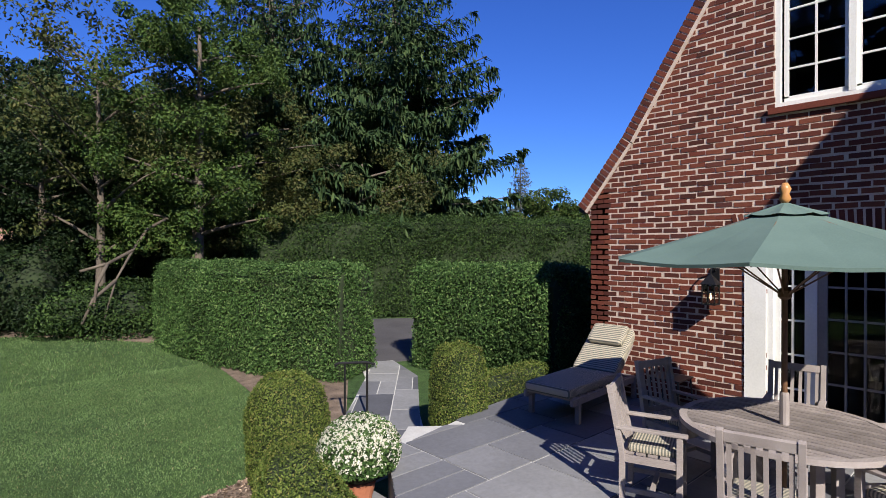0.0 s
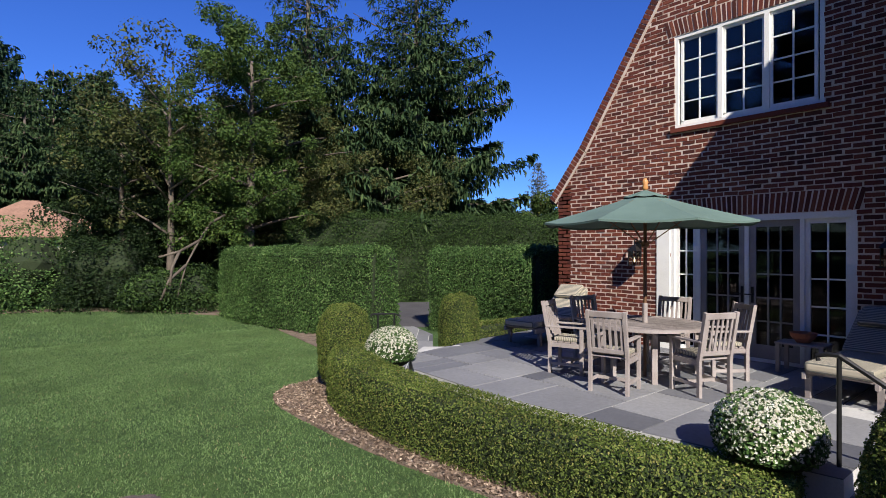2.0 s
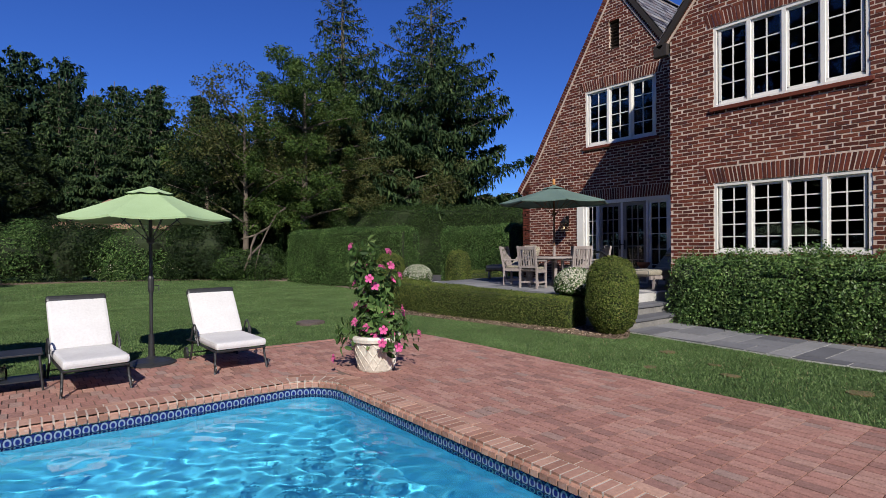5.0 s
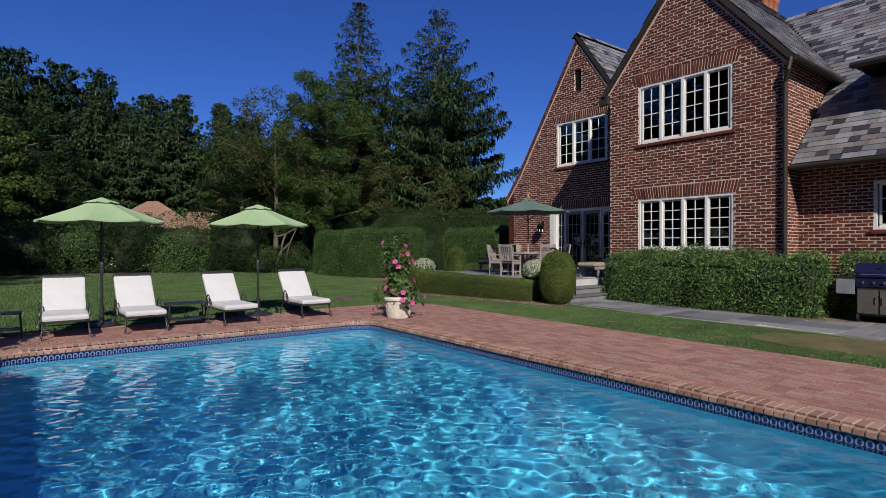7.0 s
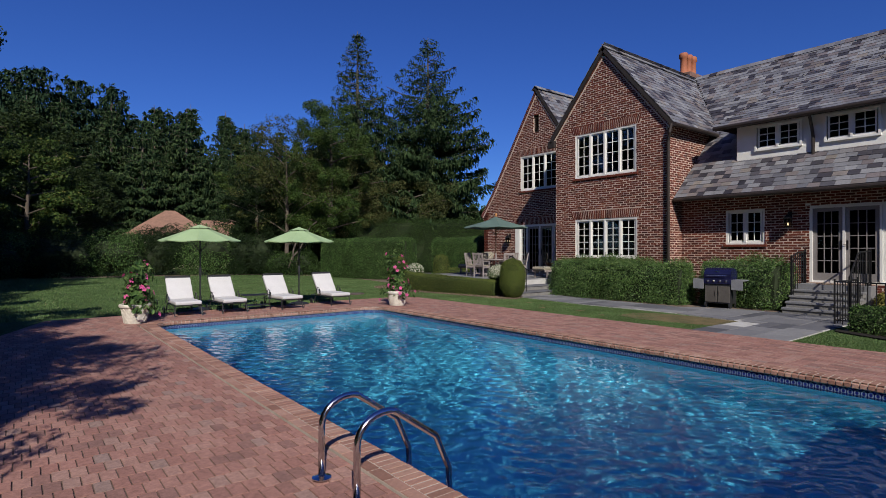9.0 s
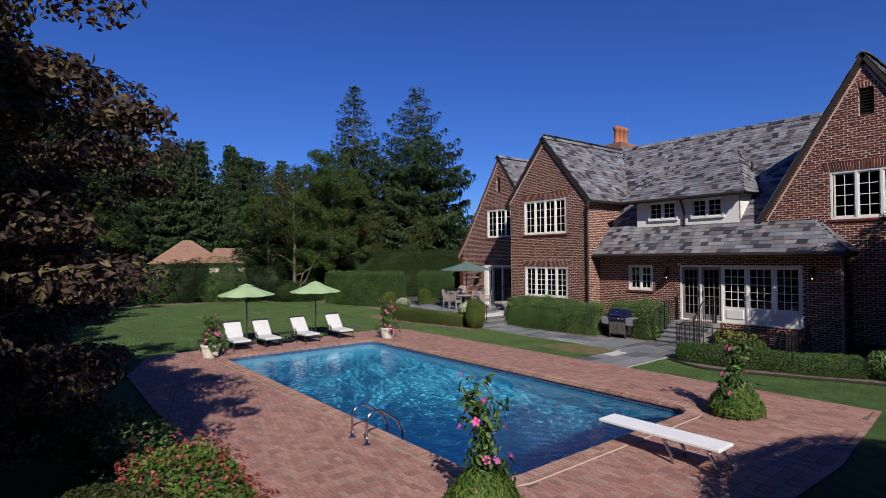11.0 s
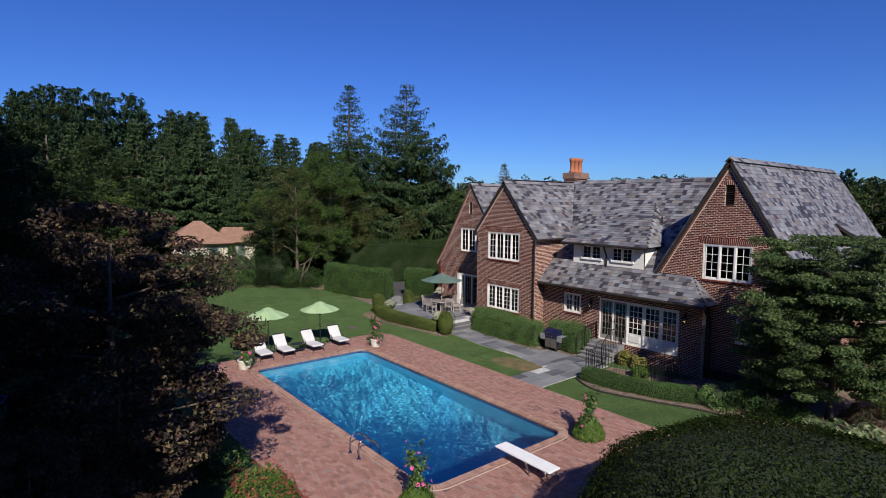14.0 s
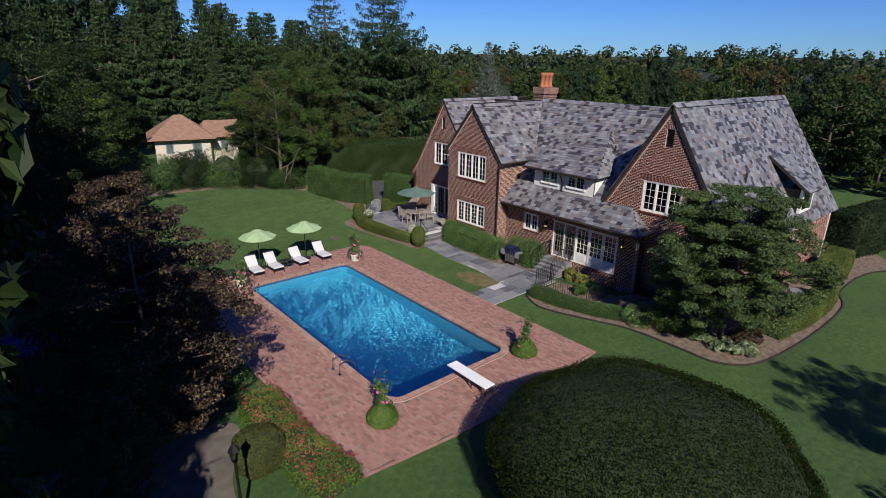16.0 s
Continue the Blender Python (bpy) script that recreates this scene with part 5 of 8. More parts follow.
for k, (x, y, s) in enumerate(((-13.7, 56.2, 0.92), (-4.5, 66.7, 1.04), (-0.4, 69.0, 1.06), (6.1, 72.5, 1.0), (-17.8, 51.6, 0.86), (9.5, 74.8, 1.02), (-10.8, 67.8, 1.05), (28.0, 62.0, 0.8), (50.0, 12.0, 0.42), (52.5, 9.5, 0.5), (47.5, 15.5, 0.4), (58.0, 4.0, 0.44), (61.0, 1.0, 0.46))):
    again(pine_a, x, y, s, 53 * k + 20)
for k, (x, y, s) in enumerate(((-1.6, 59.1, 0.9), (7.7, 62.0, 1.02), (11.8, 60.9, 0.98), (15.8, 59.7, 0.9), (13.5, 66.7, 1.06), (19.9, 63.2, 0.88), (24.5, 59.7, 0.84), (29.8, 55.1, 0.8), (27.4, 65.5, 0.9), (29.0, 44.0, 0.72), (34.0, 40.0, 0.66), (40.0, 50.0, 0.75), (9.5, 51.6, 0.62), (21.6, 51.6, 0.66), (18.7, 72.5, 1.02), (3.1, 79.4, 1.12), (-6.2, 76.0, 1.1), (10.6, 84.1, 1.15), (27.4, 77.1, 0.95), (-14.3, 72.5, 1.1), (46.0, 10.0, 0.4), (64.0, -3.0, 0.46), (70.0, -8.0, 0.48), (53.0, -6.0, 0.42))):
    again(spruce_a, x, y, s, 47 * k + 11)
for k, (x, y, s) in enumerate(((-9.5, 54.0, 0.84), (-6.5, 58.0, 0.9), (-1.5, 61.0, 0.92), (1.2, 56.5, 0.84), (6.5, 59.0, 0.95), (11.5, 57.5, 0.9), (15.0, 63.0, 0.95), (19.0, 60.0, 0.92), (23.5, 56.0, 0.86), (17.0, 70.0, 1.0), (28.0, 54.0, 0.8), (25.0, 68.0, 0.95))):
    again(spruce_a, x, y, s, 83 * k + 31)
for k, (x, y, s) in enumerate(((-12.5, 36.0, 0.95), (-15.5, 32.0, 1.0), (9.0, 33.0, 0.75), (14.0, 36.0, 0.8), (12.5, 30.5, 0.7), (-18.0, 38.0, 1.1), (-19.0, 27.0, 0.95), (-7.0, 35.5, 0.62), (-4.6, 45.0, 0.7))):
    again(wood, x, y, s, 61 * k + 7)
# the wood that goes on behind the house and the drive
rng = np.random.default_rng(71)
taken = []
while len(taken) < 150:
    far, az = rng.uniform(52, 135), radians(rng.uniform(-24, 62))
    x, y = -16 + far * math.cos(az), -26 + far * math.sin(az)
    if x < 36 or (y < -8 and x < 47) or abs(y - 8 + 0.05 * x) < 3 and x < 60 or any((x - p) ** 2 + (y - q) ** 2 < 20 for p, q in taken):
        continue
    if 0.5 < math.atan2(y - 1, x - 1) < 0.81:
        continue
    taken.append((x, y))
    kind = (oak, ash, autumn, spruce_a, ash, oak, autumn, oak, pine_a, ash)[len(taken) % 10]
    again(kind, x, y, rng.uniform(0.62, 0.86) * (0.62 if kind in (spruce_a, pine_a) else 1.0) * (1 + 0.002 * (far - 60)), int(rng.integers(360)), rng.uniform(0.9, 1.1))
for k in range(26):
    far, az = rng.uniform(56, 92), rng.uniform(0.5, 0.81)
    again((oak, ash)[k % 2], 1 + far * math.cos(az), 1 + far * math.sin(az), rng.uniform(0.34, 0.42) * far / 72, int(rng.integers(360)), 1.05)
for k in range(60):
    far, az = rng.uniform(95, 155), rng.uniform(0.46, 0.85)
    again((oak, autumn, ash)[k % 3], 1 + far * math.cos(az), 1 + far * math.sin(az), (2.2 + 0.052 * far) / 12.5, int(rng.integers(360)), 1.05)
# trees down the west side, their leaf colour darkened to stand for shade
side_tree = leaf_tree("broadleaf_tree", (-13.9, 15.6, 0), 13.6, 3.7, "tall dark tree on the shaded west side", SHADED_LEAF, seed=39, clumps=190, per=130, size=0.18, low=0.04, clump=0.16, group="west trees")
# the last two stand unseen to the south, added for the lawn's shadow
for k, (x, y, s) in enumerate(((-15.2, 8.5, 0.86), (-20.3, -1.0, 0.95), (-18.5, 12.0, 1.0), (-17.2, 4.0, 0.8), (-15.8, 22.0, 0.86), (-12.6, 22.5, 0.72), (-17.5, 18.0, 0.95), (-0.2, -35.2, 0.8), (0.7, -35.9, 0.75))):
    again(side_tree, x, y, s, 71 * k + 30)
# trees out of view, added to block the sun from path and dogwoods
shade_tree = leaf_tree("broadleaf_tree", (-21.4, -13.2, 0), 14.6, 3.6, "tall dark tree out of view that shades the garden path", SHADED_LEAF, seed=45, clumps=150, per=60, size=0.44, low=0.06, clump=0.18, group="west trees")
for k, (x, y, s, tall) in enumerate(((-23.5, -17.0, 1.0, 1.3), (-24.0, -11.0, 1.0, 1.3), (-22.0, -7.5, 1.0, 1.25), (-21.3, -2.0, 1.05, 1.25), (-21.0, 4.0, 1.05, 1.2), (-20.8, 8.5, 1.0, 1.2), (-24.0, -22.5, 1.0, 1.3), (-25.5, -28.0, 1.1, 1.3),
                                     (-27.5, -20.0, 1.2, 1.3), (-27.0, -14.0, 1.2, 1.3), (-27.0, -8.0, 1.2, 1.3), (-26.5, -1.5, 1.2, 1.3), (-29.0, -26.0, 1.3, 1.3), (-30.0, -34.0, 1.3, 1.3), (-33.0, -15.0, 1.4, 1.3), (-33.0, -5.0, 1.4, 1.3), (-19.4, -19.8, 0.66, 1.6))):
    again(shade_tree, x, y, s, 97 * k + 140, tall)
dogwood = leaf_tree("dogwood", (-14.4, -11.4, 0), 7.8, 2.85, "dogwood turning purple-brown in the shade", PURPLE_LEAF, seed=40, clumps=200, per=280, size=0.11, trunk=0.12, low=0.2, start=0.12, lift=0.25, squash=0.4, clump=0.2)
c = copy_thing(dogwood, pose(-13.7, -5.1, 0, 0, 0, 130))
c.scale = (0.84, 0.9, 0.96)
c = copy_thing(dogwood, pose(-16.1, -14.2, 0, 0, 0, 250))
c.scale = (0.38, 0.38, 0.5)
# shrubs added to fill the dark ground, in the shade-darkened leaf
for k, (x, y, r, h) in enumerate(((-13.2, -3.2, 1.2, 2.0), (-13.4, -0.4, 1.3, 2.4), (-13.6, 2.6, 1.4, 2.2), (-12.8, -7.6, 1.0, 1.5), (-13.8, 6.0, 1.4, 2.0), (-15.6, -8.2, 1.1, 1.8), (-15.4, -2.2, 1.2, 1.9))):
    shrub("garden_shrub", (x, y, 0.0), r, h, "dark shrub added to fill the shade under the west trees", SHADED_LEAF, 5000, 0.1, seed=110 + k, group="shaded shrubs")
# small tree at the south end and trees past the house
leaf_tree("small_maple", (6.3, -19.5, 0), 6.75, 3.05, "spreading green small-leaved tree by the house", MAPLE_LEAF, seed=42, clumps=520, per=300, size=0.1, trunk=0.11, low=0.2, start=0.15, lift=0.2, squash=0.34, clump=0.16)
# ---------------------------------------------------------------- doors, vents, gutters, steps
IRON = surface("black_iron", (0.012, 0.012, 0.013), (0.03, 0.03, 0.032), 0.5, 40, 4, 0.2, 0.001, metal=0.6)
LAMP_GLASS = surface("lamp_glass", (0.35, 0.33, 0.28), (0.55, 0.52, 0.45), 0.15, 20, 3, 0.05, 0.001)


def lamp_glow():
    m, n, l, sh = node_mat("lamp_bulb")
    sh.inputs["Emission Color"].default_value = (1.0, 0.72, 0.4, 1)
    sh.inputs["Emission Strength"].default_value = 3.0
    return m


BULB = lamp_glow()


def door_set(name, x, y0, z0, z1, widths, rows, label, panel=0.0, doors=(), door_paint=None):
    """A run of glazed leaves in one white frame, facing -x; y falls to the right."""
    total = sum(widths)
    ob = thing(name, (x, y0, z0), label, "french doors", kind="structure")
    h = z1 - z0
    bm = bmesh.new()
    bm_box(bm, (0.0, -total, h - 0.09), (0.14, 0, h))
    bm_box(bm, (0.0, -0.07, 0), (0.14, 0, h - 0.09))
    bm_box(bm, (0.0, -total, 0), (0.14, -total + 0.07, h - 0.09))
    bm_box(bm, (0.02, -total + 0.07, 0), (0.14, -0.07, 0.05))
    part("door_frame", bm, WHITE, ob)
    at = 0.0
    for k, w in enumerate(widths):
        a, b = at + (0.07 if k == 0 else 0.025), at + w - (0.07 if k == len(widths) - 1 else 0.025)
        if k:
            part("post", box((0.01, -at - 0.03, 0.05), (0.13, -at + 0.03, h - 0.09)), WHITE, ob)
        isdoor = k in doors
        st, low = (0.1, 0.26) if isdoor else (0.07, 0.1 + panel)
        bm = bmesh.new()
        for p, q, c, d in ((a, b, h - 0.09 - st, h - 0.09), (a, b, 0.05, low), (a, a + st, low, h - 0.09 - st), (b - st, b, low, h - 0.09 - st)):
            bm_box(bm, (0.04, -q, c), (0.09, -p, d))
        paint = door_paint if isdoor and door_paint else WHITE
        leaf = part("door" if isdoor else "fixed_light", bm, paint, ob)
        cols = 3 if (b - a) > 0.62 else 2
        gw, gh = (b - a - 2 * st) / cols, (h - 0.09 - st - low) / rows
        bm = bmesh.new()
        for i in range(1, cols):
            p = a + st + i * gw
            bm_box(bm, (0.045, -p - 0.011, low), (0.08, -p + 0.011, h - 0.09 - st))
        for j in range(1, rows):
            q = low + j * gh
            bm_box(bm, (0.047, -(b - st), q - 0.011), (0.078, -(a + st), q + 0.011))
        part("glazing_grid", bm, paint, leaf)
        part("pane", box((0.06, -(b - st), low), (0.065, -(a + st), h - 0.09 - st)), GLASS, leaf)
        if isdoor:
            yh = -(b - 0.05) if k == min(doors) else -(a + 0.05)
            bm = bmesh.new()
            bm_box(bm, (0.03, yh - 0.02, 0.9), (0.04, yh + 0.02, 1.15))
            bm_tube(bm, [(0.04, yh, 1.03), (-0.02, yh, 1.03), (-0.02, yh + 0.09, 1.03)], 0.01, 6)
            part("handle", bm, IRON, leaf, "dark lever handle")
        if panel and not isdoor:
            part("panel", box((0.016, -b + st + 0.05, 0.17), (0.045, -a - st - 0.05, low - 0.1), 0.012), WHITE, leaf)
        at += w
    return ob


door_set("door_1", XA, 3.08, 0.55, 2.82, (0.48, 0.76, 0.76, 0.66), 5, "grey-painted french doors with white sidelights, closed", doors=(1, 2), door_paint=DOOR_GREY)
door_set("door_2", XC, -8.88, 0.78, 2.92, (0.8, 0.8, 0.88, 0.88, 0.88), 5, "grey-painted french doors with three white fixed lights, closed", panel=0.5, doors=(0, 1), door_paint=DOOR_GREY)
part("casing", box((-0.02, 0.0, 0.0), (0.05, 0.24, 2.27)), WHITE, bpy.data.objects["door_1"], "wide white side casing")
part("casing", box((-0.02, -0.02, 2.14), (0.03, 0.1, 2.2)), WHITE, bpy.data.objects["door_2"])


def louvre(name, x, y0, y1, z0, z1, label):
    ob = thing(name, (x, y0, z0), label, "vent")
    w, h = y0 - y1, z1 - z0
    part("backing", box((0.12, -w, 0), (0.16, 0, h)), DARKWOOD, ob)
    n = 9
    for i in range(n):
        z = h * (i + 0.5) / n
        part("slat", box((-0.04, -w + 0.01, -0.006), (0.05, -0.01, 0.006), 0, Matrix.Translation((0.08, 0, z)) @ Matrix.Rotation(radians(35), 4, "Y")), GUTTER, ob)
    return ob


louvre("gable_vent", XA, 2.2, 1.88, 6.95, 7.75, "narrow dark louvred vent in the brick gable")
louvre("gable_vent", XD, -14.6, -15.0, 7.72, 8.6, "dark louvred vent in the south gable")

# gutters and pipes
downpipe = solid("downpipe", tube([(6.5, -5.35, 5.72), (6.45, -5.32, 5.45), (6.54, -5.22, 5.2), (6.54, -5.22, 3.6), (6.54, -5.22, 0.0)], 0.05, 10), GUTTER, "dark bronze downpipe on the brick corner", "downpipe")
solid("downpipe", tube([(7.8, -8.78, 5.55), (8.0, -8.78, 5.2), (8.1, -8.78, 4.95), (8.1, -8.78, 4.4)], 0.045, 8), GUTTER, "short dark pipe on the dormer", "downpipe")
solid("downpipe", tube([(7.1, -14.4, 3.3), (7.6, -14.3, 2.9), (8.0, -14.3, 2.6), (8.0, -14.3, 0.0)], 0.045, 8), GUTTER, "dark pipe below the low roof", "downpipe")


def gutter(points, label):
    bm = bmesh.new()
    for a, b in zip(points, points[1:]):
        bm_tube(bm, [a, b], 0.065, 10)
    return solid("gutter", bm, GUTTER, label, "gutter")


gutter([(6.9, -5.2, 3.3), (6.9, -14.6, 3.3)], "dark gutter along the low eave")
gutter([(6.5, -5.46, 5.7), (9.4, -5.46, 5.7)], "dark gutter along the return eave")
gutter([(7.73, -6.1, 5.58), (7.73, -11.2, 5.58)], "dark gutter along the dormer eave")
solid("corbel_bracket", box((6.5, -0.5, 5.68), (6.62, -0.18, 5.95), 0.02), DARKWOOD, "dark bracket at the foot of the gable", "bracket")


def stair(name, x0, x1, y0, y1, zs, along, label):
    """Stone treads on grey stone risers; along: 'x' rises towards +x, 'y' rises towards +y."""
    ob = thing(name, ((x0 + x1) / 2, (y0 + y1) / 2, 0), label, "steps", kind="structure")
    cx, cy = (x0 + x1) / 2, (y0 + y1) / 2
    n = len(zs)
    for i, z in enumerate(zs):
        if along == "x":
            a, b = x0 + (x1 - x0) * i / n, x1
            lo, hi = (a - cx, y0 - cy), (b - cx, y1 - cy)
            tread = ((a - cx - 0.03, y0 - cy - 0.02), (x0 + (x1 - x0) * (i + 1) / n - cx + 0.02, y1 - cy + 0.02))
        else:
            a, b = y0 + (y1 - y0) * i / n, y1
            lo, hi = (x0 - cx, a - cy), (x1 - cx, b - cy)
            tread = ((x0 - cx - 0.02, a - cy - 0.03), (x1 - cx + 0.02, y0 + (y1 - y0) * (i + 1) / n - cy + 0.02))
        part("riser", box((*lo, -0.02 if i == 0 else zs[i - 1]), (*hi, z - 0.055)), GREYSTONE, ob, "rough grey stone riser")
        part("tread", box((*tread[0], z - 0.055), (*tread[1], z), 0.008), BLUESTONE, ob, "bluestone tread")
    return ob


stair("patio_steps", 4.12, 6.02, -1.08, -0.44, [0.183, 0.367], "y", "grey stone steps up to the patio")
stair("terrace_steps", 5.95, 6.95, -10.3, -8.75, [0.15, 0.3, 0.45, 0.6], "x", "stone steps up to the french doors")
solid("landing", box((6.95, -10.4, 0), (7.5, -8.7, 0.74)), BLUESTONE, "stone landing at the french doors", "landing", kind="structure")

# patio, walk, path and drive: the joint bed first, stones follow at the end of the file
PATIO = [(4.1, -0.44), (6.6, -0.44), (6.62, -0.5), (8.27, -0.5), (8.27, 6.1), (6.3, 5.9), (5.45, 5.72), (5.1, 6.0), (4.35, 5.4), (3.85, 4.6), (3.75, 3.0), (3.9, 1.2)]
patio = solid("patio", flat(PATIO, (), 0.542, 0.56), STONEJOINT, "raised bluestone patio in random slabs", "patio", kind="structure")
WALK = [(4.0, -1.1), (5.65, -1.1), (5.3, -3.5), (5.2, -6.3), (5.9, -7.4), (5.93, -10.6), (4.1, -10.55), (1.03, -10.6), (1.03, -8.8), (3.3, -8.8), (3.7, -6.6), (3.65, -4.0)]
walkway = solid("walkway", flat(WALK, (), 0.004, 0.05), STONEJOINT, "bluestone walk between lawn and shrubs", "path", kind="structure")
PATH_N = [(4.35, 6.0), (5.6, 6.15), (6.6, 7.6), (8.2, 9.6), (8.75, 11.2), (8.0, 11.5), (7.3, 10.2), (5.9, 8.6), (4.7, 7.4)]
path_n = solid("garden_path", flat(PATH_N, (), 0.012, 0.06), STONEJOINT, "bluestone path between the hedges", "path", kind="structure")
drive = solid("driveway", flat([(7.9, 11.45), (8.8, 11.15), (13.0, 9.2), (26.0, 6.0), (26.0, 11.0), (17.5, 14.8), (13.5, 17.2), (10.6, 19.0), (8.6, 20.0), (7.6, 18.0), (7.4, 14.0)], (), 0.0, 0.04), ASPHALT,
              "dark asphalt drive behind the hedges", "driveway", kind="structure")
bed_line = smooth_line([(4.1, -1.12), (3.4, -1.5), (3.12, -1.15), (3.0, -0.3), (2.72, 1.9), (2.5, 3.3), (2.4, 4.6), (2.42, 6.1), (2.85, 6.85), (3.9, 7.3), (4.75, 8.6), (5.15, 10.9), (5.5, 14.0), (5.55, 16.9), (4.9, 18.2), (3.3, 20.7), (0.8, 22.6), (-3.0, 23.7), (-8.0, 24.0)], 5)
bed_n = solid("planting_bed", flat(bed_line + [(-8.0, 27.0), (6.0, 22.0), (7.3, 14.0), (7.4, 11.0), (5.85, 8.6), (4.68, 7.42), (4.33, 6.0), (3.8, 4.6), (3.7, 3.0), (3.85, 1.2), (4.08, -0.44)], (), 0.0, 0.03), MULCH,
              "bark mulch bed round the hedges", "bed", kind="structure")
bed_e_line = smooth_line([(3.2, -10.75), (2.6, -12.2), (3.2, -14.2), (4.0, -16.3), (4.1, -18.6), (4.2, -20.3), (5.75, -21.4), (10.2, -21.9), (14.6, -21.85), (17.0, -21.15), (21.3, -21.3), (24.0, -22.6)], 5)
bed_e = solid("planting_bed", flat(bed_e_line + [(27.0, -20.0), (20.5, -18.6), (8.0, -18.6), (8.0, -14.3), (6.9, -14.0), (5.9, -10.75)], (), 0.0, 0.03), MULCH,
              "mulched bed along the south end of the house", "bed", kind="structure")
edge_bm = bmesh.new()
bm_tube(edge_bm, [(x, y, 0.0) for x, y in bed_e_line], 0.055, 6)
solid("bed_edging", edge_bm, surface("cut_soil_edge", (0.012, 0.01, 0.008), (0.035, 0.028, 0.02), 0.95, 40, 3, 0.6, 0.01), "dark cut soil edge between bed and lawn", "edging", kind="structure")
bed_b = solid("planting_bed", flat([(5.7, -1.12), (6.55, -0.6), (6.55, -5.1), (7.45, -5.2), (7.45, -8.7), (5.95, -8.7), (5.95, -7.4), (5.25, -6.3), (5.35, -3.5)], (), 0.0, 0.03), MULCH,
              "dark bed below the windows", "bed", kind="structure")


def railing(name, points, height, label, gap=0.12, z=0.0):
    """Iron railing along plan points: rails, posts and balusters."""
    ob = thing(name, (*points[0], z), label, "railing")
    o = Vector((*points[0], 0))
    for a, b in zip(points, points[1:]):
        pa, pb = Vector((*a, 0)) - o, Vector((*b, 0)) - o
        for h in (0.1, height):
            part("rail", tube([pa + Vector((0, 0, h)), pb + Vector((0, 0, h))], 0.016, 6), IRON, ob)
        n = max(2, int((pb - pa).length / gap))
        for k in range(n):
            p = pa.lerp(pb, k / n)
            part("post" if k == 0 else "baluster", tube([p, p + Vector((0, 0, height + (0.06 if k == 0 else 0)))], 0.02 if k == 0 else 0.011, 5), IRON, ob)
    return ob


railing("iron_railing", [(5.85, -10.42), (4.45, -10.35), (4.3, -13.7), (7.42, -13.4)], 0.96, "black iron railing behind the low hedge", gap=0.15)


def stair_rail(y, tops, foot, label):
    """Iron stair railing along x: a bent handrail, a square post at each end and thin balusters; foot(x) is the height of what it stands on."""
    ob = thing("iron_railing", (tops[0][0], y, 0), label, "railing")
    x0 = tops[0][0]
    part("rail", tube([(x - x0, 0, z) for x, z in tops], 0.02, 8), IRON, ob)
    xs, zs = [x for x, z in tops], [z for x, z in tops]
    n = int((xs[-1] - xs[0]) / 0.13)
    for k in range(n + 1):
        x = xs[0] + (xs[-1] - xs[0]) * k / n
        z = float(np.interp(x, xs, zs))
        if k in (0, n):
            part("post", box((x - x0 - 0.02, -0.02, foot(x)), (x - x0 + 0.02, 0.02, z + 0.05)), IRON, ob)
        else:
            part("baluster", tube([(x - x0, 0, foot(x)), (x - x0, 0, z)], 0.009, 5), IRON, ob)
    return ob


def stair_foot(x):
    return 0.74 if x >= 6.96 else 0.0 if x < 5.94 else 0.15 * (1 + min(3, int((x - 5.94) / 0.25)))


stair_rail(-10.27, [(5.78, 0.98), (5.9, 1.12), (6.4, 1.56), (6.6, 1.62), (7.46, 1.64)], stair_foot, "black iron stair railing with a sloping handrail")
stair_rail(-8.79, [(6.46, 1.48), (6.9, 1.6), (7.46, 1.64)], stair_foot, "black iron stair railing beside the shrubs")
solid("doormat", box((7.0, -10.1, 0.74), (7.44, -9.15, 0.756), 0.005), MULCH, "dark coir mat on the stone landing", "doormat")


def handrail(place, rz, label, length=0.75, drop=0.35):
    ob = thing("handrail", place, label, "handrail", rz=rz)
    part("post", tube([(0, 0, 0), (0, 0, 0.86)], 0.018, 8), IRON, ob)
    part("post", tube([(length, 0, -drop + 0.0), (length, 0, 0.86 - drop)], 0.018, 8), IRON, ob)
    part("rail", tube([(-0.14, 0, 0.82), (-0.15, 0, 0.86), (-0.08, 0, 0.88), (0.0, 0, 0.88), (length, 0, 0.88 - drop), (length + 0.12, 0, 0.84 - drop)], 0.02, 8), IRON, ob)
    return ob


handrail((4.35, -0.35, 0.55), -90, "black iron handrail at the patio steps", 0.7, 0.45)
handrail((5.6, 8.25, 0.0), -33, "black iron handrail beside the garden path", 0.35, 0.0)


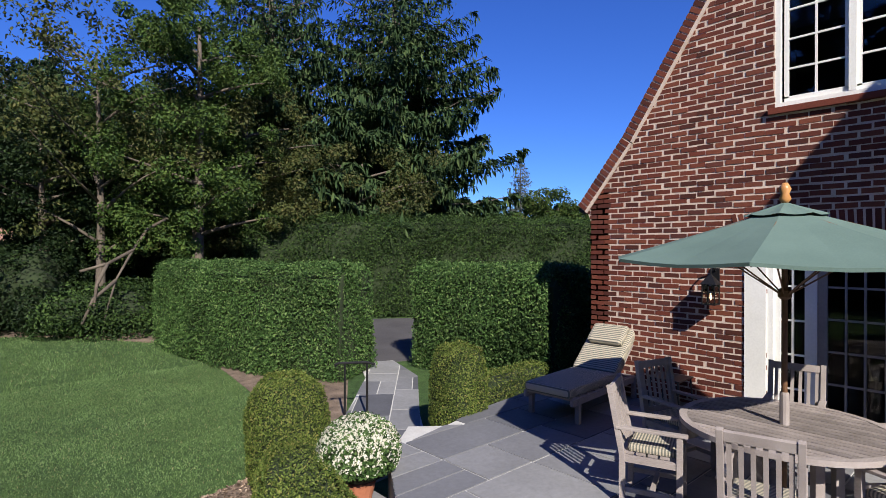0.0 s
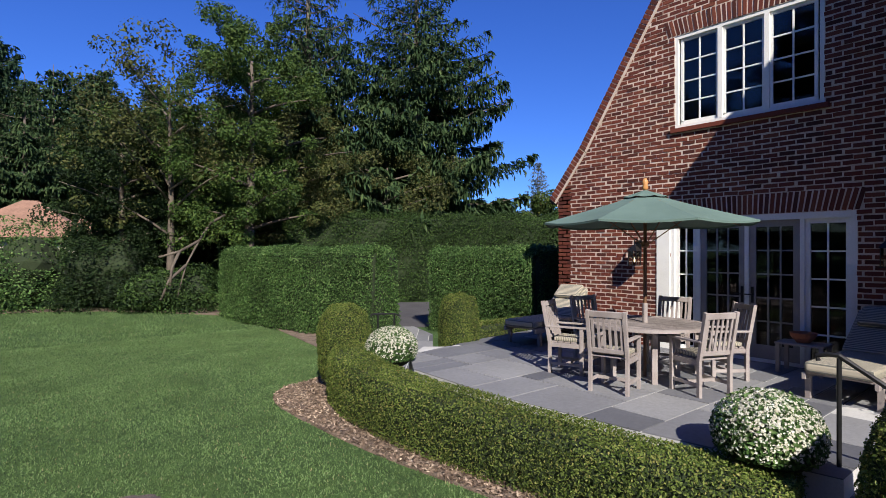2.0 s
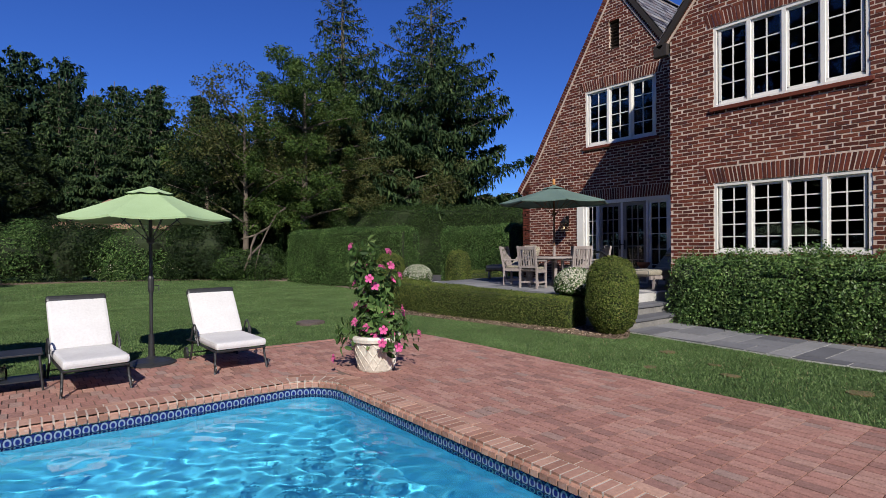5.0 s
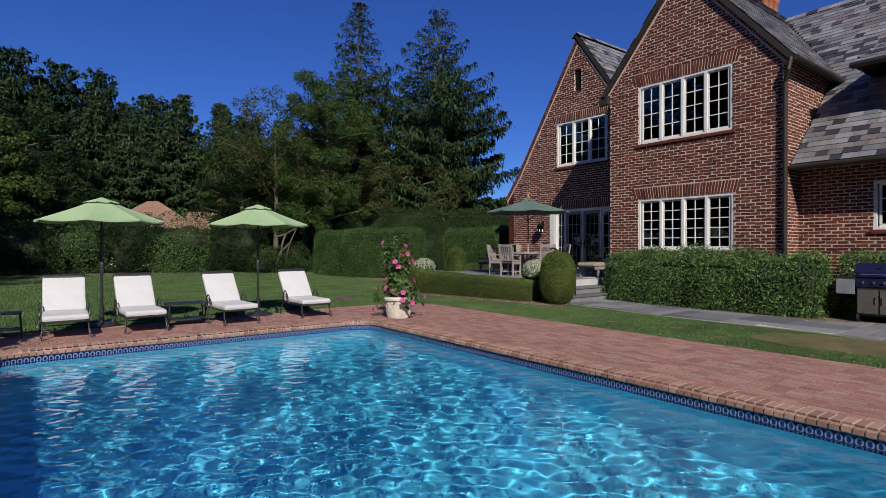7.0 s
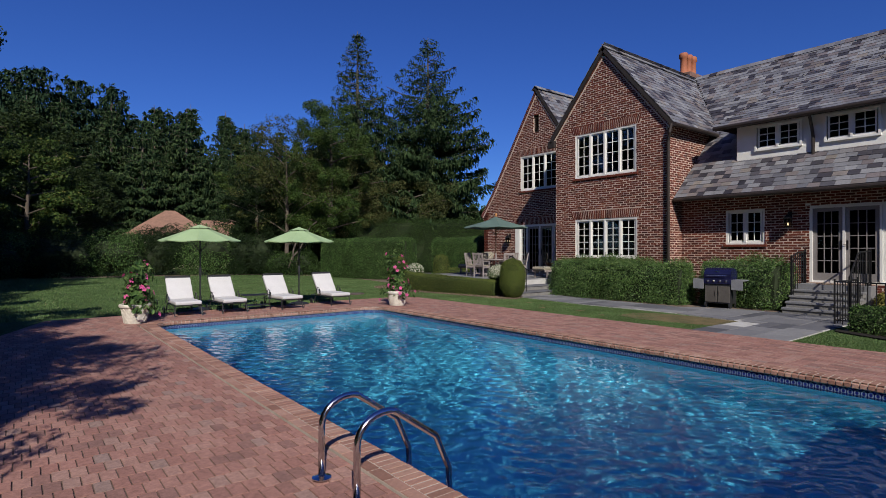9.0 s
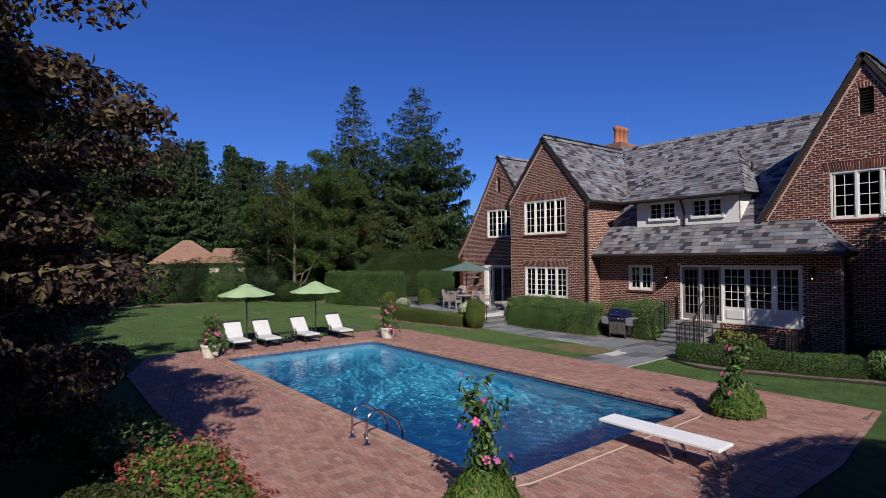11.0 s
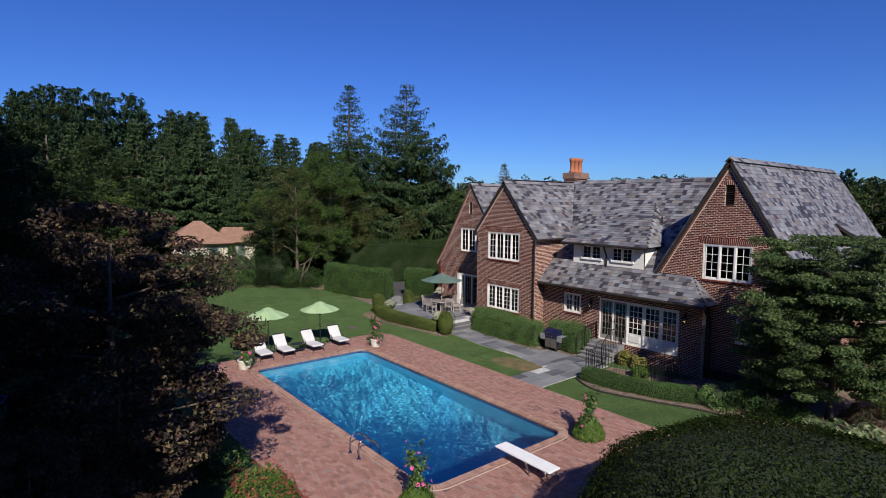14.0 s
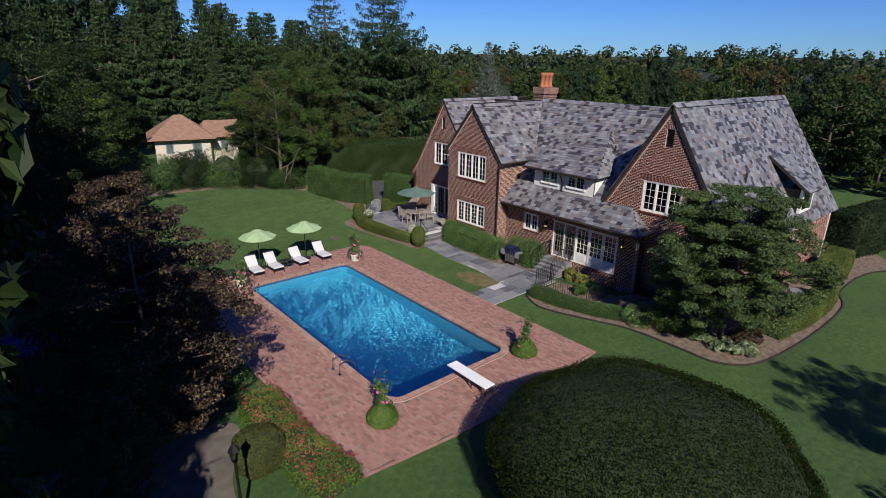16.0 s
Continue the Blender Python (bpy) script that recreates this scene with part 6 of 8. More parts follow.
def wall_lantern(place, label, rz=0, lit=True):
    """A carriage lantern on a bracket, projecting to -x."""
    ob = thing("wall_lantern", place, label, "lantern", "wall lanterns", rz=rz)
    part("backplate", box((-0.02, -0.05, -0.05), (0.0, 0.05, 0.25), 0.004), IRON, ob)
    part("bracket", tube([(-0.01, 0, 0.2), (-0.1, 0, 0.28), (-0.16, 0, 0.24), (-0.16, 0, 0.17)], 0.01, 6), IRON, ob)
    part("roof", lathe([(0.135, 0.05), (0.06, 0.13), (0.02, 0.17)], 4), IRON, ob).matrix_basis = pose(-0.16, 0, 0, 0, 0, 45)
    bm = bmesh.new()
    for sx in (-1, 1):
        for sy in (-1, 1):
            bm_box(bm, (-0.16 + sx * 0.075 - 0.006, sy * 0.075 - 0.006, -0.2), (-0.16 + sx * 0.075 + 0.006, sy * 0.075 + 0.006, 0.05))
    bm_box(bm, (-0.245, -0.085, -0.21), (-0.075, 0.085, -0.195))
    bm_box(bm, (-0.24, -0.08, -0.075), (-0.23, 0.08, -0.065))
    bm_box(bm, (-0.24, -0.005, -0.2), (-0.232, 0.005, 0.05))
    part("cage", bm, IRON, ob)
    part("glass", lathe([(0.1, -0.195), (0.1, 0.05)], 4, False), GLASS, ob, "clear lantern glass").matrix_basis = pose(-0.16, 0, 0, 0, 0, 45)
    part("bulb", lathe([(0.008, -0.15), (0.013, -0.11), (0.011, -0.08), (0.004, -0.06)], 8), BULB if lit else LAMP_GLASS, ob, "small bulb" + (", lit" if lit else "")).location = (-0.16, 0, 0)
    return ob


wall_lantern((XA - 0.012, 3.66, 2.2), "black iron wall lantern on sunlit brick")
wall_lantern((XA - 0.012, 0.05, 2.25), "black iron wall lantern in the shaded corner")
wall_lantern((XC - 0.012, -8.4, 2.52), "black iron wall lantern beside the doors")
wall_lantern((XC - 0.012, -13.45, 2.6), "black iron wall lantern at the end of the terrace")
for x, y, z in ((10.6, -10.4, 6.75), (12.0, -17.1, 6.1)):
    solid("vent_pipe", tube([(x, y, z - 0.3), (x, y, z + 0.35)], 0.05, 8), GUTTER, "small dark vent pipe on the slates", "vent pipe")

# cheek dormer on the south slope
sd = thing("dormer", (0, 0, 0), "small dormer on the south slope", "dormer", kind="structure")
part("dormer_front", box((16.3, -18.55, 3.9), (18.1, -18.4, 5.2)), WHITE, sd, "white dormer front")
part("dormer_cheek", box((16.3, -18.4, 3.9), (16.42, -16.6, 5.2)), DARKWOOD, sd)
part("dormer_cheek", box((17.98, -18.4, 3.9), (18.1, -16.6, 5.2)), DARKWOOD, sd)
roof_plane("dormer_slope", [(16.0, -18.9, 5.15), (18.4, -18.9, 5.15), (18.4, -16.6, 6.85), (16.0, -16.6, 6.85)], None, 25, parent=sd)
part("dormer_window", box((16.55, -18.58, 4.1), (17.85, -18.555, 5.0)), GLASS, sd)
# ---------------------------------------------------------------- patio furniture
TEAK = surface("weathered_teak", (0.2, 0.165, 0.153), (0.38, 0.335, 0.315), 0.75, 30, 3, 0.4, 0.002, stretch=(1, 6, 6))
GREEN_CLOTH = surface("dark_green_canvas", (0.08, 0.13, 0.112), (0.115, 0.18, 0.155), 0.85, 90, 2, 0.25, 0.002)
LIME_CLOTH = surface("pale_green_canvas", (0.27, 0.39, 0.20), (0.36, 0.49, 0.27), 0.85, 90, 2, 0.25, 0.002)
WHITE_CLOTH = surface("white_cushion", (0.5, 0.49, 0.5), (0.62, 0.61, 0.62), 0.9, 40, 3, 0.3, 0.003)
CHARCOAL = surface("charcoal_metal", (0.03, 0.031, 0.034), (0.06, 0.062, 0.066), 0.45, 30, 3, 0.1, 0.001, metal=0.5)
STEEL = surface("stainless_steel", (0.5, 0.5, 0.52), (0.66, 0.66, 0.68), 0.16, 30, 3, 0.03, 0.001, metal=1.0)
WHITE_BOARD = surface("white_board", (0.74, 0.74, 0.74), (0.86, 0.86, 0.86), 0.5, 90, 3, 0.3, 0.001)
POT_WHITE = surface("pale_stone_pot", (0.46, 0.42, 0.36), (0.72, 0.68, 0.6), 0.85, 25, 4, 0.5, 0.004)
TERRACOTTA = surface("terracotta", (0.3, 0.1, 0.05), (0.45, 0.17, 0.09), 0.85, 25, 4, 0.3, 0.003)
PETAL_WHITE = leafy("white_petal", [(0.0, (0.55, 0.52, 0.40)), (0.5, (0.72, 0.70, 0.6)), (1.0, (0.8, 0.78, 0.7))], through_light=0.3)
PETAL_PINK = leafy("pink_petal", [(0.0, (0.6, 0.05, 0.24)), (0.5, (0.75, 0.14, 0.37)), (1.0, (0.84, 0.36, 0.52))], through_light=0.3)
STEM = surface("green_stem", (0.04, 0.06, 0.02), (0.09, 0.1, 0.04), 0.8, 30, 3, 0.2, 0.002)
SOIL = surface("potting_soil", (0.03, 0.02, 0.014), (0.08, 0.055, 0.04), 0.95, 60, 5, 0.8, 0.01)


FINIAL = surface("varnished_wood", (0.38, 0.17, 0.05), (0.55, 0.27, 0.1), 0.4, 20, 3, 0.1, 0.001)
POLEWOOD = surface("pole_wood", (0.09, 0.045, 0.02), (0.18, 0.09, 0.045), 0.5, 20, 3, 0.1, 0.001)


def stripes(name, pale, dark, scale, axis="X"):
    m, n, l, sh = node_mat(name)
    co = n.new("ShaderNodeTexCoord").outputs["Object"]
    w = n.new("ShaderNodeTexWave")
    w.bands_direction = axis
    w.inputs["Scale"].default_value = scale
    l.new(co, w.inputs["Vector"])
    col = ramp(n, l, w.outputs["Fac"], [(0.45, dark), (0.55, pale)])
    l.new(col, sh.inputs["Base Color"])
    sh.inputs["Roughness"].default_value = 0.9
    bump(n, l, sh, tex_noise(n, l, 120), 0.3, 0.002)
    return m


STRIPED = stripes("striped_canvas", (0.42, 0.37, 0.28), (0.13, 0.13, 0.11), 12.0)


def armchair(place, rz):
    """A slatted teak armchair with a tied seat pad; faces +x."""
    ob = thing("dining_armchair", place, "weathered grey teak armchair with a striped seat pad", "chair", "chairs round the table", rz)
    for y in (-0.26, 0.26):
        part("leg", box((0.2, y - 0.025, 0), (0.25, y + 0.025, 0.64), 0.004), TEAK, ob)
        bm = bmesh.new()
        bm_box(bm, (-0.27, y - 0.025, 0), (-0.22, y + 0.025, 0.44), None, 0.004)
        bm_box(bm, (-0.025, -0.025, 0.0), (0.025, 0.025, 0.58), Matrix.Translation((-0.245, y, 0.43)) @ Matrix.Rotation(radians(-11), 4, "Y"), 0.004)
        part("leg", bm, TEAK, ob)
        part("armrest", box((-0.3, y - 0.035, 0.64), (0.29, y + 0.035, 0.665), 0.006), TEAK, ob)
        part("side_rail", box((-0.22, y - 0.012, 0.12), (0.2, y + 0.012, 0.16)), TEAK, ob)
        part("side_rail", box((-0.22, y - 0.014, 0.37), (0.2, y + 0.014, 0.43)), TEAK, ob)
    part("stretcher", box((-0.02, -0.25, 0.12), (0.02, 0.25, 0.155)), TEAK, ob)
    part("front_rail", box((0.21, -0.235, 0.36), (0.24, 0.235, 0.43)), TEAK, ob)
    for k in range(5):
        part("seat_slat", box((-0.23 + k * 0.098, -0.235, 0.43), (-0.15 + k * 0.098, 0.235, 0.448)), TEAK, ob)
    lean = Matrix.Translation((-0.245, 0, 0.43)) @ Matrix.Rotation(radians(-11), 4, "Y")
    part("top_rail", box((-0.018, -0.235, 0.5), (0.018, 0.235, 0.57), 0.004, lean), TEAK, ob)
    part("back_rail", box((-0.014, -0.235, 0.06), (0.014, 0.235, 0.11), 0, lean), TEAK, ob)
    for k in range(6):
        y = -0.2 + k * 0.08
        part("back_slat", box((-0.007, y - 0.017, 0.11), (0.007, y + 0.017, 0.5), 0, lean), TEAK, ob)
    part("seat_pad", box((-0.2, -0.22, 0.45), (0.21, 0.22, 0.505), 0.02), STRIPED, ob, "striped tan seat pad")
    return ob


TX, TY, PZ = 6.0, 2.25, 0.55
first_chair = None
for k, a in enumerate((188, 256, 318, 12, 70, 122)):
    r = (0.93, 0.86, 1.0, 1.05, 1.08, 0.98)[k]
    p = (TX + r * math.cos(radians(a)), TY + r * math.sin(radians(a)), PZ)
    turn = a + 180 + (6, -8, 4, -3, 5, -12)[k]
    if first_chair is None:
        first_chair = armchair(p, turn)
        first_chair.scale = (0.95, 0.86, 1.0)
    else:
        copy_thing(first_chair, pose(*p, 0, 0, turn)).scale = (0.95, 0.86, 1.0)


TEAK_PLANK = surface("weathered_teak_plank", (0.15, 0.125, 0.115), (0.33, 0.285, 0.265), 0.85, 40, 4, 0.5, 0.002, per="object", spread=0.32, stretch=(6, 0.6, 1))


def round_table(place):
    ob = thing("round_table", place, "round weathered teak table with radial planks", "table")
    R = 0.78
    n = 20
    for k in range(n):
        bm = bmesh.new()
        x0, x1 = -R + 2 * R * k / n + 0.008, -R + 2 * R * (k + 1) / n - 0.008
        def half(x):
            return math.sqrt(max((R - 0.05) ** 2 - x * x, 0.0004)) if abs(x) < R - 0.05 else 0.02
        vs = [(x0, -half(x0)), (x1, -half(x1)), (x1, half(x1)), (x0, half(x0))]
        lo, hi = [bm.verts.new((x, y, 0.715)) for x, y in vs], [bm.verts.new((x, y, 0.738)) for x, y in vs]
        bm.faces.new(hi), bm.faces.new(lo[::-1])
        for i in range(4):
            bm.faces.new((lo[i], lo[(i + 1) % 4], hi[(i + 1) % 4], hi[i]))
        part("plank", bm, TEAK_PLANK, ob)
    part("rim", lathe([(R - 0.06, 0.7), (R, 0.7), (R, 0.742), (R - 0.06, 0.742), (R - 0.06, 0.7)], 48, False), TEAK, ob)
    for a in range(45, 360, 90):
        c, s = math.cos(radians(a)), math.sin(radians(a))
        part("leg", box((-0.035, -0.035, 0), (0.035, 0.035, 0.7), 0.006, Matrix.Translation((0.42 * c, 0.42 * s, 0)) @ Matrix.Rotation(radians(a), 4, "Z")), TEAK, ob)
    for a in (45, 135):
        part("cross_bar", box((-0.4, -0.03, 0.58 + a / 2000), (0.4, 0.03, 0.64 + a / 2000), 0, Matrix.Rotation(radians(a), 4, "Z")), TEAK, ob)
    return ob


round_table((TX, TY, PZ))


def parasol(name, place, radius, rim, top, cloth, pole_mat, label, rz=0.0, ribs=8, base=True, finial=False, group=""):
    """A market parasol: pole, ribbed canopy with a vent, ribs, and a base."""
    ob = thing(name, place, label, "parasol", group, rz)
    part("pole", tube([(0, 0, 0.0 if not base else 0.05), (0, 0, top - 0.02)], 0.022, 10), pole_mat, ob)
    def shell(r0, r1, z0, z1, sag, steps=5, lip=0.0):
        bm = bmesh.new()
        rings = []
        for s in range(steps + 1):
            t = s / steps
            ring = []
            for k in range(ribs * 4):
                a = 2 * math.pi * k / (ribs * 4)
                f = (k % 4) / 4.0
                edge = math.cos(math.pi / ribs) / math.cos((f - 0.5) * 2 * math.pi / ribs) if f else 1.0
                dip = sag * math.sin(math.pi * f) * t
                r = (r0 + (r1 - r0) * t) * edge
                ring.append(bm.verts.new((r * math.cos(a), r * math.sin(a), z0 + (z1 - z0) * (t ** 0.92) - dip)))
            rings.append(ring)
        if lip:
            rings.append([bm.verts.new((v.co.x * 0.998, v.co.y * 0.998, v.co.z - lip)) for v in rings[-1]])
        m = ribs * 4
        for p, q in zip(rings, rings[1:]):
            for k in range(m):
                bm.faces.new((p[k], p[(k + 1) % m], q[(k + 1) % m], q[k]))
        return bm
    canopy = part("canopy", shell(0.22, radius, top - 0.13, rim + 0.04, 0.03, lip=0.025), cloth, ob, "taut eight-panel canopy", smooth=False)
    part("vent", shell(0.02, 0.3, top - 0.03, top - 0.125, 0.015), cloth, canopy)
    for k in range(ribs):
        a = 2 * math.pi * k / ribs
        c, s = math.cos(a), math.sin(a)
        rib = part("rib", tube([(0.03 * c, 0.03 * s, top - 0.08), (radius * 0.97 * c, radius * 0.97 * s, rim + 0.015)], 0.009, 5), pole_mat, ob)
        part("strut", tube([(0.03 * c, 0.03 * s, rim - 0.25), (radius * 0.5 * c, radius * 0.5 * s, (rim + top) / 2 - 0.06)], 0.007, 5), pole_mat, rib)
    part("hub", lathe([(0.03, rim - 0.29), (0.05, rim - 0.27), (0.05, rim - 0.22), (0.03, rim - 0.2)], 12), pole_mat, ob)
    if finial:
        part("finial", lathe([(0.02, top - 0.04), (0.045, top), (0.03, top + 0.04), (0.045, top + 0.08), (0.02, top + 0.13)], 12), FINIAL, ob, "turned wooden finial", smooth=True)
    if base:
        part("base", lathe([(0.3, 0), (0.3, 0.03), (0.24, 0.06), (0.08, 0.09), (0.04, 0.12), (0.035, 0.4)], 24), CHARCOAL, ob, "dark cast base", smooth=False)
        crank = part("crank_box", lathe([(0.025, 0.95), (0.04, 1.0), (0.04, 1.15), (0.025, 1.2)], 10), CHARCOAL, ob)
        part("crank_handle", tube([(0.03, 0, 1.05), (0.1, 0, 1.05), (0.1, 0, 0.98)], 0.008, 5), CHARCOAL, crank)
    return ob




parasol("patio_parasol", (TX, TY, PZ), 1.38, 2.04, 2.56, GREEN_CLOTH, POLEWOOD, "dark green canvas parasol through the round table", 8, base=False, finial=True)
part("umbrella_sleeve", lathe([(0.035, 0.72), (0.035, 0.98), (0.03, 1.0)], 10), TEAK, bpy.data.objects["round_table"], "grey wooden pole sleeve")
parasol("pool_parasol", (-3.22, 1.3, 0.0), 1.05, 1.9, 2.4, LIME_CLOTH, CHARCOAL, "pale green parasol on a dark stand by the pool", 12, group="pool parasols")
parasol("pool_parasol", (-6.05, 1.38, 0.0), 1.05, 1.9, 2.4, LIME_CLOTH, CHARCOAL, "pale green parasol between two white loungers", 28, group="pool parasols")


def pool_lounger(place, rz, back):
    """A dark metal sun lounger with scrolled arms, wheels and a thick white cushion; the foot points to -y."""
    ob = thing("sun_lounger", place, "white cushioned sun lounger with a dark scrolled frame", "lounger", "loungers by the pool", rz)
    for x in (-0.3, 0.3):
        part("side_rail", tube([(x, 0.0, 0.28), (x, 0.95, 0.28), (x, 1.35, 0.26)], 0.014, 6), CHARCOAL, ob)
        part("leg", tube([(x, 0.05, 0.28), (x * 1.02, 0.03, 0.15), (x * 1.07, -0.01, 0.0)], 0.014, 6), CHARCOAL, ob)
        part("leg", tube([(x, 1.05, 0.28), (x * 1.04, 1.1, 0.12), (x * 1.06, 1.14, 0.0)], 0.014, 6), CHARCOAL, ob)
        arm = arc(14, lambda t: (x * 1.15, 0.62 + 0.42 * t, 0.28 + 0.24 * math.sin(math.pi * min(t * 1.2, 1.0)) + 0.04 * t))
        part("scroll_arm", tube(arm, 0.011, 6), CHARCOAL, ob)
        part("scroll", tube(arc(14, lambda t: (x * 1.15, 0.7 + 0.065 * (1 - 0.5 * t) * math.cos(9 * t), 0.41 + 0.065 * (1 - 0.5 * t) * math.sin(9 * t))), 0.008, 5), CHARCOAL, ob)
        part("foot_scroll", tube(arc(12, lambda t: (x * 1.07, -0.03 - 0.05 * (1 - 0.4 * t) * math.sin(6 * t), 0.05 + 0.05 * (1 - 0.4 * t) * (1 - math.cos(6 * t)))), 0.007, 5), CHARCOAL, ob)
        wheel = part("wheel", lathe([(0.03, -0.012), (0.085, -0.014), (0.085, 0.014), (0.03, 0.012)], 16), CHARCOAL, ob)
        wheel.matrix_basis = pose(x * 1.12, 1.28, 0.085, 0, 90, 0)
    part("cross_bar", tube([(-0.3, 0.0, 0.28), (0.3, 0.0, 0.28)], 0.014, 6), CHARCOAL, ob)
    part("cross_bar", tube([(-0.3, 0.95, 0.28), (0.3, 0.95, 0.28)], 0.014, 6), CHARCOAL, ob)
    part("axle", tube([(-0.34, 1.28, 0.085), (0.34, 1.28, 0.085)], 0.01, 6), CHARCOAL, ob)
    part("seat_cushion", box((-0.31, -0.03, 0.3), (0.31, 0.96, 0.39), 0.035), WHITE_CLOTH, ob, "white seat cushion")
    m = Matrix.Translation((0, 0.93, 0.33)) @ Matrix.Rotation(radians(back), 4, "X")
    bk = part("back_frame", tube([m @ Vector(p) for p in ((-0.29, 0, 0), (-0.29, 0.68, 0), (0.29, 0.68, 0), (0.29, 0, 0))], 0.013, 6), CHARCOAL, ob)
    part("back_cushion", box((-0.31, 0.0, 0.015), (0.31, 0.74, 0.105), 0.035, m), WHITE_CLOTH, ob, "white back cushion")
    # charcoal shell stands for the parasol's shadow on the cushion's head
    part("head_shade", box((-0.316, 0.66, 0.008), (0.316, 0.748, 0.112), 0.03, m), CHARCOAL, ob, "dark band over the head of the cushion, standing for parasol shade")
    part("prop", tube([m @ Vector((0, 0.5, 0)), (0, 1.3, 0.27)], 0.01, 5), CHARCOAL, ob)
    return ob


l0 = pool_lounger((-2.42, 0.1, 0.0), 1, 52)
for x, y, a in ((-3.95, 0.02, 4), (-5.52, 0.02, 2), (-6.64, 0.08, -1)):
    copy_thing(l0, pose(x, y, 0, 0, 0, a))


def side_table(place, label, w=0.5, d=0.5, h=0.45):
    ob = thing("side_table", place, label, "table")
    part("table_top", box((-w / 2, -d / 2, h - 0.02), (w / 2, d / 2, h), 0.004), CHARCOAL, ob, "dark mesh top")
    for x in (-1, 1):
        for y in (-1, 1):
            part("leg", tube([(x * (w / 2 - 0.03), y * (d / 2 - 0.03), h - 0.02), (x * w / 2, y * d / 2, 0)], 0.012, 6), CHARCOAL, ob)
    part("shelf", box((-w / 2 + 0.03, -d / 2 + 0.03, 0.12), (w / 2 - 0.03, d / 2 - 0.03, 0.13)), CHARCOAL, ob)
    return ob


side_table((-4.75, 0.75, 0), "low dark metal table between the loungers", 0.7, 0.45, 0.42)
side_table((-7.55, 0.95, 0), "low dark metal table at the end of the row", 0.7, 0.45, 0.4)
bottle = thing("lantern_jar", (-4.75, 0.75, 0.13), "small clear glass jar under the metal table", "jar")
part("jar", lathe([(0.04, 0), (0.045, 0.02), (0.045, 0.12), (0.03, 0.14), (0.03, 0.17)], 12), GLASS, bottle)


def teak_chaise(place, rz, label, back=40):
    """A teak chaise with a thick striped cushion; the foot points to -x."""
    ob = thing("teak_chaise", place, label, "lounger", "", rz)
    for y in (-0.34, 0.34):
        part("side_rail", box((-0.95, y - 0.02, 0.24), (0.9, y + 0.02, 0.32), 0.004), TEAK, ob)
        for x in (-0.8, 0.75):
            part("leg", box((x - 0.03, y - 0.03, 0), (x + 0.03, y + 0.03, 0.3), 0.004), TEAK, ob)
    for k in range(9):
        part("slat", box((-0.92 + k * 0.2, -0.32, 0.3), (-0.8 + k * 0.2, 0.32, 0.325)), TEAK, ob)
    part("seat_cushion", box((-0.98, -0.33, 0.33), (0.3, 0.33, 0.45), 0.04), STRIPED, ob, "striped seat cushion")
    m = Matrix.Translation((0.28, 0, 0.36)) @ Matrix.Rotation(radians(-back), 4, "Y")
    part("back_cushion", box((0, -0.33, 0.0), (0.82, 0.33, 0.13), 0.04, m), STRIPED, ob, "striped back cushion")
    part("back_frame", box((0, -0.31, -0.04), (0.8, 0.31, -0.005), 0.004, m), TEAK, ob)
    part("pillow", box((0.45, -0.27, 0.12), (0.8, 0.27, 0.22), 0.05, m), STRIPED, ob, "plump head pillow")
    return ob


teak_chaise((7.45, 5.05, PZ), 4, "teak chaise with a striped cushion against the brick")
teak_chaise((7.28, 0.1, PZ), -3, "teak chaise with a striped cushion beside the doors", 35)
side_table((7.95, 4.1, PZ), "small dark round-legged table beside the chaise", 0.42, 0.42, 0.48)
wt = thing("plant_stand", (7.9, 0.95, PZ), "low wooden stand with a clay bowl beside the doors", "table")
part("table_top", box((-0.2, -0.3, 0.4), (0.2, 0.3, 0.43), 0.005), TEAK, wt)
for x in (-0.17, 0.17):
    for y in (-0.26, 0.26):
        part("leg", box((x - 0.025, y - 0.025, 0), (x + 0.025, y + 0.025, 0.4)), TEAK, wt)
bowl = thing("clay_bowl", (7.9, 0.95, PZ + 0.43), "shallow clay bowl on the stand", "bowl")
part("bowl", lathe([(0.08, 0), (0.15, 0.08), (0.17, 0.14), (0.15, 0.14), (0.12, 0.06)], 16), TERRACOTTA, bowl)


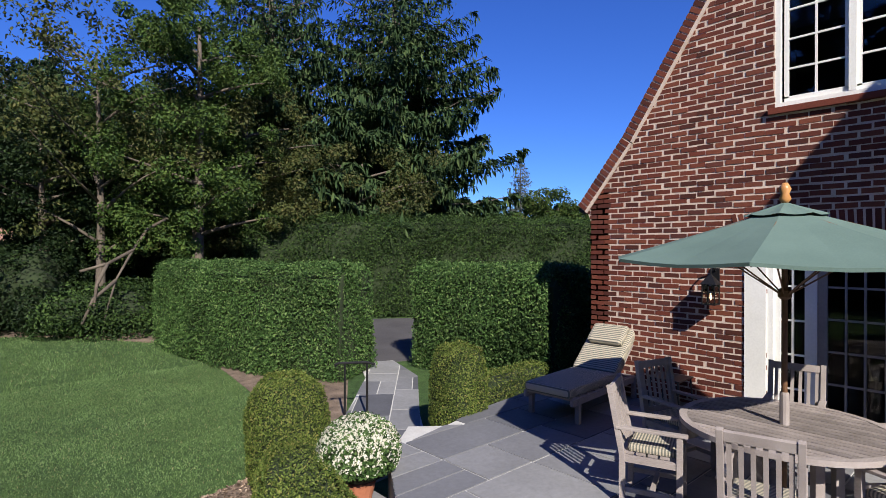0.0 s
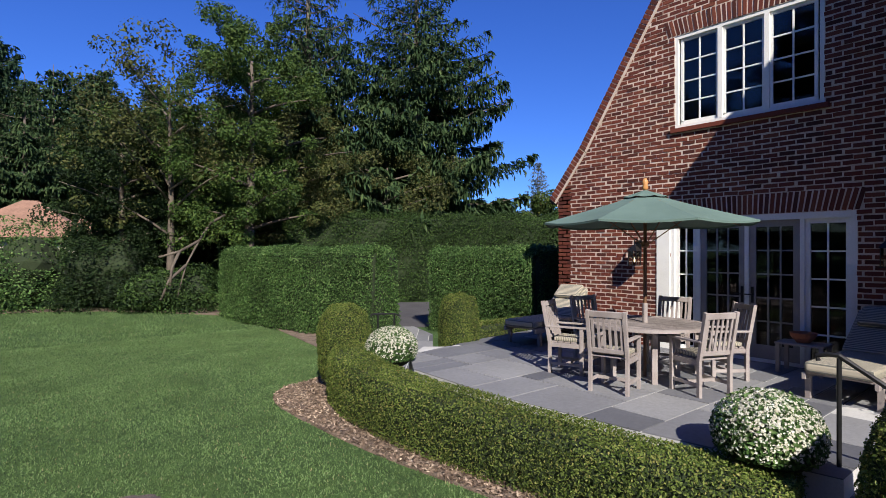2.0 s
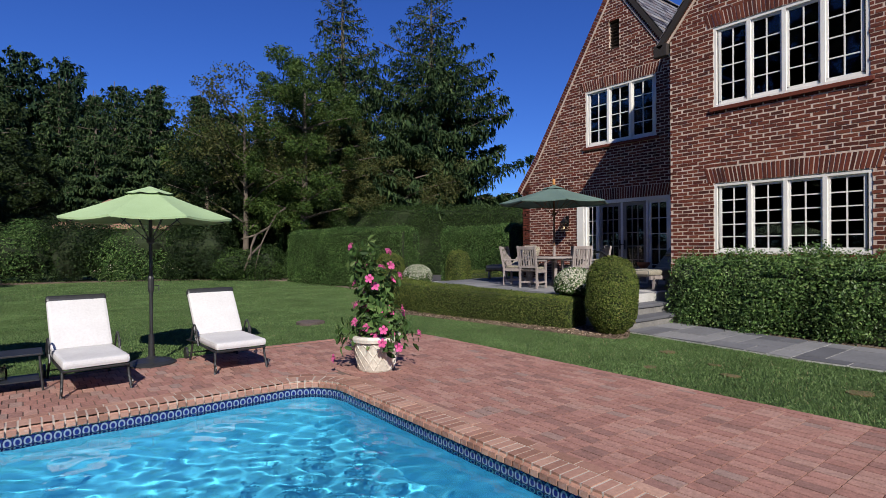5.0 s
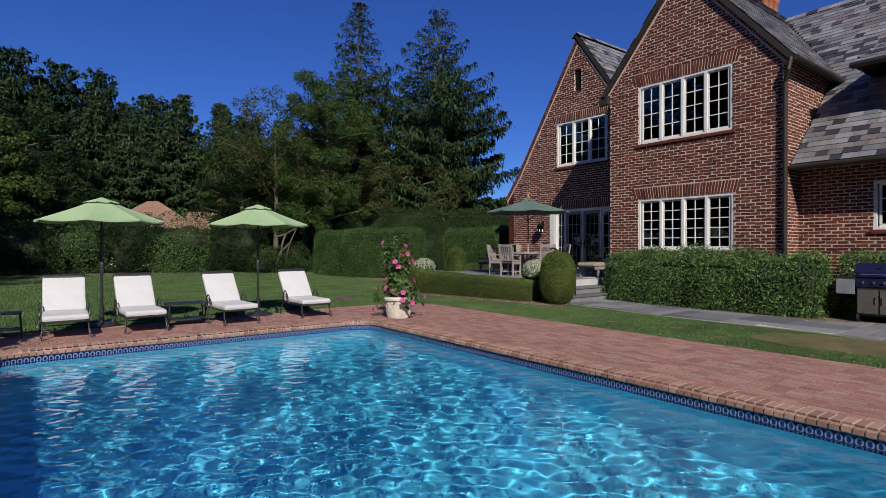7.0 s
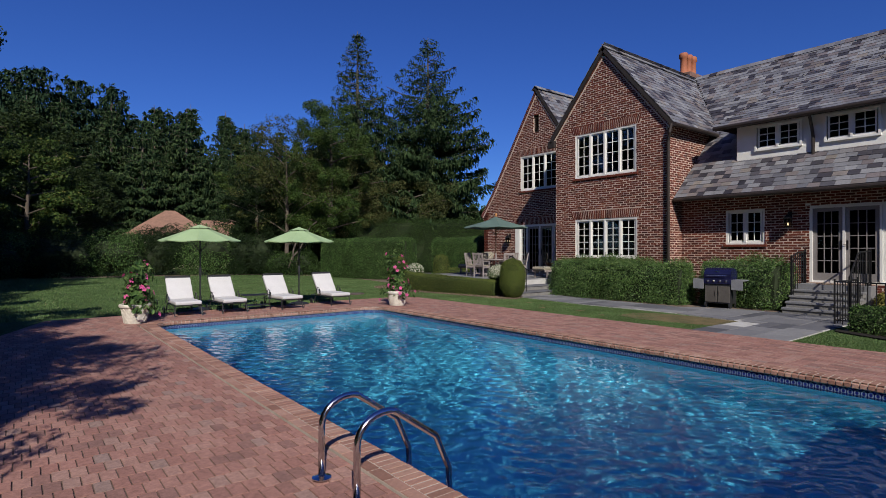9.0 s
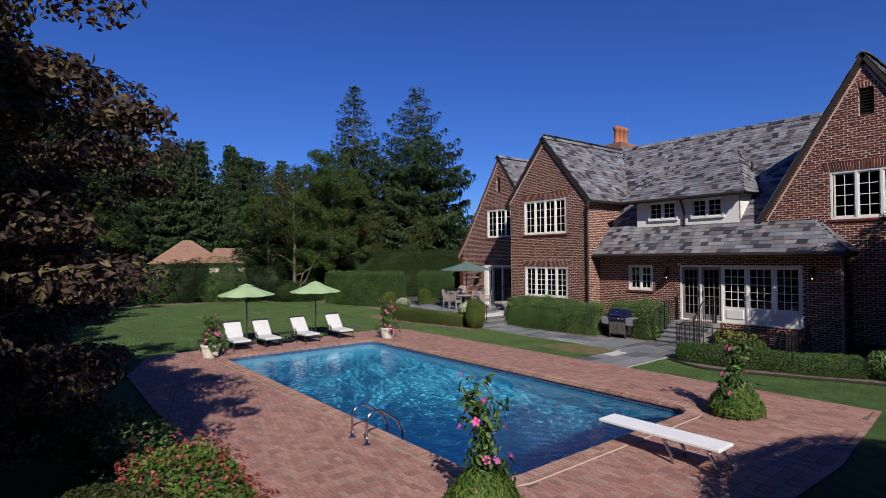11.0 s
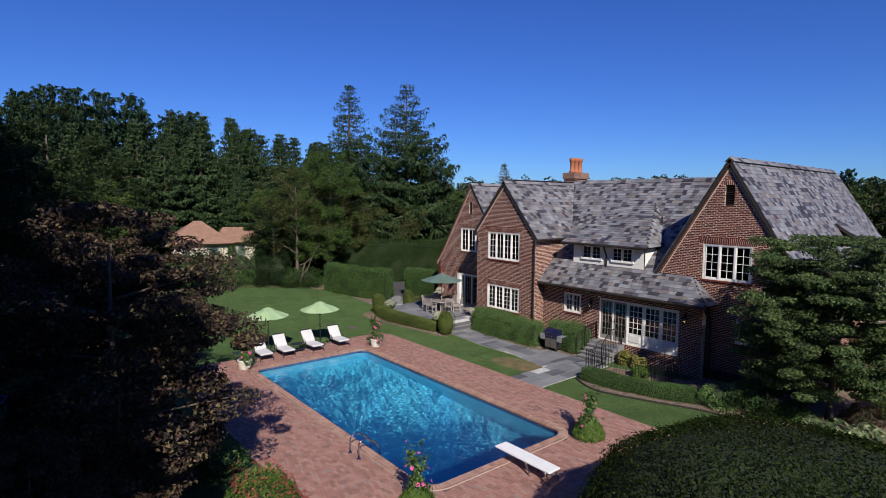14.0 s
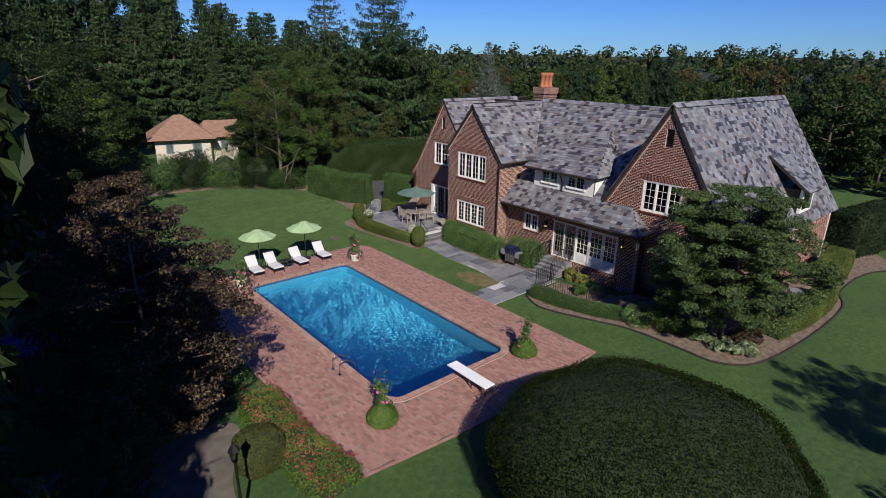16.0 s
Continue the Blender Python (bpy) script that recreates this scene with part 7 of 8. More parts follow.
# ---------------------------------------------------------------- potted plants
def mum(place, radius, label, seed):
    """A ball of white chrysanthemums in a clay pot."""
    rng = np.random.default_rng(seed)
    ob = thing("potted_chrysanthemum", place, label, "potted plant", "white chrysanthemums")
    part("pot", lathe([(0.12, 0), (0.17, 0.2), (0.19, 0.2), (0.19, 0.25), (0.16, 0.25)], 18), TERRACOTTA, ob, "clay pot")
    def dome(n, k=1.0):
        d = rng.normal(0, 1, (n, 3))
        d /= np.linalg.norm(d, axis=1, keepdims=True)
        d[:, 2] = np.where(d[:, 2] < -0.45, -d[:, 2], d[:, 2])
        return np.array((0, 0, 0.22 + radius * 0.62)) + d * np.array((radius, radius, radius * 0.82)) * k, d
    bm = bmesh.new()
    bmesh.ops.create_icosphere(bm, subdivisions=3, radius=1, matrix=Matrix.LocRotScale((0, 0, 0.22 + radius * 0.62), None, (radius * 0.93, radius * 0.93, radius * 0.76)))
    part("mum_shade_core", bm, CORE_SHADE, ob)
    p, d = dome(5200, 0.99)
    part("foliage", leaf_mesh("foliage", p * rng.normal(1, 0.015, (len(p), 1)), d, 0.045, rng, 0.6), HEDGE_LEAF, ob)
    p, d = dome(3400, 1.015)
    keep = rng.random(len(p)) < np.clip(0.42 + d[:, 2] * 0.9, 0.05, 1)
    p, d = p[keep], d[keep]
    P = np.repeat(p, 5, 0) + rng.normal(0, 0.006, (len(p) * 5, 3))
    part("blossom", leaf_mesh("blossom", P, np.repeat(d, 5, 0), 0.017, rng, 0.35, 0.8), PETAL_WHITE, ob, "small white blossoms", kind="stuff")
    return ob


mum((4.05, 0.06, 0.3), 0.41, "round white chrysanthemum in a clay pot beside the steps", 3)
mum((3.95, 5.32, 0.27), 0.40, "round white chrysanthemum in a clay pot at the patio corner", 4)
solid("pot_plinth", box((3.75, 5.12, 0.0), (4.15, 5.52, 0.27), 0.01), BLUESTONE, "stone block at the patio corner", "stone")


def climber(place, height, spread, label, seed, pot="white", flowers=26, leafn=700, skirt=0, petals=None):
    """A flowering climber on canes in a pot."""
    rng = np.random.default_rng(seed)
    ob = thing("flowering_planter", place, label, "planter", "flowering planters")
    h0 = 0.45
    p = part("pot", lathe([(0.21, 0), (0.225, 0.03), (0.29, 0.38), (0.32, 0.38), (0.33, 0.42), (0.32, h0), (0.27, h0), (0.26, 0.4)], 28), POT_WHITE, ob, "pale basket-weave pot", smooth=False)
    bm = bmesh.new()
    for k in range(14):
        for sgn in (-1, 1):
            a0 = 2 * math.pi * k / 14
            pts = [((0.222 + 0.066 * t) * math.cos(a0 + sgn * 0.9 * t), (0.222 + 0.066 * t) * math.sin(a0 + sgn * 0.9 * t), 0.03 + 0.34 * t) for t in np.linspace(0, 1, 6)]
            bm_tube(bm, pts, 0.011, 4, False)
    part("weave", bm, POT_WHITE, p)
    part("soil", lathe([(0.01, 0.41), (0.26, 0.41)], 16, False), SOIL, ob)
    vines = []
    for k in range(9):
        a = rng.uniform(0, 6.28)
        top = rng.uniform(0.6, 1.0) * height
        line = [(0.08 * math.cos(a) + spread * 0.55 * t * math.cos(a + 5 * t) * rng.uniform(0.5, 1.1), 0.08 * math.sin(a) + spread * 0.55 * t * math.sin(a + 5 * t) * rng.uniform(0.5, 1.1), 0.4 + top * t) for t in np.linspace(0, 1, 9)]
        vines.append(line)
        part("stem", tube(line, 0.007, 4), STEM, ob)
    for k in range(4):
        a = rng.uniform(0, 6.28)
        line = [(spread * 0.9 * t * math.cos(a), spread * 0.9 * t * math.sin(a), 0.5 + 0.25 * math.sin(2.4 * t) - 0.3 * t * t) for t in np.linspace(0, 1, 7)]
        vines.append(line)
        part("stem", tube(line, 0.006, 4), STEM, ob)
    V = np.array([q for v in vines for q in v])
    base = V[rng.integers(len(V), size=leafn)] + rng.normal(0, 0.075, (leafn, 3)) * np.array((1, 1, 0.9))
    way = base * np.array((1, 1, 0)) + np.array((0, 0, 0.12))
    part("foliage", broad_leaves("foliage", base, way / (np.linalg.norm(way, axis=1, keepdims=True) + 1e-6), 0.11, rng, 0.5, 0.5, 0.8), HEDGE_LEAF, ob)
    fb = V[rng.integers(len(V), size=flowers)] + rng.normal(0, 0.1, (flowers, 3))
    for q in fb:
        out = np.array((q[0], q[1], 0.1))
        out /= np.linalg.norm(out) + 1e-6
        q = q + out * 0.09
        bm = bmesh.new()
        u = Vector(out).orthogonal().normalized()
        w = Vector(out).cross(u)
        c = bm.verts.new(q - out * 0.03)
        for i in range(5):
            a0 = 2 * math.pi * i / 5
            tip = [bm.verts.new(Vector(q) + 0.052 * (math.cos(a0 + da) * u + math.sin(a0 + da) * w) * sc + Vector(out) * lift) for da, sc, lift in ((-0.62, 0.62, -0.004), (-0.42, 1.0, 0.004), (0.0, 1.12, -0.006), (0.42, 1.0, 0.01), (0.6, 0.62, 0.006))]
            bm.faces.new((c, *tip))
        part("blossom", bm, petals or PETAL_PINK, ob)
    if skirt:
        n = skirt
        a = rng.uniform(0, 6.28, n)
        r = 0.42 * np.sqrt(rng.random(n)) + 0.1
        P = np.stack([r * np.cos(a), r * np.sin(a), 0.62 - 0.45 * (r / 0.5) ** 2 + rng.normal(0, 0.05, n)], 1)
        part("trailing_foliage", leaf_mesh("trailing_foliage", P, np.stack([np.cos(a), np.sin(a), 0.8 + 0 * a], 1), 0.19, rng, 0.5, 0.14, 1.3), LIGHT_LEAF, ob, "trailing grassy foliage")
    return ob


climber((-1.06, -0.88, 0.0), 1.1, 0.42, "pink flowering climber in a pale basket-weave pot", 1, flowers=54, leafn=1700)
climber((-7.9, -0.5, 0.0), 1.1, 0.5, "pink flowering climber in a pale pot at the pool corner", 2, flowers=38, leafn=1700)
climber((-1.45, -14.75, 0.0), 1.3, 0.45, "tall flowering planter with trailing grasses near the board", 3, flowers=14, leafn=650, skirt=2600)
climber((-8.55, -14.75, 0.0), 1.3, 0.42, "pink flowering planter with trailing grasses at the pool end", 4, flowers=26, leafn=600, skirt=2800)


def worn_patch(name, cx, cy, rx, ry, z, material, label, category, kind, seed, lift=0.0):
    """A low, uneven patch with a ragged outline."""
    rng = np.random.default_rng(seed)
    n = 40
    ph = rng.uniform(0, 6.28, 5)
    line = []
    for k in range(n):
        a = 2 * math.pi * k / n
        r = 1 + sum(0.12 / (i + 1) * math.sin((i + 2) * a + ph[i]) for i in range(5)) + rng.uniform(-0.05, 0.05)
        line.append((cx + rx * r * math.cos(a), cy + ry * r * math.sin(a)))
    return solid(name, flat(line, (), z, 0.02 + lift), material, label, category, kind=kind)


DRY_GRASS = surface("dry_grass", (0.06, 0.075, 0.022), (0.22, 0.15, 0.07), 0.95, 55, 2.2, 1.0, 0.02, world_at=True)
STUMP = surface("weathered_stump", (0.05, 0.038, 0.032), (0.16, 0.125, 0.11), 0.95, 25, 6, 1.0, 0.01, stretch=(1, 8, 1))
for k, (x, y, r) in enumerate(((2.84, -2.56, 0.2), (2.06, -3.8, 0.17), (1.75, -2.94, 0.14), (2.5, -3.4, 0.12), (2.3, -5.0, 0.22), (1.9, -6.0, 0.18))):
    worn_patch("worn_lawn", x, y, r * 0.5, r * 0.6, -0.006, DRY_GRASS, "small brown bare spot in the lawn", "lawn", "structure", 20 + k)
worn_patch("worn_lawn", 2.7, -7.7, 0.82, 1.4, -0.004, DRY_GRASS, "brown worn patch of lawn beside the walk", "lawn", "structure", 7)
worn_patch("tree_stump", 0.08, 3.66, 0.3, 0.26, 0.035, STUMP, "low weathered stump cut flush in the lawn", "stump", "", 9, 0.05)


# ---------------------------------------------------------------- pool fittings
def pool_ladder():
    ob = thing("pool_ladder", (-7.62, -11.13, 0.0), "polished steel pool ladder with two hoops", "ladder")
    for y in (-0.26, 0.26):
        pts = [(-0.62, y, 0.0), (-0.62, y, 0.4)] + [(-0.62 + 0.22 * (1 - math.cos(a)), y, 0.4 + 0.19 * math.sin(a)) for a in np.linspace(0.2, 1.9, 8)] + [(0.02, y, 0.34), (0.14, y, 0.08), (0.15, y, -0.4), (0.13, y, -1.1)]
        part("rail", tube(pts, 0.024, 12), STEEL, ob, smooth=True)
        part("collar", lathe([(0.07, 0.024), (0.07, 0.034), (0.03, 0.045)], 16), STEEL, ob).location = (-0.62, y, 0.0)
    for z in (-0.3, -0.6, -0.9):
        part("step", box((0.1, -0.26, z - 0.015), (0.19, 0.26, z + 0.015), 0.005), WHITE_BOARD, ob)
    part("bumper", box((0.03, -0.3, -0.16), (0.1, 0.3, -0.1), 0.01), WHITE_BOARD, ob, "white step at the waterline")
    return ob


pool_ladder()
board = thing("diving_board", (-4.74, -15.2, 0.0), "white diving board on bent steel legs", "diving board")
part("plank", box((-0.24, -0.82, 0.38), (0.24, 1.28, 0.43), 0.012), WHITE_BOARD, board, "white gritty plank")
for y, h in ((-0.66, 0.38), (0.05, 0.38)):
    for x in (-0.2, 0.2):
        part("leg", tube([(x, y - 0.12, 0.0), (x, y - 0.1, 0.15), (x, y, 0.3), (x, y + 0.02, h)], 0.028, 10), STEEL, board, smooth=True)
    part("cross_bar", tube([(-0.24, y + 0.02, h - 0.03), (0.24, y + 0.02, h - 0.03)], 0.025, 8), STEEL, board)


# ---------------------------------------------------------------- grill
CART_DOOR = surface("dull_cart_door", (0.07, 0.062, 0.055), (0.11, 0.1, 0.09), 0.55, 30, 3, 0.1, 0.001)
ENAMEL = surface("dark_blue_enamel", (0.008, 0.009, 0.035), (0.014, 0.016, 0.06), 0.25, 30, 3, 0.05, 0.001)
GREY_SHELF = surface("grey_shelf", (0.15, 0.155, 0.17), (0.24, 0.245, 0.26), 0.5, 30, 3, 0.1, 0.001)
grill = thing("gas_grill", (6.05, -7.1, 0.0), "dark gas grill with grey side shelves on wheels", "grill", rz=4)
part("cabinet", box((-0.25, -0.38, 0.14), (0.25, 0.38, 0.72), 0.01), CHARCOAL, grill, "dark cart")
for y in (-0.19, 0.19):
    d = part("door", box((-0.275, y - 0.175, 0.18), (-0.25, y + 0.175, 0.66), 0.006), CART_DOOR, grill, "dull brown-grey cart door")
    part("handle", tube([(-0.29, y * 0.3, 0.38), (-0.29, y * 0.3, 0.52)], 0.009, 6), STEEL, d)
part("firebox", box((-0.28, -0.4, 0.72), (0.26, 0.4, 0.9), 0.02), ENAMEL, grill)
lid = bmesh.new()
prof = [(-0.27, 0.9), (-0.27, 1.02), (-0.2, 1.14), (-0.05, 1.2), (0.15, 1.18), (0.25, 1.05), (0.25, 0.9)]
va = [lid.verts.new((x, -0.4, z)) for x, z in prof]
vb = [lid.verts.new((x, 0.4, z)) for x, z in prof]
lid.faces.new(va), lid.faces.new(vb[::-1])
for i in range(len(prof)):
    j = (i + 1) % len(prof)
    lid.faces.new((va[i], vb[i], vb[j], va[j]))
grill.scale = (0.92, 0.92, 0.96)
hood = part("lid", lid, ENAMEL, grill, "rounded dark lid")
part("handle", tube([(-0.33, -0.3, 0.98), (-0.33, 0.3, 0.98)], 0.014, 8), STEEL, hood)
part("badge", box((-0.24, -0.05, 1.08), (-0.225, 0.05, 1.11)), STEEL, hood)
for y in (-0.27, -0.09, 0.09, 0.27):
    k = part("knob", lathe([(0.03, 0), (0.03, 0.025), (0.02, 0.035)], 10), STEEL, grill)
    k.matrix_basis = pose(-0.28, y, 0.81, 0, -90, 0)
for y0, y1 in ((-0.74, -0.41), (0.41, 0.74)):
    part("side_shelf", box((-0.25, y0, 0.82), (0.22, y1, 0.86), 0.01), GREY_SHELF, grill)
    part("shelf_apron", box((-0.27, y0, 0.56), (-0.25, y1, 0.86), 0.006), GREY_SHELF, grill)
for y in (-0.36, 0.36):
    w = part("wheel", lathe([(0.02, -0.02), (0.09, -0.025), (0.09, 0.025), (0.02, 0.02)], 16), CHARCOAL, grill)
    w.matrix_basis = pose(-0.2, y, 0.09, 90, 0, 0)
    part("leg", box((0.18, y - 0.02, 0.0), (0.22, y + 0.02, 0.16)), CHARCOAL, grill)
# ---------------------------------------------------------------- far things
def far_house():
    SIDING = surface("cream_siding", (0.5, 0.43, 0.36), (0.62, 0.55, 0.47), 0.7, 20, 3, 0.1, 0.003)
    SHINGLE = surface("brown_shingle", (0.2, 0.11, 0.075), (0.33, 0.19, 0.13), 0.9, 8, 2, 0.6, 0.02)
    TRIM = surface("grey_green_trim", (0.2, 0.24, 0.24), (0.27, 0.31, 0.31), 0.6, 20, 3, 0.1, 0.001)
    ob = thing("far_house", (2.4, 39.5, 0), "cream house with a brown shingle roof beyond the hedge", "house", rz=-12)
    part("wall", box((-4.4, -3, 0), (1.2, 4, 3.0)), SIDING, ob)
    part("wall", box((1.2, -1.6, 0), (6.2, 4, 3.0)), SIDING, ob)
    def hip(x0, x1, y0, y1, z0, z1, inset):
        bm = bmesh.new()
        cy = (y0 + y1) / 2
        b = [bm.verts.new(p) for p in ((x0, y0, z0), (x1, y0, z0), (x1, y1, z0), (x0, y1, z0))]
        r = [bm.verts.new((x0 + inset, cy, z1)), bm.verts.new((x1 - inset, cy, z1))]
        for f in ((b[0], b[1], r[1], r[0]), (b[1], b[2], r[1]), (b[2], b[3], r[0], r[1]), (b[3], b[0], r[0]), (b[3], b[2], b[1], b[0])):
            bm.faces.new(f)
        return bm
    part("roof", hip(-5.1, 1.9, -3.7, 4.8, 2.95, 5.3, 3.1), SHINGLE, ob)
    part("roof", hip(0.2, 6.9, -2.3, 4.7, 2.93, 4.5, 0.9), SHINGLE, ob)
    for x0, x1, y, z0, z1 in ((-0.7, 0.3, -3.05, 0.6, 2.6), (2.4, 3.2, -1.65, 1.4, 2.6), (-3.4, -2.6, -3.05, 1.4, 2.6)):
        w = part("window", box((x0, y, z0), (x1, y + 0.1, z1)), TRIM, ob, "grey-framed window")
        part("pane", box((x0 + 0.1, y - 0.02, z0 + 0.1), (x1 - 0.1, y, z1 - 0.1)), GLASS, w)
    return ob


far_house()


def far_woods():
    """The wooded skyline: rows of crowns on gently rising ground, far off."""
    rng = np.random.default_rng(200)
    P, D, P_size, C = [], [], [], []
    bm = bmesh.new()
    bmesh.ops.create_icosphere(bm, subdivisions=2, radius=1.0)
    ball = np.array([v.co[:] for v in bm.verts])
    ball_faces = np.array([[v.index for v in f.verts] for f in bm.faces])
    bm.free()
    for k in range(620):
        a = radians(rng.uniform(-28, 108) if k < 500 else rng.uniform(108, 332))
        r = rng.uniform(125, 330) if k < 500 else rng.uniform(62, 95)
        x, y = -5 + r * math.cos(a), -10 + r * math.sin(a)
        if k < 500 and x < 45 and y < 85:
            continue
        h = 8.0 * (k >= 500) + rng.uniform(9, 14) * (1 + 0.2 * (r > 180)) + max(r - 150, 0) * 0.035
        w = rng.uniform(3.5, 6.0)
        slim = rng.random() < 0.3
        for j in range(9):
            up = (j + 0.5) / 9
            ring = w * (0.75 * (1 - up) if slim else 0.62 * math.sqrt(1 - (up - 0.4) ** 2 / 0.45))
            q = rng.uniform(0, 6.28)
            c = np.array((x + ring * math.cos(q), y + ring * math.sin(q), h * (0.2 + 0.74 * up)))
            rad = np.array((w * 0.5, w * 0.5, h * 0.12)) * (1.1 - 0.65 * up if slim else 1.0)
            n = 30
            d = rng.normal(0, 1, (n, 3))
            d /= np.linalg.norm(d, axis=1, keepdims=True)
            P.append(c + d * rad * rng.uniform(0.7, 1.1, (n, 1)))
            D.append(d + np.array((0, 0, 0.5)))
            P_size.append(np.full(n, (0.9 if r < 180 else 1.25) * (0.75 if slim else 1.0)))
        crown = ball * (1 + 0.16 * np.sin(ball @ rng.normal(0, 4, 3) + k)[:, None]) * np.array((w, w, h * 0.42)) * 0.72
        if slim:
            crown[:, :2] *= 0.2 + 0.6 * (1 - np.maximum(ball[:, 2:3], 0))
        C.append(np.array((x, y, h * 0.48)) + crown)
    leaf = leafy("far_wood_leaf", [(0.0, (0.014, 0.03, 0.012)), (0.5, (0.03, 0.05, 0.018)), (0.85, (0.05, 0.065, 0.025)), (1.0, (0.1, 0.085, 0.03))], through_light=0.1)
    me = leaf_mesh("far_wood", np.concatenate(P), np.concatenate(D), np.concatenate(P_size), rng, 0.5, 0.8)
    me.materials.append(leaf)
    tagged(new("far_wood", me), "mixed green woods out to the skyline", "woods", kind="stuff")
    faces = (ball_faces[None] + len(ball) * np.arange(len(C))[:, None, None]).reshape(-1, 3)
    me = np_mesh("far_wood", np.concatenate(C), faces)
    me.polygons.foreach_set("use_smooth", np.ones(len(me.polygons), dtype=bool))
    m, n, l, sh = node_mat("far_crown")
    geo = n.new("ShaderNodeNewGeometry")
    tone = ramp(n, l, geo.outputs["Random Per Island"], [(0.0, (0.012, 0.026, 0.012)), (0.5, (0.026, 0.045, 0.017)), (0.85, (0.04, 0.055, 0.02)), (1.0, (0.08, 0.07, 0.025))])
    grain = tex_noise(n, l, 1.6, 5, 0.75, geo.outputs["Position"])
    col = mix(n, l, 1.0, tone, ramp(n, l, grain, [(0.35, (0.25,) * 3), (0.7, (1.7,) * 3)]), "MULTIPLY")
    l.new(col, sh.inputs["Base Color"])
    sh.inputs["Roughness"].default_value, sh.inputs["Specular IOR Level"].default_value = 0.95, 0.1
    bump(n, l, sh, grain, 1.0, 0.9)
    me.materials.append(m)
    tagged(new("far_wood", me), "leafy crowns of the distant woods", "woods", kind="stuff")


far_woods()
# near-black: the shade among far trees is put into the bank's colour
WOOD_SHADE = surface("wood_shade", (0.008, 0.014, 0.006), (0.02, 0.03, 0.012), 0.95, 3, 0.2, 0.6, 0.3, world_at=True)


def wood_bank():
    """Understorey behind the far trees, a low bank of earth and brush, coloured near-black as shade."""
    bm = bmesh.new()
    rows = []
    for a in np.linspace(-30, 110, 90):
        c, s = math.cos(radians(a)), math.sin(radians(a))
        rows.append([bm.verts.new((-5 + r * c, -10 + r * s, z + 0.6 * math.sin(a * 1.7) * (z > 0.5))) for r, z in ((95, -0.3), (100, 4.0), (160, 7.0), (260, 10.0), (420, 17.0), (900, 20.0))])
    for p, q in zip(rows, rows[1:]):
        for i in range(len(p) - 1):
            bm.faces.new((p[i], q[i], q[i + 1], p[i + 1]))
    return bm


solid("wooded_rise", wood_bank(), WOOD_SHADE, "low wooded rise behind the garden, coloured as shade", "hill", kind="structure", smooth=True)


# ---------------------------------------------------------------- small things near the south-west corner
post = thing("garden_lamp_post", (-13.76, -15.97, 0.0), "black garden lamp post with a pointed lantern", "lamp post")
part("pole", tube([(0, 0, 0), (0, 0, 1.98)], [0.05, 0.035], 10), IRON, post)
part("lantern", lathe([(0.07, 1.98), (0.12, 2.28), (0.12, 2.3)], 6), GLASS, post, "glass lantern")
part("lantern_roof", lathe([(0.16, 2.3), (0.03, 2.48), (0.01, 2.57)], 6), IRON, post)
# gravel colour darkened to stand for the shade on the path
solid("gravel_path", flat(smooth_line([(-12.4, -11.8), (-14.5, -11.2), (-18.0, -12.0), (-20.0, -14.0), (-17.0, -16.5), (-14.2, -16.6), (-13.4, -14.2)], 5, True), (), -0.005, 0.03), surface("gravel", (0.07, 0.06, 0.052), (0.17, 0.145, 0.12), 0.95, 60, 2, 0.6, 0.01),
      "shaded gravel path behind the flowers", "path", kind="structure")
BLUE_CLOTH = surface("blue_cloth", (0.03, 0.045, 0.2), (0.06, 0.08, 0.3), 0.85, 60, 2, 0.3, 0.002)
parasol("garden_parasol", (-17.35, -5.5, 0.0), 1.15, 1.95, 2.45, BLUE_CLOTH, CHARCOAL, "blue parasol in the deep shade of the trees", 10)
bench = thing("garden_bench", (-16.1, -11.5, 0.0), "grey slatted bench on the shaded path", "bench", rz=200)
for x in (-0.6, 0.6):
    part("leg", box((x - 0.03, -0.25, 0), (x + 0.03, -0.19, 0.44)), TEAK, bench)
    part("leg", box((x - 0.03, 0.19, 0), (x + 0.03, 0.25, 0.88)), TEAK, bench)
for k in range(5):
    part("seat_slat", box((-0.68, -0.25 + k * 0.1, 0.42), (0.68, -0.17 + k * 0.1, 0.445)), TEAK, bench)
for k in range(4):
    part("back_slat", box((-0.65, 0.19, 0.5 + k * 0.1), (0.65, 0.21, 0.57 + k * 0.1)), TEAK, bench)
low_table = thing("garden_table", (-17.3, -11.75, 0.0), "low blue-grey slatted table in the shade", "table", rz=18)
for x in (-0.62, 0.62):
    for y in (-0.32, 0.32):
        part("leg", box((x - 0.03, y - 0.03, 0), (x + 0.03, y + 0.03, 0.4)), BLUESTONE, low_table)
for k in range(7):
    part("slat", box((-0.75, -0.4 + k * 0.117, 0.4), (0.75, -0.4 + k * 0.117 + 0.1, 0.425), 0.004), BLUESTONE, low_table)
utility = thing("utility_pole", (62.0, 4.0, 0.0), "grey wooden utility pole beyond the drive", "pole")
part("pole", tube([(0, 0, 0), (0.5, 0, 9.0)], [0.16, 0.11], 8), PALE_BARK, utility)
part("cross_arm", box((-0.1, -1.0, 8.3), (0.1, 1.0, 8.45)), PALE_BARK, utility)
planter = thing("planter_box", (13.7, -19.9, 0.0), "pale square planter in the south bed", "planter")
part("tub", lathe([(0.28, 0), (0.38, 0.5), (0.4, 0.55), (0.34, 0.55)], 4), GREY_SHELF, planter)
# ---------------------------------------------------------------- pieces: bricks, slates, stones (kept to the end)
rng_late = np.random.default_rng(77)


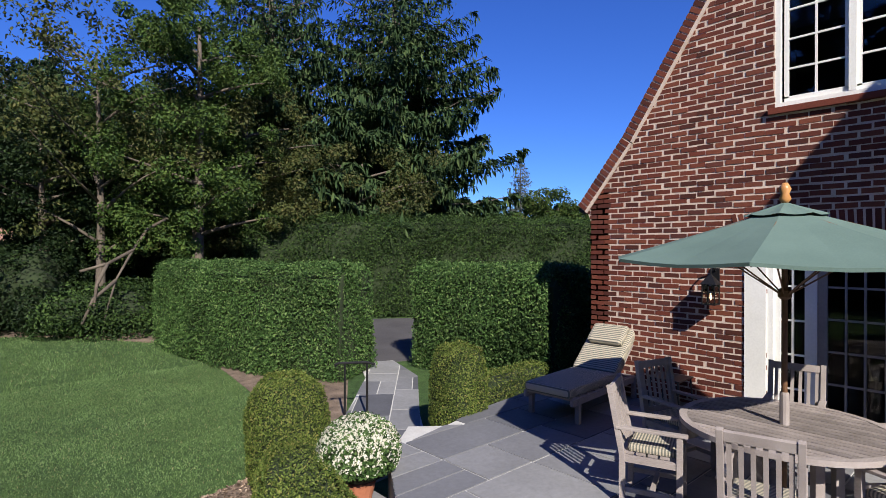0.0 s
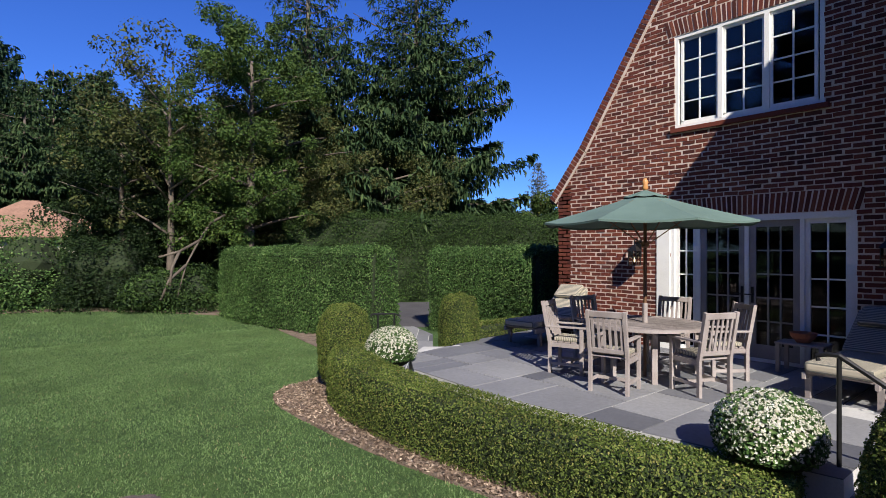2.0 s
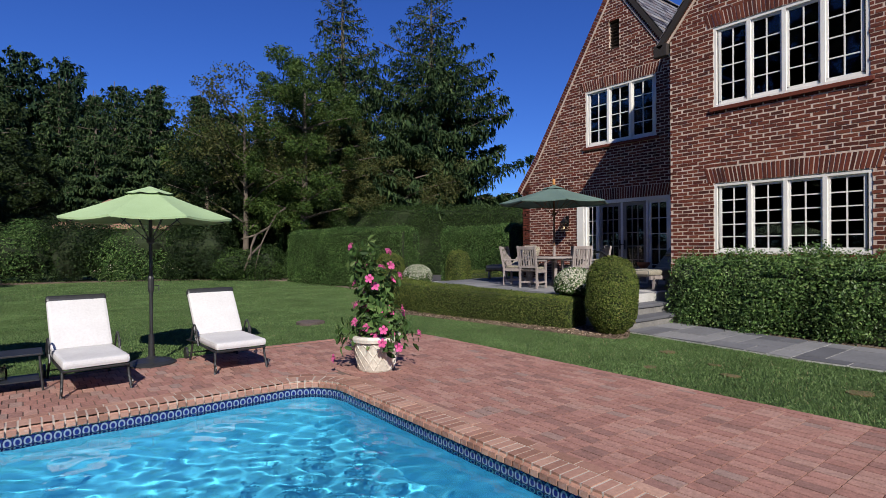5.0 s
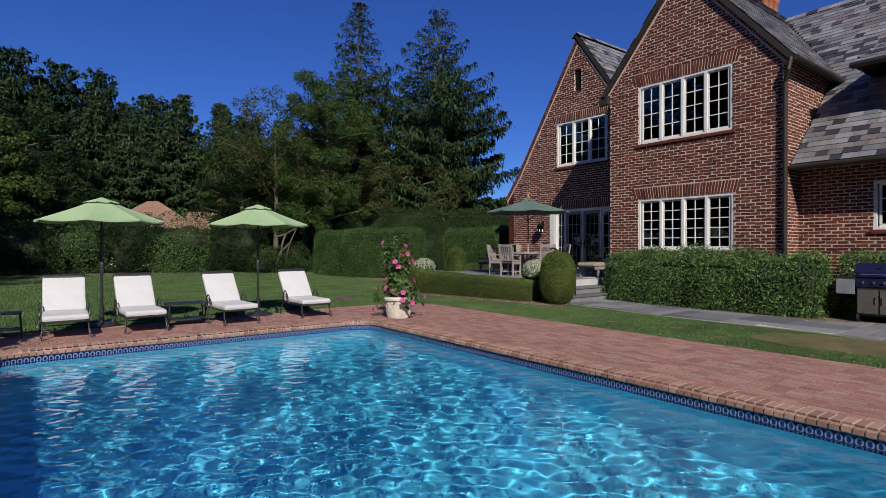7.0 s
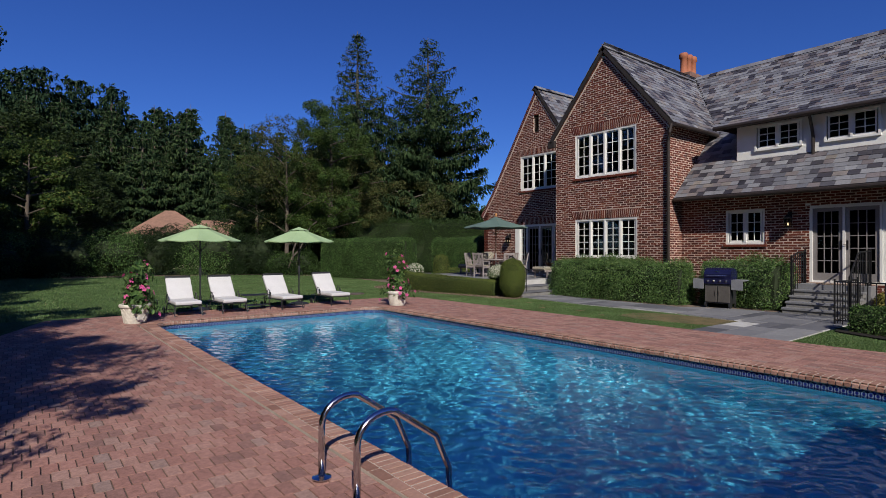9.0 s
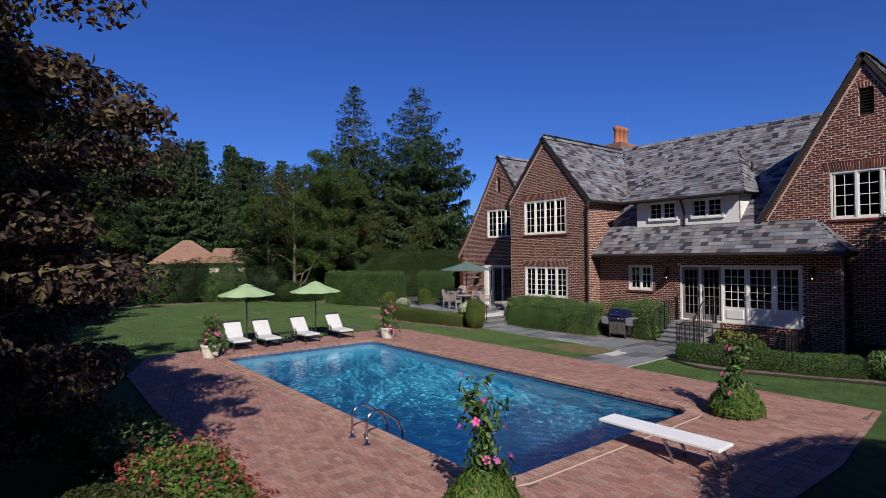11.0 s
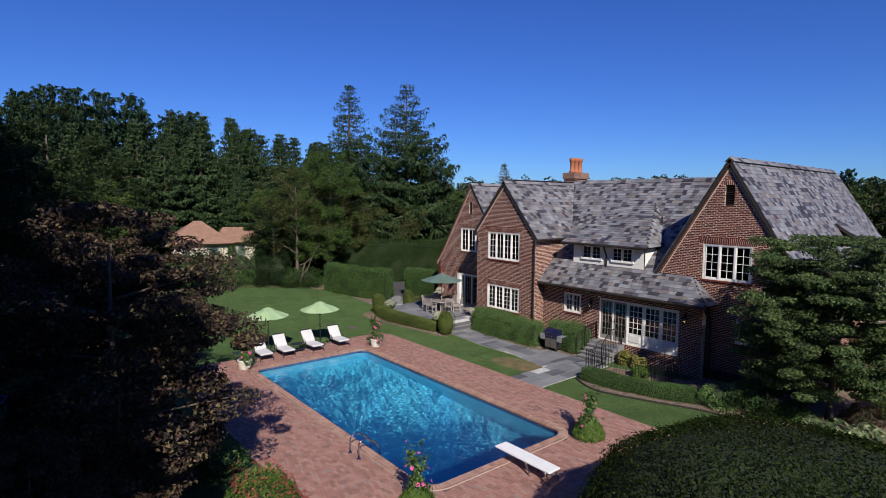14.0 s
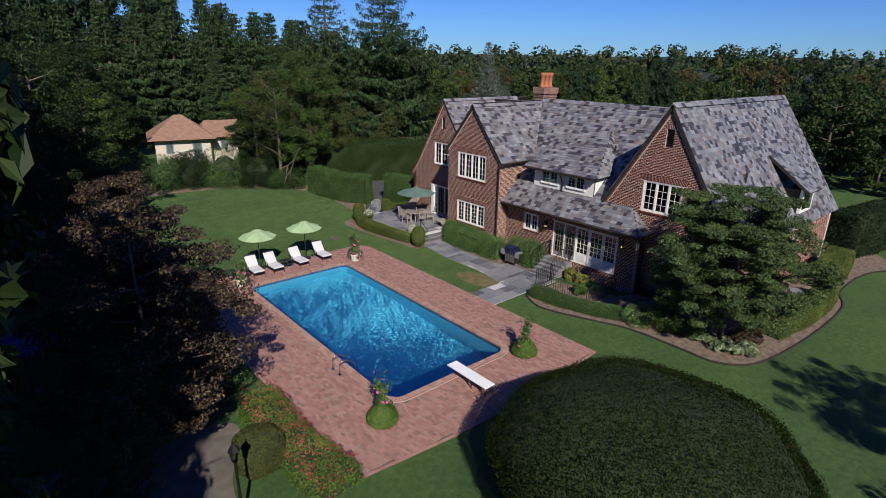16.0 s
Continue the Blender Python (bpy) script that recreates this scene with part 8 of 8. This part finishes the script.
def lay_wall(wall, o, u, n, rows, arches):
    """Bricks of one wall: those nearest the patio as parts, the rest joined."""
    items = []
    on, un, zn = np.array(n), np.array(u), np.array((0, 0, 1.0))
    oo = np.array(o)
    for a, b, ha, hb, proud, tilt in rows:
        c = oo + un * a + zn * b + on * (proud - 0.02)
        ax = un * math.cos(tilt) + zn * math.sin(tilt) * 0.6
        az = zn * math.cos(tilt) - un * math.sin(tilt) * 0.6
        items.append((c, (ha, hb, 0.02), (ax, az, on)))
    for a, b, c0, d0, skew in arches:
        cnt = int((b - a) / 0.076)
        mid = (a + b) / 2
        for k in range(cnt):
            p = a + (k + 0.5) * (b - a) / cnt
            lean = (p - mid) / (b - a) * 0.55
            ax = un * math.cos(lean) - zn * math.sin(lean)
            az = zn * math.cos(lean) + un * math.sin(lean)
            c = oo + un * (p + lean * 0.02) + zn * (c0 + d0) / 2 + on * (rng_late.uniform(0.002, 0.01) - 0.02)
            items.append((c, (0.027, (d0 - c0) / 2 - 0.008, 0.02), (ax, az, on)))
    return items


def spread_pieces(name, items, parent, material, near=None, limit=290, label="", single=None):
    """The pieces inside the stretch `near` become parts of their own; the rest is one joined mesh."""
    own, rest = [], []
    for it in items:
        (own if near is not None and near(it[0]) and len(own) < limit else rest).append(it)
    if rest:
        ob = part(name + "_field", boxes_mesh(name + "_field", rest), material, parent, label, kind="stuff")
    if own:
        cache = {}
        for c, h, ax in own:
            key = (round(h[0] / 0.01), round(h[1] / 0.01), round(h[2] / 0.01))
            if key not in cache:
                me = boxes_mesh(name, [((0, 0, 0), (key[0] * 0.01 or 0.005, key[1] * 0.01 or 0.005, h[2]), np.eye(3))])
                me.materials.append(single or material)
                cache[key] = me
            ob = new(name, cache[key])
            ob.parent = parent
            m = Matrix([[ax[j][i] for j in range(3)] + [c[i]] for i in range(3)] + [[0, 0, 0, 1]])
            ob.matrix_basis = Matrix.LocRotScale(m.translation, m.to_quaternion(), (h[0] / (key[0] * 0.01 or 0.005), h[1] / (key[1] * 0.01 or 0.005), 1))


def rake(o, pts, n, proud=0.03, wide=0.15):
    """A course of bricks laid along a sloping gable edge."""
    items = []
    for (u0, v0), (u1, v1) in zip(pts, pts[1:]):
        a, b = np.array((u0, v0)), np.array((u1, v1))
        L = np.linalg.norm(b - a)
        d = (b - a) / L
        cnt = int(L / 0.085)
        for k in range(cnt):
            p = a + d * (k + 0.5) * L / cnt
            side = np.array((d[1], -d[0]))
            if side[1] > 0:
                side = -side
            p = p + side * wide * 0.5
            c = np.array(o) + np.array((0, -p[0], p[1])) + np.array(n) * (proud - 0.03)
            ax = np.array((0, -d[0], d[1]))
            az = np.array((0, -side[0], side[1]))
            items.append((c, (0.032, wide * 0.5, 0.03), (ax, az, np.array(n))))
    return items


for wall, o, u, n, rows, arches in LATE:
    items = lay_wall(wall, o, u, n, rows, arches)
    near = (lambda c: 0.5 < c[1] < 5.5 and c[2] < 2.6) if wall.name == "wall_north_gable" else (lambda c: -3.5 < c[1] < -0.5 and 3.1 < c[2] < 4.3) if wall.name == "wall_middle_gable" else None
    spread_pieces("brick", items, wall, BRICK, near, single=BRICK_SINGLE)
for wall, o, pts in ((wall_a, (XA, 0, 0), [(-5.72, 3.36), (-4.97, 4.32), (-2.03, 8.93)]), (wall_a, (XA, 0, 0), [(-2.03, 8.93), (-0.1, 6.15)]),
                     (wall_b, (XB, 0, 0), [(0.24, 5.95), (2.75, 8.93), (5.38, 5.75)]), (wall_d, (XD, 0, 0), [(11.7, 4.6), (14.75, 9.66), (18.7, 3.2)])):
    back = []
    for (u0, v0), (u1, v1) in zip(pts, pts[1:]):
        d = np.array((u1 - u0, v1 - v0))
        L = np.linalg.norm(d)
        d = d / L
        side = np.array((d[1], -d[0])) * (1 if -d[0] < 0 else -1)
        c = np.array(((u0 + u1) / 2, (v0 + v1) / 2)) + side * 0.1
        back.append(((o[0] + 0.008, -c[0], c[1]), (L / 2, 0.097, 0.03), ((0, -d[0], d[1]), (0, -side[0], side[1]), (-1, 0, 0))))
    part("rake_mortar", boxes_mesh("rake_mortar", back), MORTAR, wall, kind="stuff")
    part("rake_course", boxes_mesh("rake_course", rake(o, pts, (-1, 0, 0))), BRICK, wall, "sloping brick edge course", kind="stuff")
for (slab, items) in ROOFS:
    near = (lambda c: -9.0 < c[1] < -6.0 and c[2] < 4.6) if slab.name == "main_slope" else None
    spread_pieces("slate", items, slab, SLATE, near, single=SLATE_SINGLE)


def ridge_caps(a, b, parent):
    a, b = np.array(a, float), np.array(b, float)
    L = np.linalg.norm(b - a)
    d = (b - a) / L
    side = np.cross(d, (0, 0, 1.0))
    side /= np.linalg.norm(side)
    items = []
    for k in range(int(L / 0.32)):
        c = a + d * (k + 0.5) * 0.32
        for s in (-1, 1):
            up = np.cross(d, side) * -1
            tilt = 0.75
            ax2 = side * s * math.cos(tilt) - np.array((0, 0, 1)) * math.sin(tilt)
            nn = side * s * math.sin(tilt) + np.array((0, 0, 1)) * math.cos(tilt)
            items.append((c + ax2 * 0.11 + nn * 0.055, (0.155, 0.12, 0.012), (d, ax2, nn)))
    part("ridge_cap", boxes_mesh("ridge_cap", items), SLATE, parent, "overlapping ridge slates", kind="stuff")


ridge_caps((XA - 0.1, 2.03, 8.97), (15.5, 2.03, 8.97), roof)
ridge_caps((XB - 0.1, -2.75, 8.97), (13.2, -2.75, 8.97), roof)
ridge_caps((13.2, -2.75, 9.1), (13.2, -12.9, 9.1), roof)
ridge_caps((XD - 0.1, -14.75, RD), (22.05, -14.75, RD), roof)

# pool coping: rowlock bricks, singly round the west and north sides and joined on the far sides, with an outer row of stretchers
far_side = []
for p, way, out, dz in COPING_PLACES:
    if p[0] > -2.6 and p[1] < -3.0 or p[1] < -12.5 and p[0] > -6.5:
        far_side.append(pose(p[0], p[1], 0.011 + dz, 0, 0, math.degrees(math.atan2(way[1], way[0])) + 180))
        continue
    ob = new("coping_brick", cope_me if max(abs(way)) > 0.999 else wedge_me)
    ob.parent = pool
    ang = math.degrees(math.atan2(way[1], way[0]))
    ob.matrix_basis = pose(p[0], p[1], 0.011 + dz, 0, 0, ang + 180)
COPING_FAR = pieces("coping_brick_far", [(0.0, (0.24, 0.125, 0.09)), (0.5, (0.34, 0.185, 0.14)), (1.0, (0.41, 0.25, 0.19))], rough=0.75, fine=35, stain=0.22, depth=0.003)
co = np.array([(*v.co, 1.0) for v in cope_me.vertices])
sides = [tuple(p.vertices) for p in cope_me.polygons]
verts = [tuple((np.array(m) @ c)[:3]) for m in far_side for c in co]
faces = [tuple(i + k * len(co) for i in f) for k in range(len(far_side)) for f in sides]
row_me = bpy.data.meshes.new("coping_row")
row_me.from_pydata(verts, [], faces)
part("coping_row", row_me, COPING_FAR, pool, "coping bricks along the house side", kind="stuff")
row = []
edge = rounded(POOL[0] - 0.258, POOL[1] - 0.258, POOL[2] + 0.258, POOL[3] + 0.258, 0.75, 8)
for (x0, y0), (x1, y1) in zip(edge, edge[1:] + edge[:1]):
    L = math.hypot(x1 - x0, y1 - y0)
    n = max(1, round(L / 0.215))
    d = np.array((x1 - x0, y1 - y0)) / L
    for k in range(n):
        c = np.array((x0, y0)) + d * L * (k + 0.5) / n
        row.append(((c[0], c[1], 0.0035 + rng_late.uniform(-0.001, 0.0015)), (L / n / 2 - 0.006, 0.05, 0.032), ((d[0], d[1], 0), (-d[1], d[0], 0), (0, 0, 1))))
part("edge_row", boxes_mesh("edge_row", row), COPING_FAR, pool, "stretcher bricks outside the coping", kind="stuff")


# deck bricks: pairs laid in a basket of running rows
def inside(poly, x, y):
    hit = False
    for (x0, y0), (x1, y1) in zip(poly, poly[1:] + poly[:1]):
        if (y0 > y) != (y1 > y) and x < (x1 - x0) * (y - y0) / (y1 - y0) + x0:
            hit = not hit
    return hit


def deck_bricks():
    items = []
    L, W, g = 0.205, 0.112, 0.005
    rim_poly = rounded(POOL[0] - 0.315, POOL[1] - 0.315, POOL[2] + 0.315, POOL[3] + 0.315, 0.82)
    for i, y in enumerate(np.arange(-17.1, 1.7, L)):
        off = (i % 2) * W / 2
        for x in np.arange(-10.9 + off, 1.02, W):
            x0, x1, y0, y1 = x, x + W, y, y + L
            # bricks that meet the coping's straight sides are cut to it
            if POOL[1] - 0.31 < y0 + L / 2 < POOL[3] + 0.31:
                if x0 < POOL[0] - 0.315 < x1:
                    x1 = POOL[0] - 0.315
                if x0 < POOL[2] + 0.315 < x1:
                    x0 = POOL[2] + 0.315
            if POOL[0] + 0.5 < x0 + W / 2 < POOL[2] - 0.5:
                if y0 < POOL[3] + 0.315 < y1:
                    y0 = POOL[3] + 0.315
                if y0 < POOL[1] - 0.315 < y1:
                    y1 = POOL[1] - 0.315
            cx, cy = (x0 + x1) / 2, (y0 + y1) / 2
            if x1 - x0 < 0.02 or y1 - y0 < 0.02 or inside(rim_poly, cx, cy) or not all(inside(deck_line, px, py) for px in (x0, x1) for py in (y0, y1)):
                continue
            t = rng_late.uniform(-0.006, 0.006, 2)
            items.append(((cx, cy, 0.002 + rng_late.uniform(-0.0012, 0.0012)), ((x1 - x0) / 2 - 0.0055, (y1 - y0) / 2 - g / 2 - 0.002, 0.012), (np.array((1, t[0], t[1])), np.array((-t[0], 1, t[0])), np.array((-t[1], -t[0], 1)))))
    return items


spread_pieces("brick", deck_bricks(), deck_bed, DECKBRICK, near=lambda c: -9.6 < c[0] < -8.0 and -13.4 < c[1] < -9.5, single=DECKBRICK_SINGLE)


# a row of stretchers finishes the deck's edge
row = []
for (ax_, ay_), (bx_, by_) in zip(deck_line, deck_line[1:] + deck_line[:1]):
    L = math.hypot(bx_ - ax_, by_ - ay_)
    n = max(1, round(L / 0.215))
    d = np.array((bx_ - ax_, by_ - ay_)) / L
    for k in range(n):
        c = np.array((ax_, ay_)) + d * L * (k + 0.5) / n + np.array((-d[1], d[0])) * 0.052
        row.append(((c[0], c[1], 0.005 + rng_late.uniform(-0.001, 0.002)), (L / n / 2 - 0.003, 0.05, 0.012), ((d[0], d[1], 0), (-d[1], d[0], 0), (0, 0, 1))))
part("border_row", boxes_mesh("border_row", row), DECKBRICK, deck_bed, "brick edging along the lawn", kind="stuff")


# bluestone slabs: random rectangular bond
def slabs(poly, z, parent, seed, ang=0.0, unit=0.3, thick=0.03, origin=(0, 0)):
    rng = np.random.default_rng(seed)
    ca, sa = math.cos(radians(ang)), math.sin(radians(ang))
    loc = [((x - origin[0]) * ca + (y - origin[1]) * sa, -(x - origin[0]) * sa + (y - origin[1]) * ca) for x, y in poly]
    x0, x1 = min(p[0] for p in loc), max(p[0] for p in loc)
    y0, y1 = min(p[1] for p in loc), max(p[1] for p in loc)
    nx, ny = int((x1 - x0) / unit) + 1, int((y1 - y0) / unit) + 1
    used = np.zeros((nx, ny), bool)
    sizes = ((3, 2), (2, 3), (2, 2), (4, 2), (2, 4), (3, 3), (3, 1), (1, 2), (2, 1), (1, 1))
    for i in range(nx):
        for j in range(ny):
            if used[i, j]:
                continue
            order = list(range(7))
            rng.shuffle(order)
            for k in order + [7, 8, 9]:
                w, h = sizes[k]
                if i + w <= nx and j + h <= ny and not used[i:i + w, j:j + h].any():
                    used[i:i + w, j:j + h] = True
                    break
            a, b = x0 + i * unit, y0 + j * unit
            quad = [(a + 0.009, b + 0.009), (a + w * unit - 0.009, b + 0.009), (a + w * unit - 0.009, b + h * unit - 0.009), (a + 0.009, b + h * unit - 0.009)]
            quad = clip_poly(quad, loc)
            if len(quad) < 3:
                continue
            bm = bmesh.new()
            dz = rng.uniform(-0.002, 0.002)
            cx, cy = sum(p[0] for p in quad) / len(quad), sum(p[1] for p in quad) / len(quad)
            def put(p, zz, k=1.0):
                px, py = cx + (p[0] - cx) * k, cy + (p[1] - cy) * k
                return bm.verts.new((origin[0] + px * ca - py * sa, origin[1] + px * sa + py * ca, zz))
            top = [put(p, z + dz, 0.992) for p in quad]
            low = [put(p, z - thick) for p in quad]
            bm.faces.new(top)
            for q in range(len(quad)):
                bm.faces.new((low[q], low[(q + 1) % len(quad)], top[(q + 1) % len(quad)], top[q]))
            part("flagstone", bm, BLUESTONE, parent)


def clip_poly(subject, poly):
    """Clips a small rectangle to an outline, taking the outline's nearby edges as straight cuts."""
    area = sum(x0 * y1 - x1 * y0 for (x0, y0), (x1, y1) in zip(poly, poly[1:] + poly[:1]))
    if area < 0:
        poly = poly[::-1]
    ins = [inside(poly, x, y) for x, y in subject]
    if all(ins):
        return subject
    if not any(ins):
        cx, cy = sum(p[0] for p in subject) / 4, sum(p[1] for p in subject) / 4
        if not inside(poly, cx, cy):
            return []
    out = subject
    box4 = (min(p[0] for p in subject), max(p[0] for p in subject), min(p[1] for p in subject), max(p[1] for p in subject))
    for (x0, y0), (x1, y1) in zip(poly, poly[1:] + poly[:1]):
        # only edges that pass through the rectangle cut it
        crosses = False
        for t in np.linspace(0, 1, 60):
            x, y = x0 + (x1 - x0) * t, y0 + (y1 - y0) * t
            if box4[0] < x < box4[1] and box4[2] < y < box4[3]:
                crosses = True
                break
        if not crosses:
            continue
        new_pts = []
        for i in range(len(out)):
            p, q = out[i], out[(i + 1) % len(out)]
            sp = (x1 - x0) * (p[1] - y0) - (y1 - y0) * (p[0] - x0)
            sq = (x1 - x0) * (q[1] - y0) - (y1 - y0) * (q[0] - x0)
            if sp >= 0:
                new_pts.append(p)
            if (sp >= 0) != (sq >= 0):
                t = sp / (sp - sq)
                new_pts.append((p[0] + (q[0] - p[0]) * t, p[1] + (q[1] - p[1]) * t))
        out = new_pts
        if len(out) < 3:
            return []
    return out


slabs(PATIO, 0.554, patio, 5, ang=0.0, unit=0.32)
slabs(WALK, 0.014, walkway, 6, ang=0.0, unit=0.32)
slabs(PATH_N, 0.022, path_n, 7, ang=50.0, unit=0.32)


def within(poly, p):
    """Which of many plan points lie inside an outline."""
    hit = np.zeros(len(p), bool)
    x, y = p[:, 0], p[:, 1]
    for (x0, y0), (x1, y1) in zip(poly, poly[1:] + poly[:1]):
        if y0 != y1:
            hit ^= ((y0 > y) != (y1 > y)) & (x < (x1 - x0) * (y - y0) / (y1 - y0) + x0)
    return hit


# grass: blades over the lawn that the camera passes low and near
def grass(x0, y0, x1, y1, count, seed, size, bar):
    rng = np.random.default_rng(seed)
    p = np.stack([rng.uniform(x0, x1, count), rng.uniform(y0, y1, count)], 1)
    for poly in bar:
        p = p[~within(poly, p)]
    n = len(p)
    a = rng.uniform(0, 2 * math.pi, n)
    h = size * rng.uniform(0.5, 1.2, n)
    w = 0.0045 + 0.09 * h
    lean = rng.normal(0, 0.45, (n, 2)) * h[:, None]
    c = np.concatenate([p, np.full((n, 1), -0.02)], 1)
    side = np.stack([np.cos(a) * w, np.sin(a) * w, np.zeros(n)], 1)
    tip = c + np.concatenate([lean, h[:, None]], 1)
    v = np.stack([c - side, c + side, tip], 1).reshape(-1, 3)
    return np_mesh("grass", v, np.arange(3 * n).reshape(-1, 3))


GRASS = leafy("grass_blade", [(0.0, (0.075, 0.13, 0.04)), (0.6, (0.135, 0.22, 0.078)), (0.95, (0.19, 0.27, 0.11)), (1.0, (0.28, 0.25, 0.13))], through_light=0.35)
bed_poly = bed_line + [(-8.0, 27.0), (6.0, 22.0), (7.3, 14.0), (7.4, 11.0), (5.85, 8.6), (4.68, 7.42), (4.33, 6.0), (3.8, 4.6), (3.7, 3.0), (3.85, 1.2), (4.08, -0.44)]
me = grass(-5.0, 1.2, 5.3, 14.0, 240000, 301, 0.025, [bed_poly, deck_line, PATIO, PATH_N, [(3.6, 0), (9, 0), (9, 7.3), (3.6, 7.3)]])
me.materials.append(GRASS)
tagged(new("grass", me), "short mown grass blades on the lawn", "grass", kind="stuff")
me = grass(-12.5, 1.6, 5.9, 25.0, 130000, 303, 0.055, [deck_line, bed_poly, [(-5.0, 1.2), (5.3, 1.2), (5.3, 13.6), (-5.0, 13.6)]])
me.materials.append(GRASS)
tagged(new("grass", me), "mown grass towards the far shrubs", "grass", kind="stuff")
worn = [(2.75 + 0.7 * math.cos(a), -8.1 + 1.1 * math.sin(a)) for a in np.linspace(0, 6.1, 24)]
me = grass(1.0, -16.0, 4.0, 1.4, 130000, 302, 0.026, [bed_poly, worn, deck_line, WALK, bed_e_line + [(5.9, -10.75)]])
me.materials.append(GRASS)
tagged(new("grass", me), "short grass between deck and walk", "grass", kind="stuff")


# bark chips strewn over the bed beside the low hedge
rng = np.random.default_rng(310)
p = np.stack([rng.uniform(2.2, 4.6, 60000), rng.uniform(-1.6, 9.5, 60000)], 1)
p = p[within(bed_poly, p)][:14000]
P = np.concatenate([p, rng.uniform(0.002, 0.02, (len(p), 1))], 1)
CHIP = leafy("bark_chip", [(0.0, (0.06, 0.04, 0.028)), (0.5, (0.2, 0.14, 0.1)), (0.9, (0.36, 0.27, 0.2)), (1.0, (0.5, 0.4, 0.3))], through_light=0.0)
me = leaf_mesh("mulch_chips", P, np.tile((0, 0, 1.0), (len(P), 1)), 0.05, rng, 0.5, 0.5)
me.materials.append(CHIP)
tagged(new("mulch_chips", me), "loose brown bark chips on the bed", "mulch", kind="stuff")
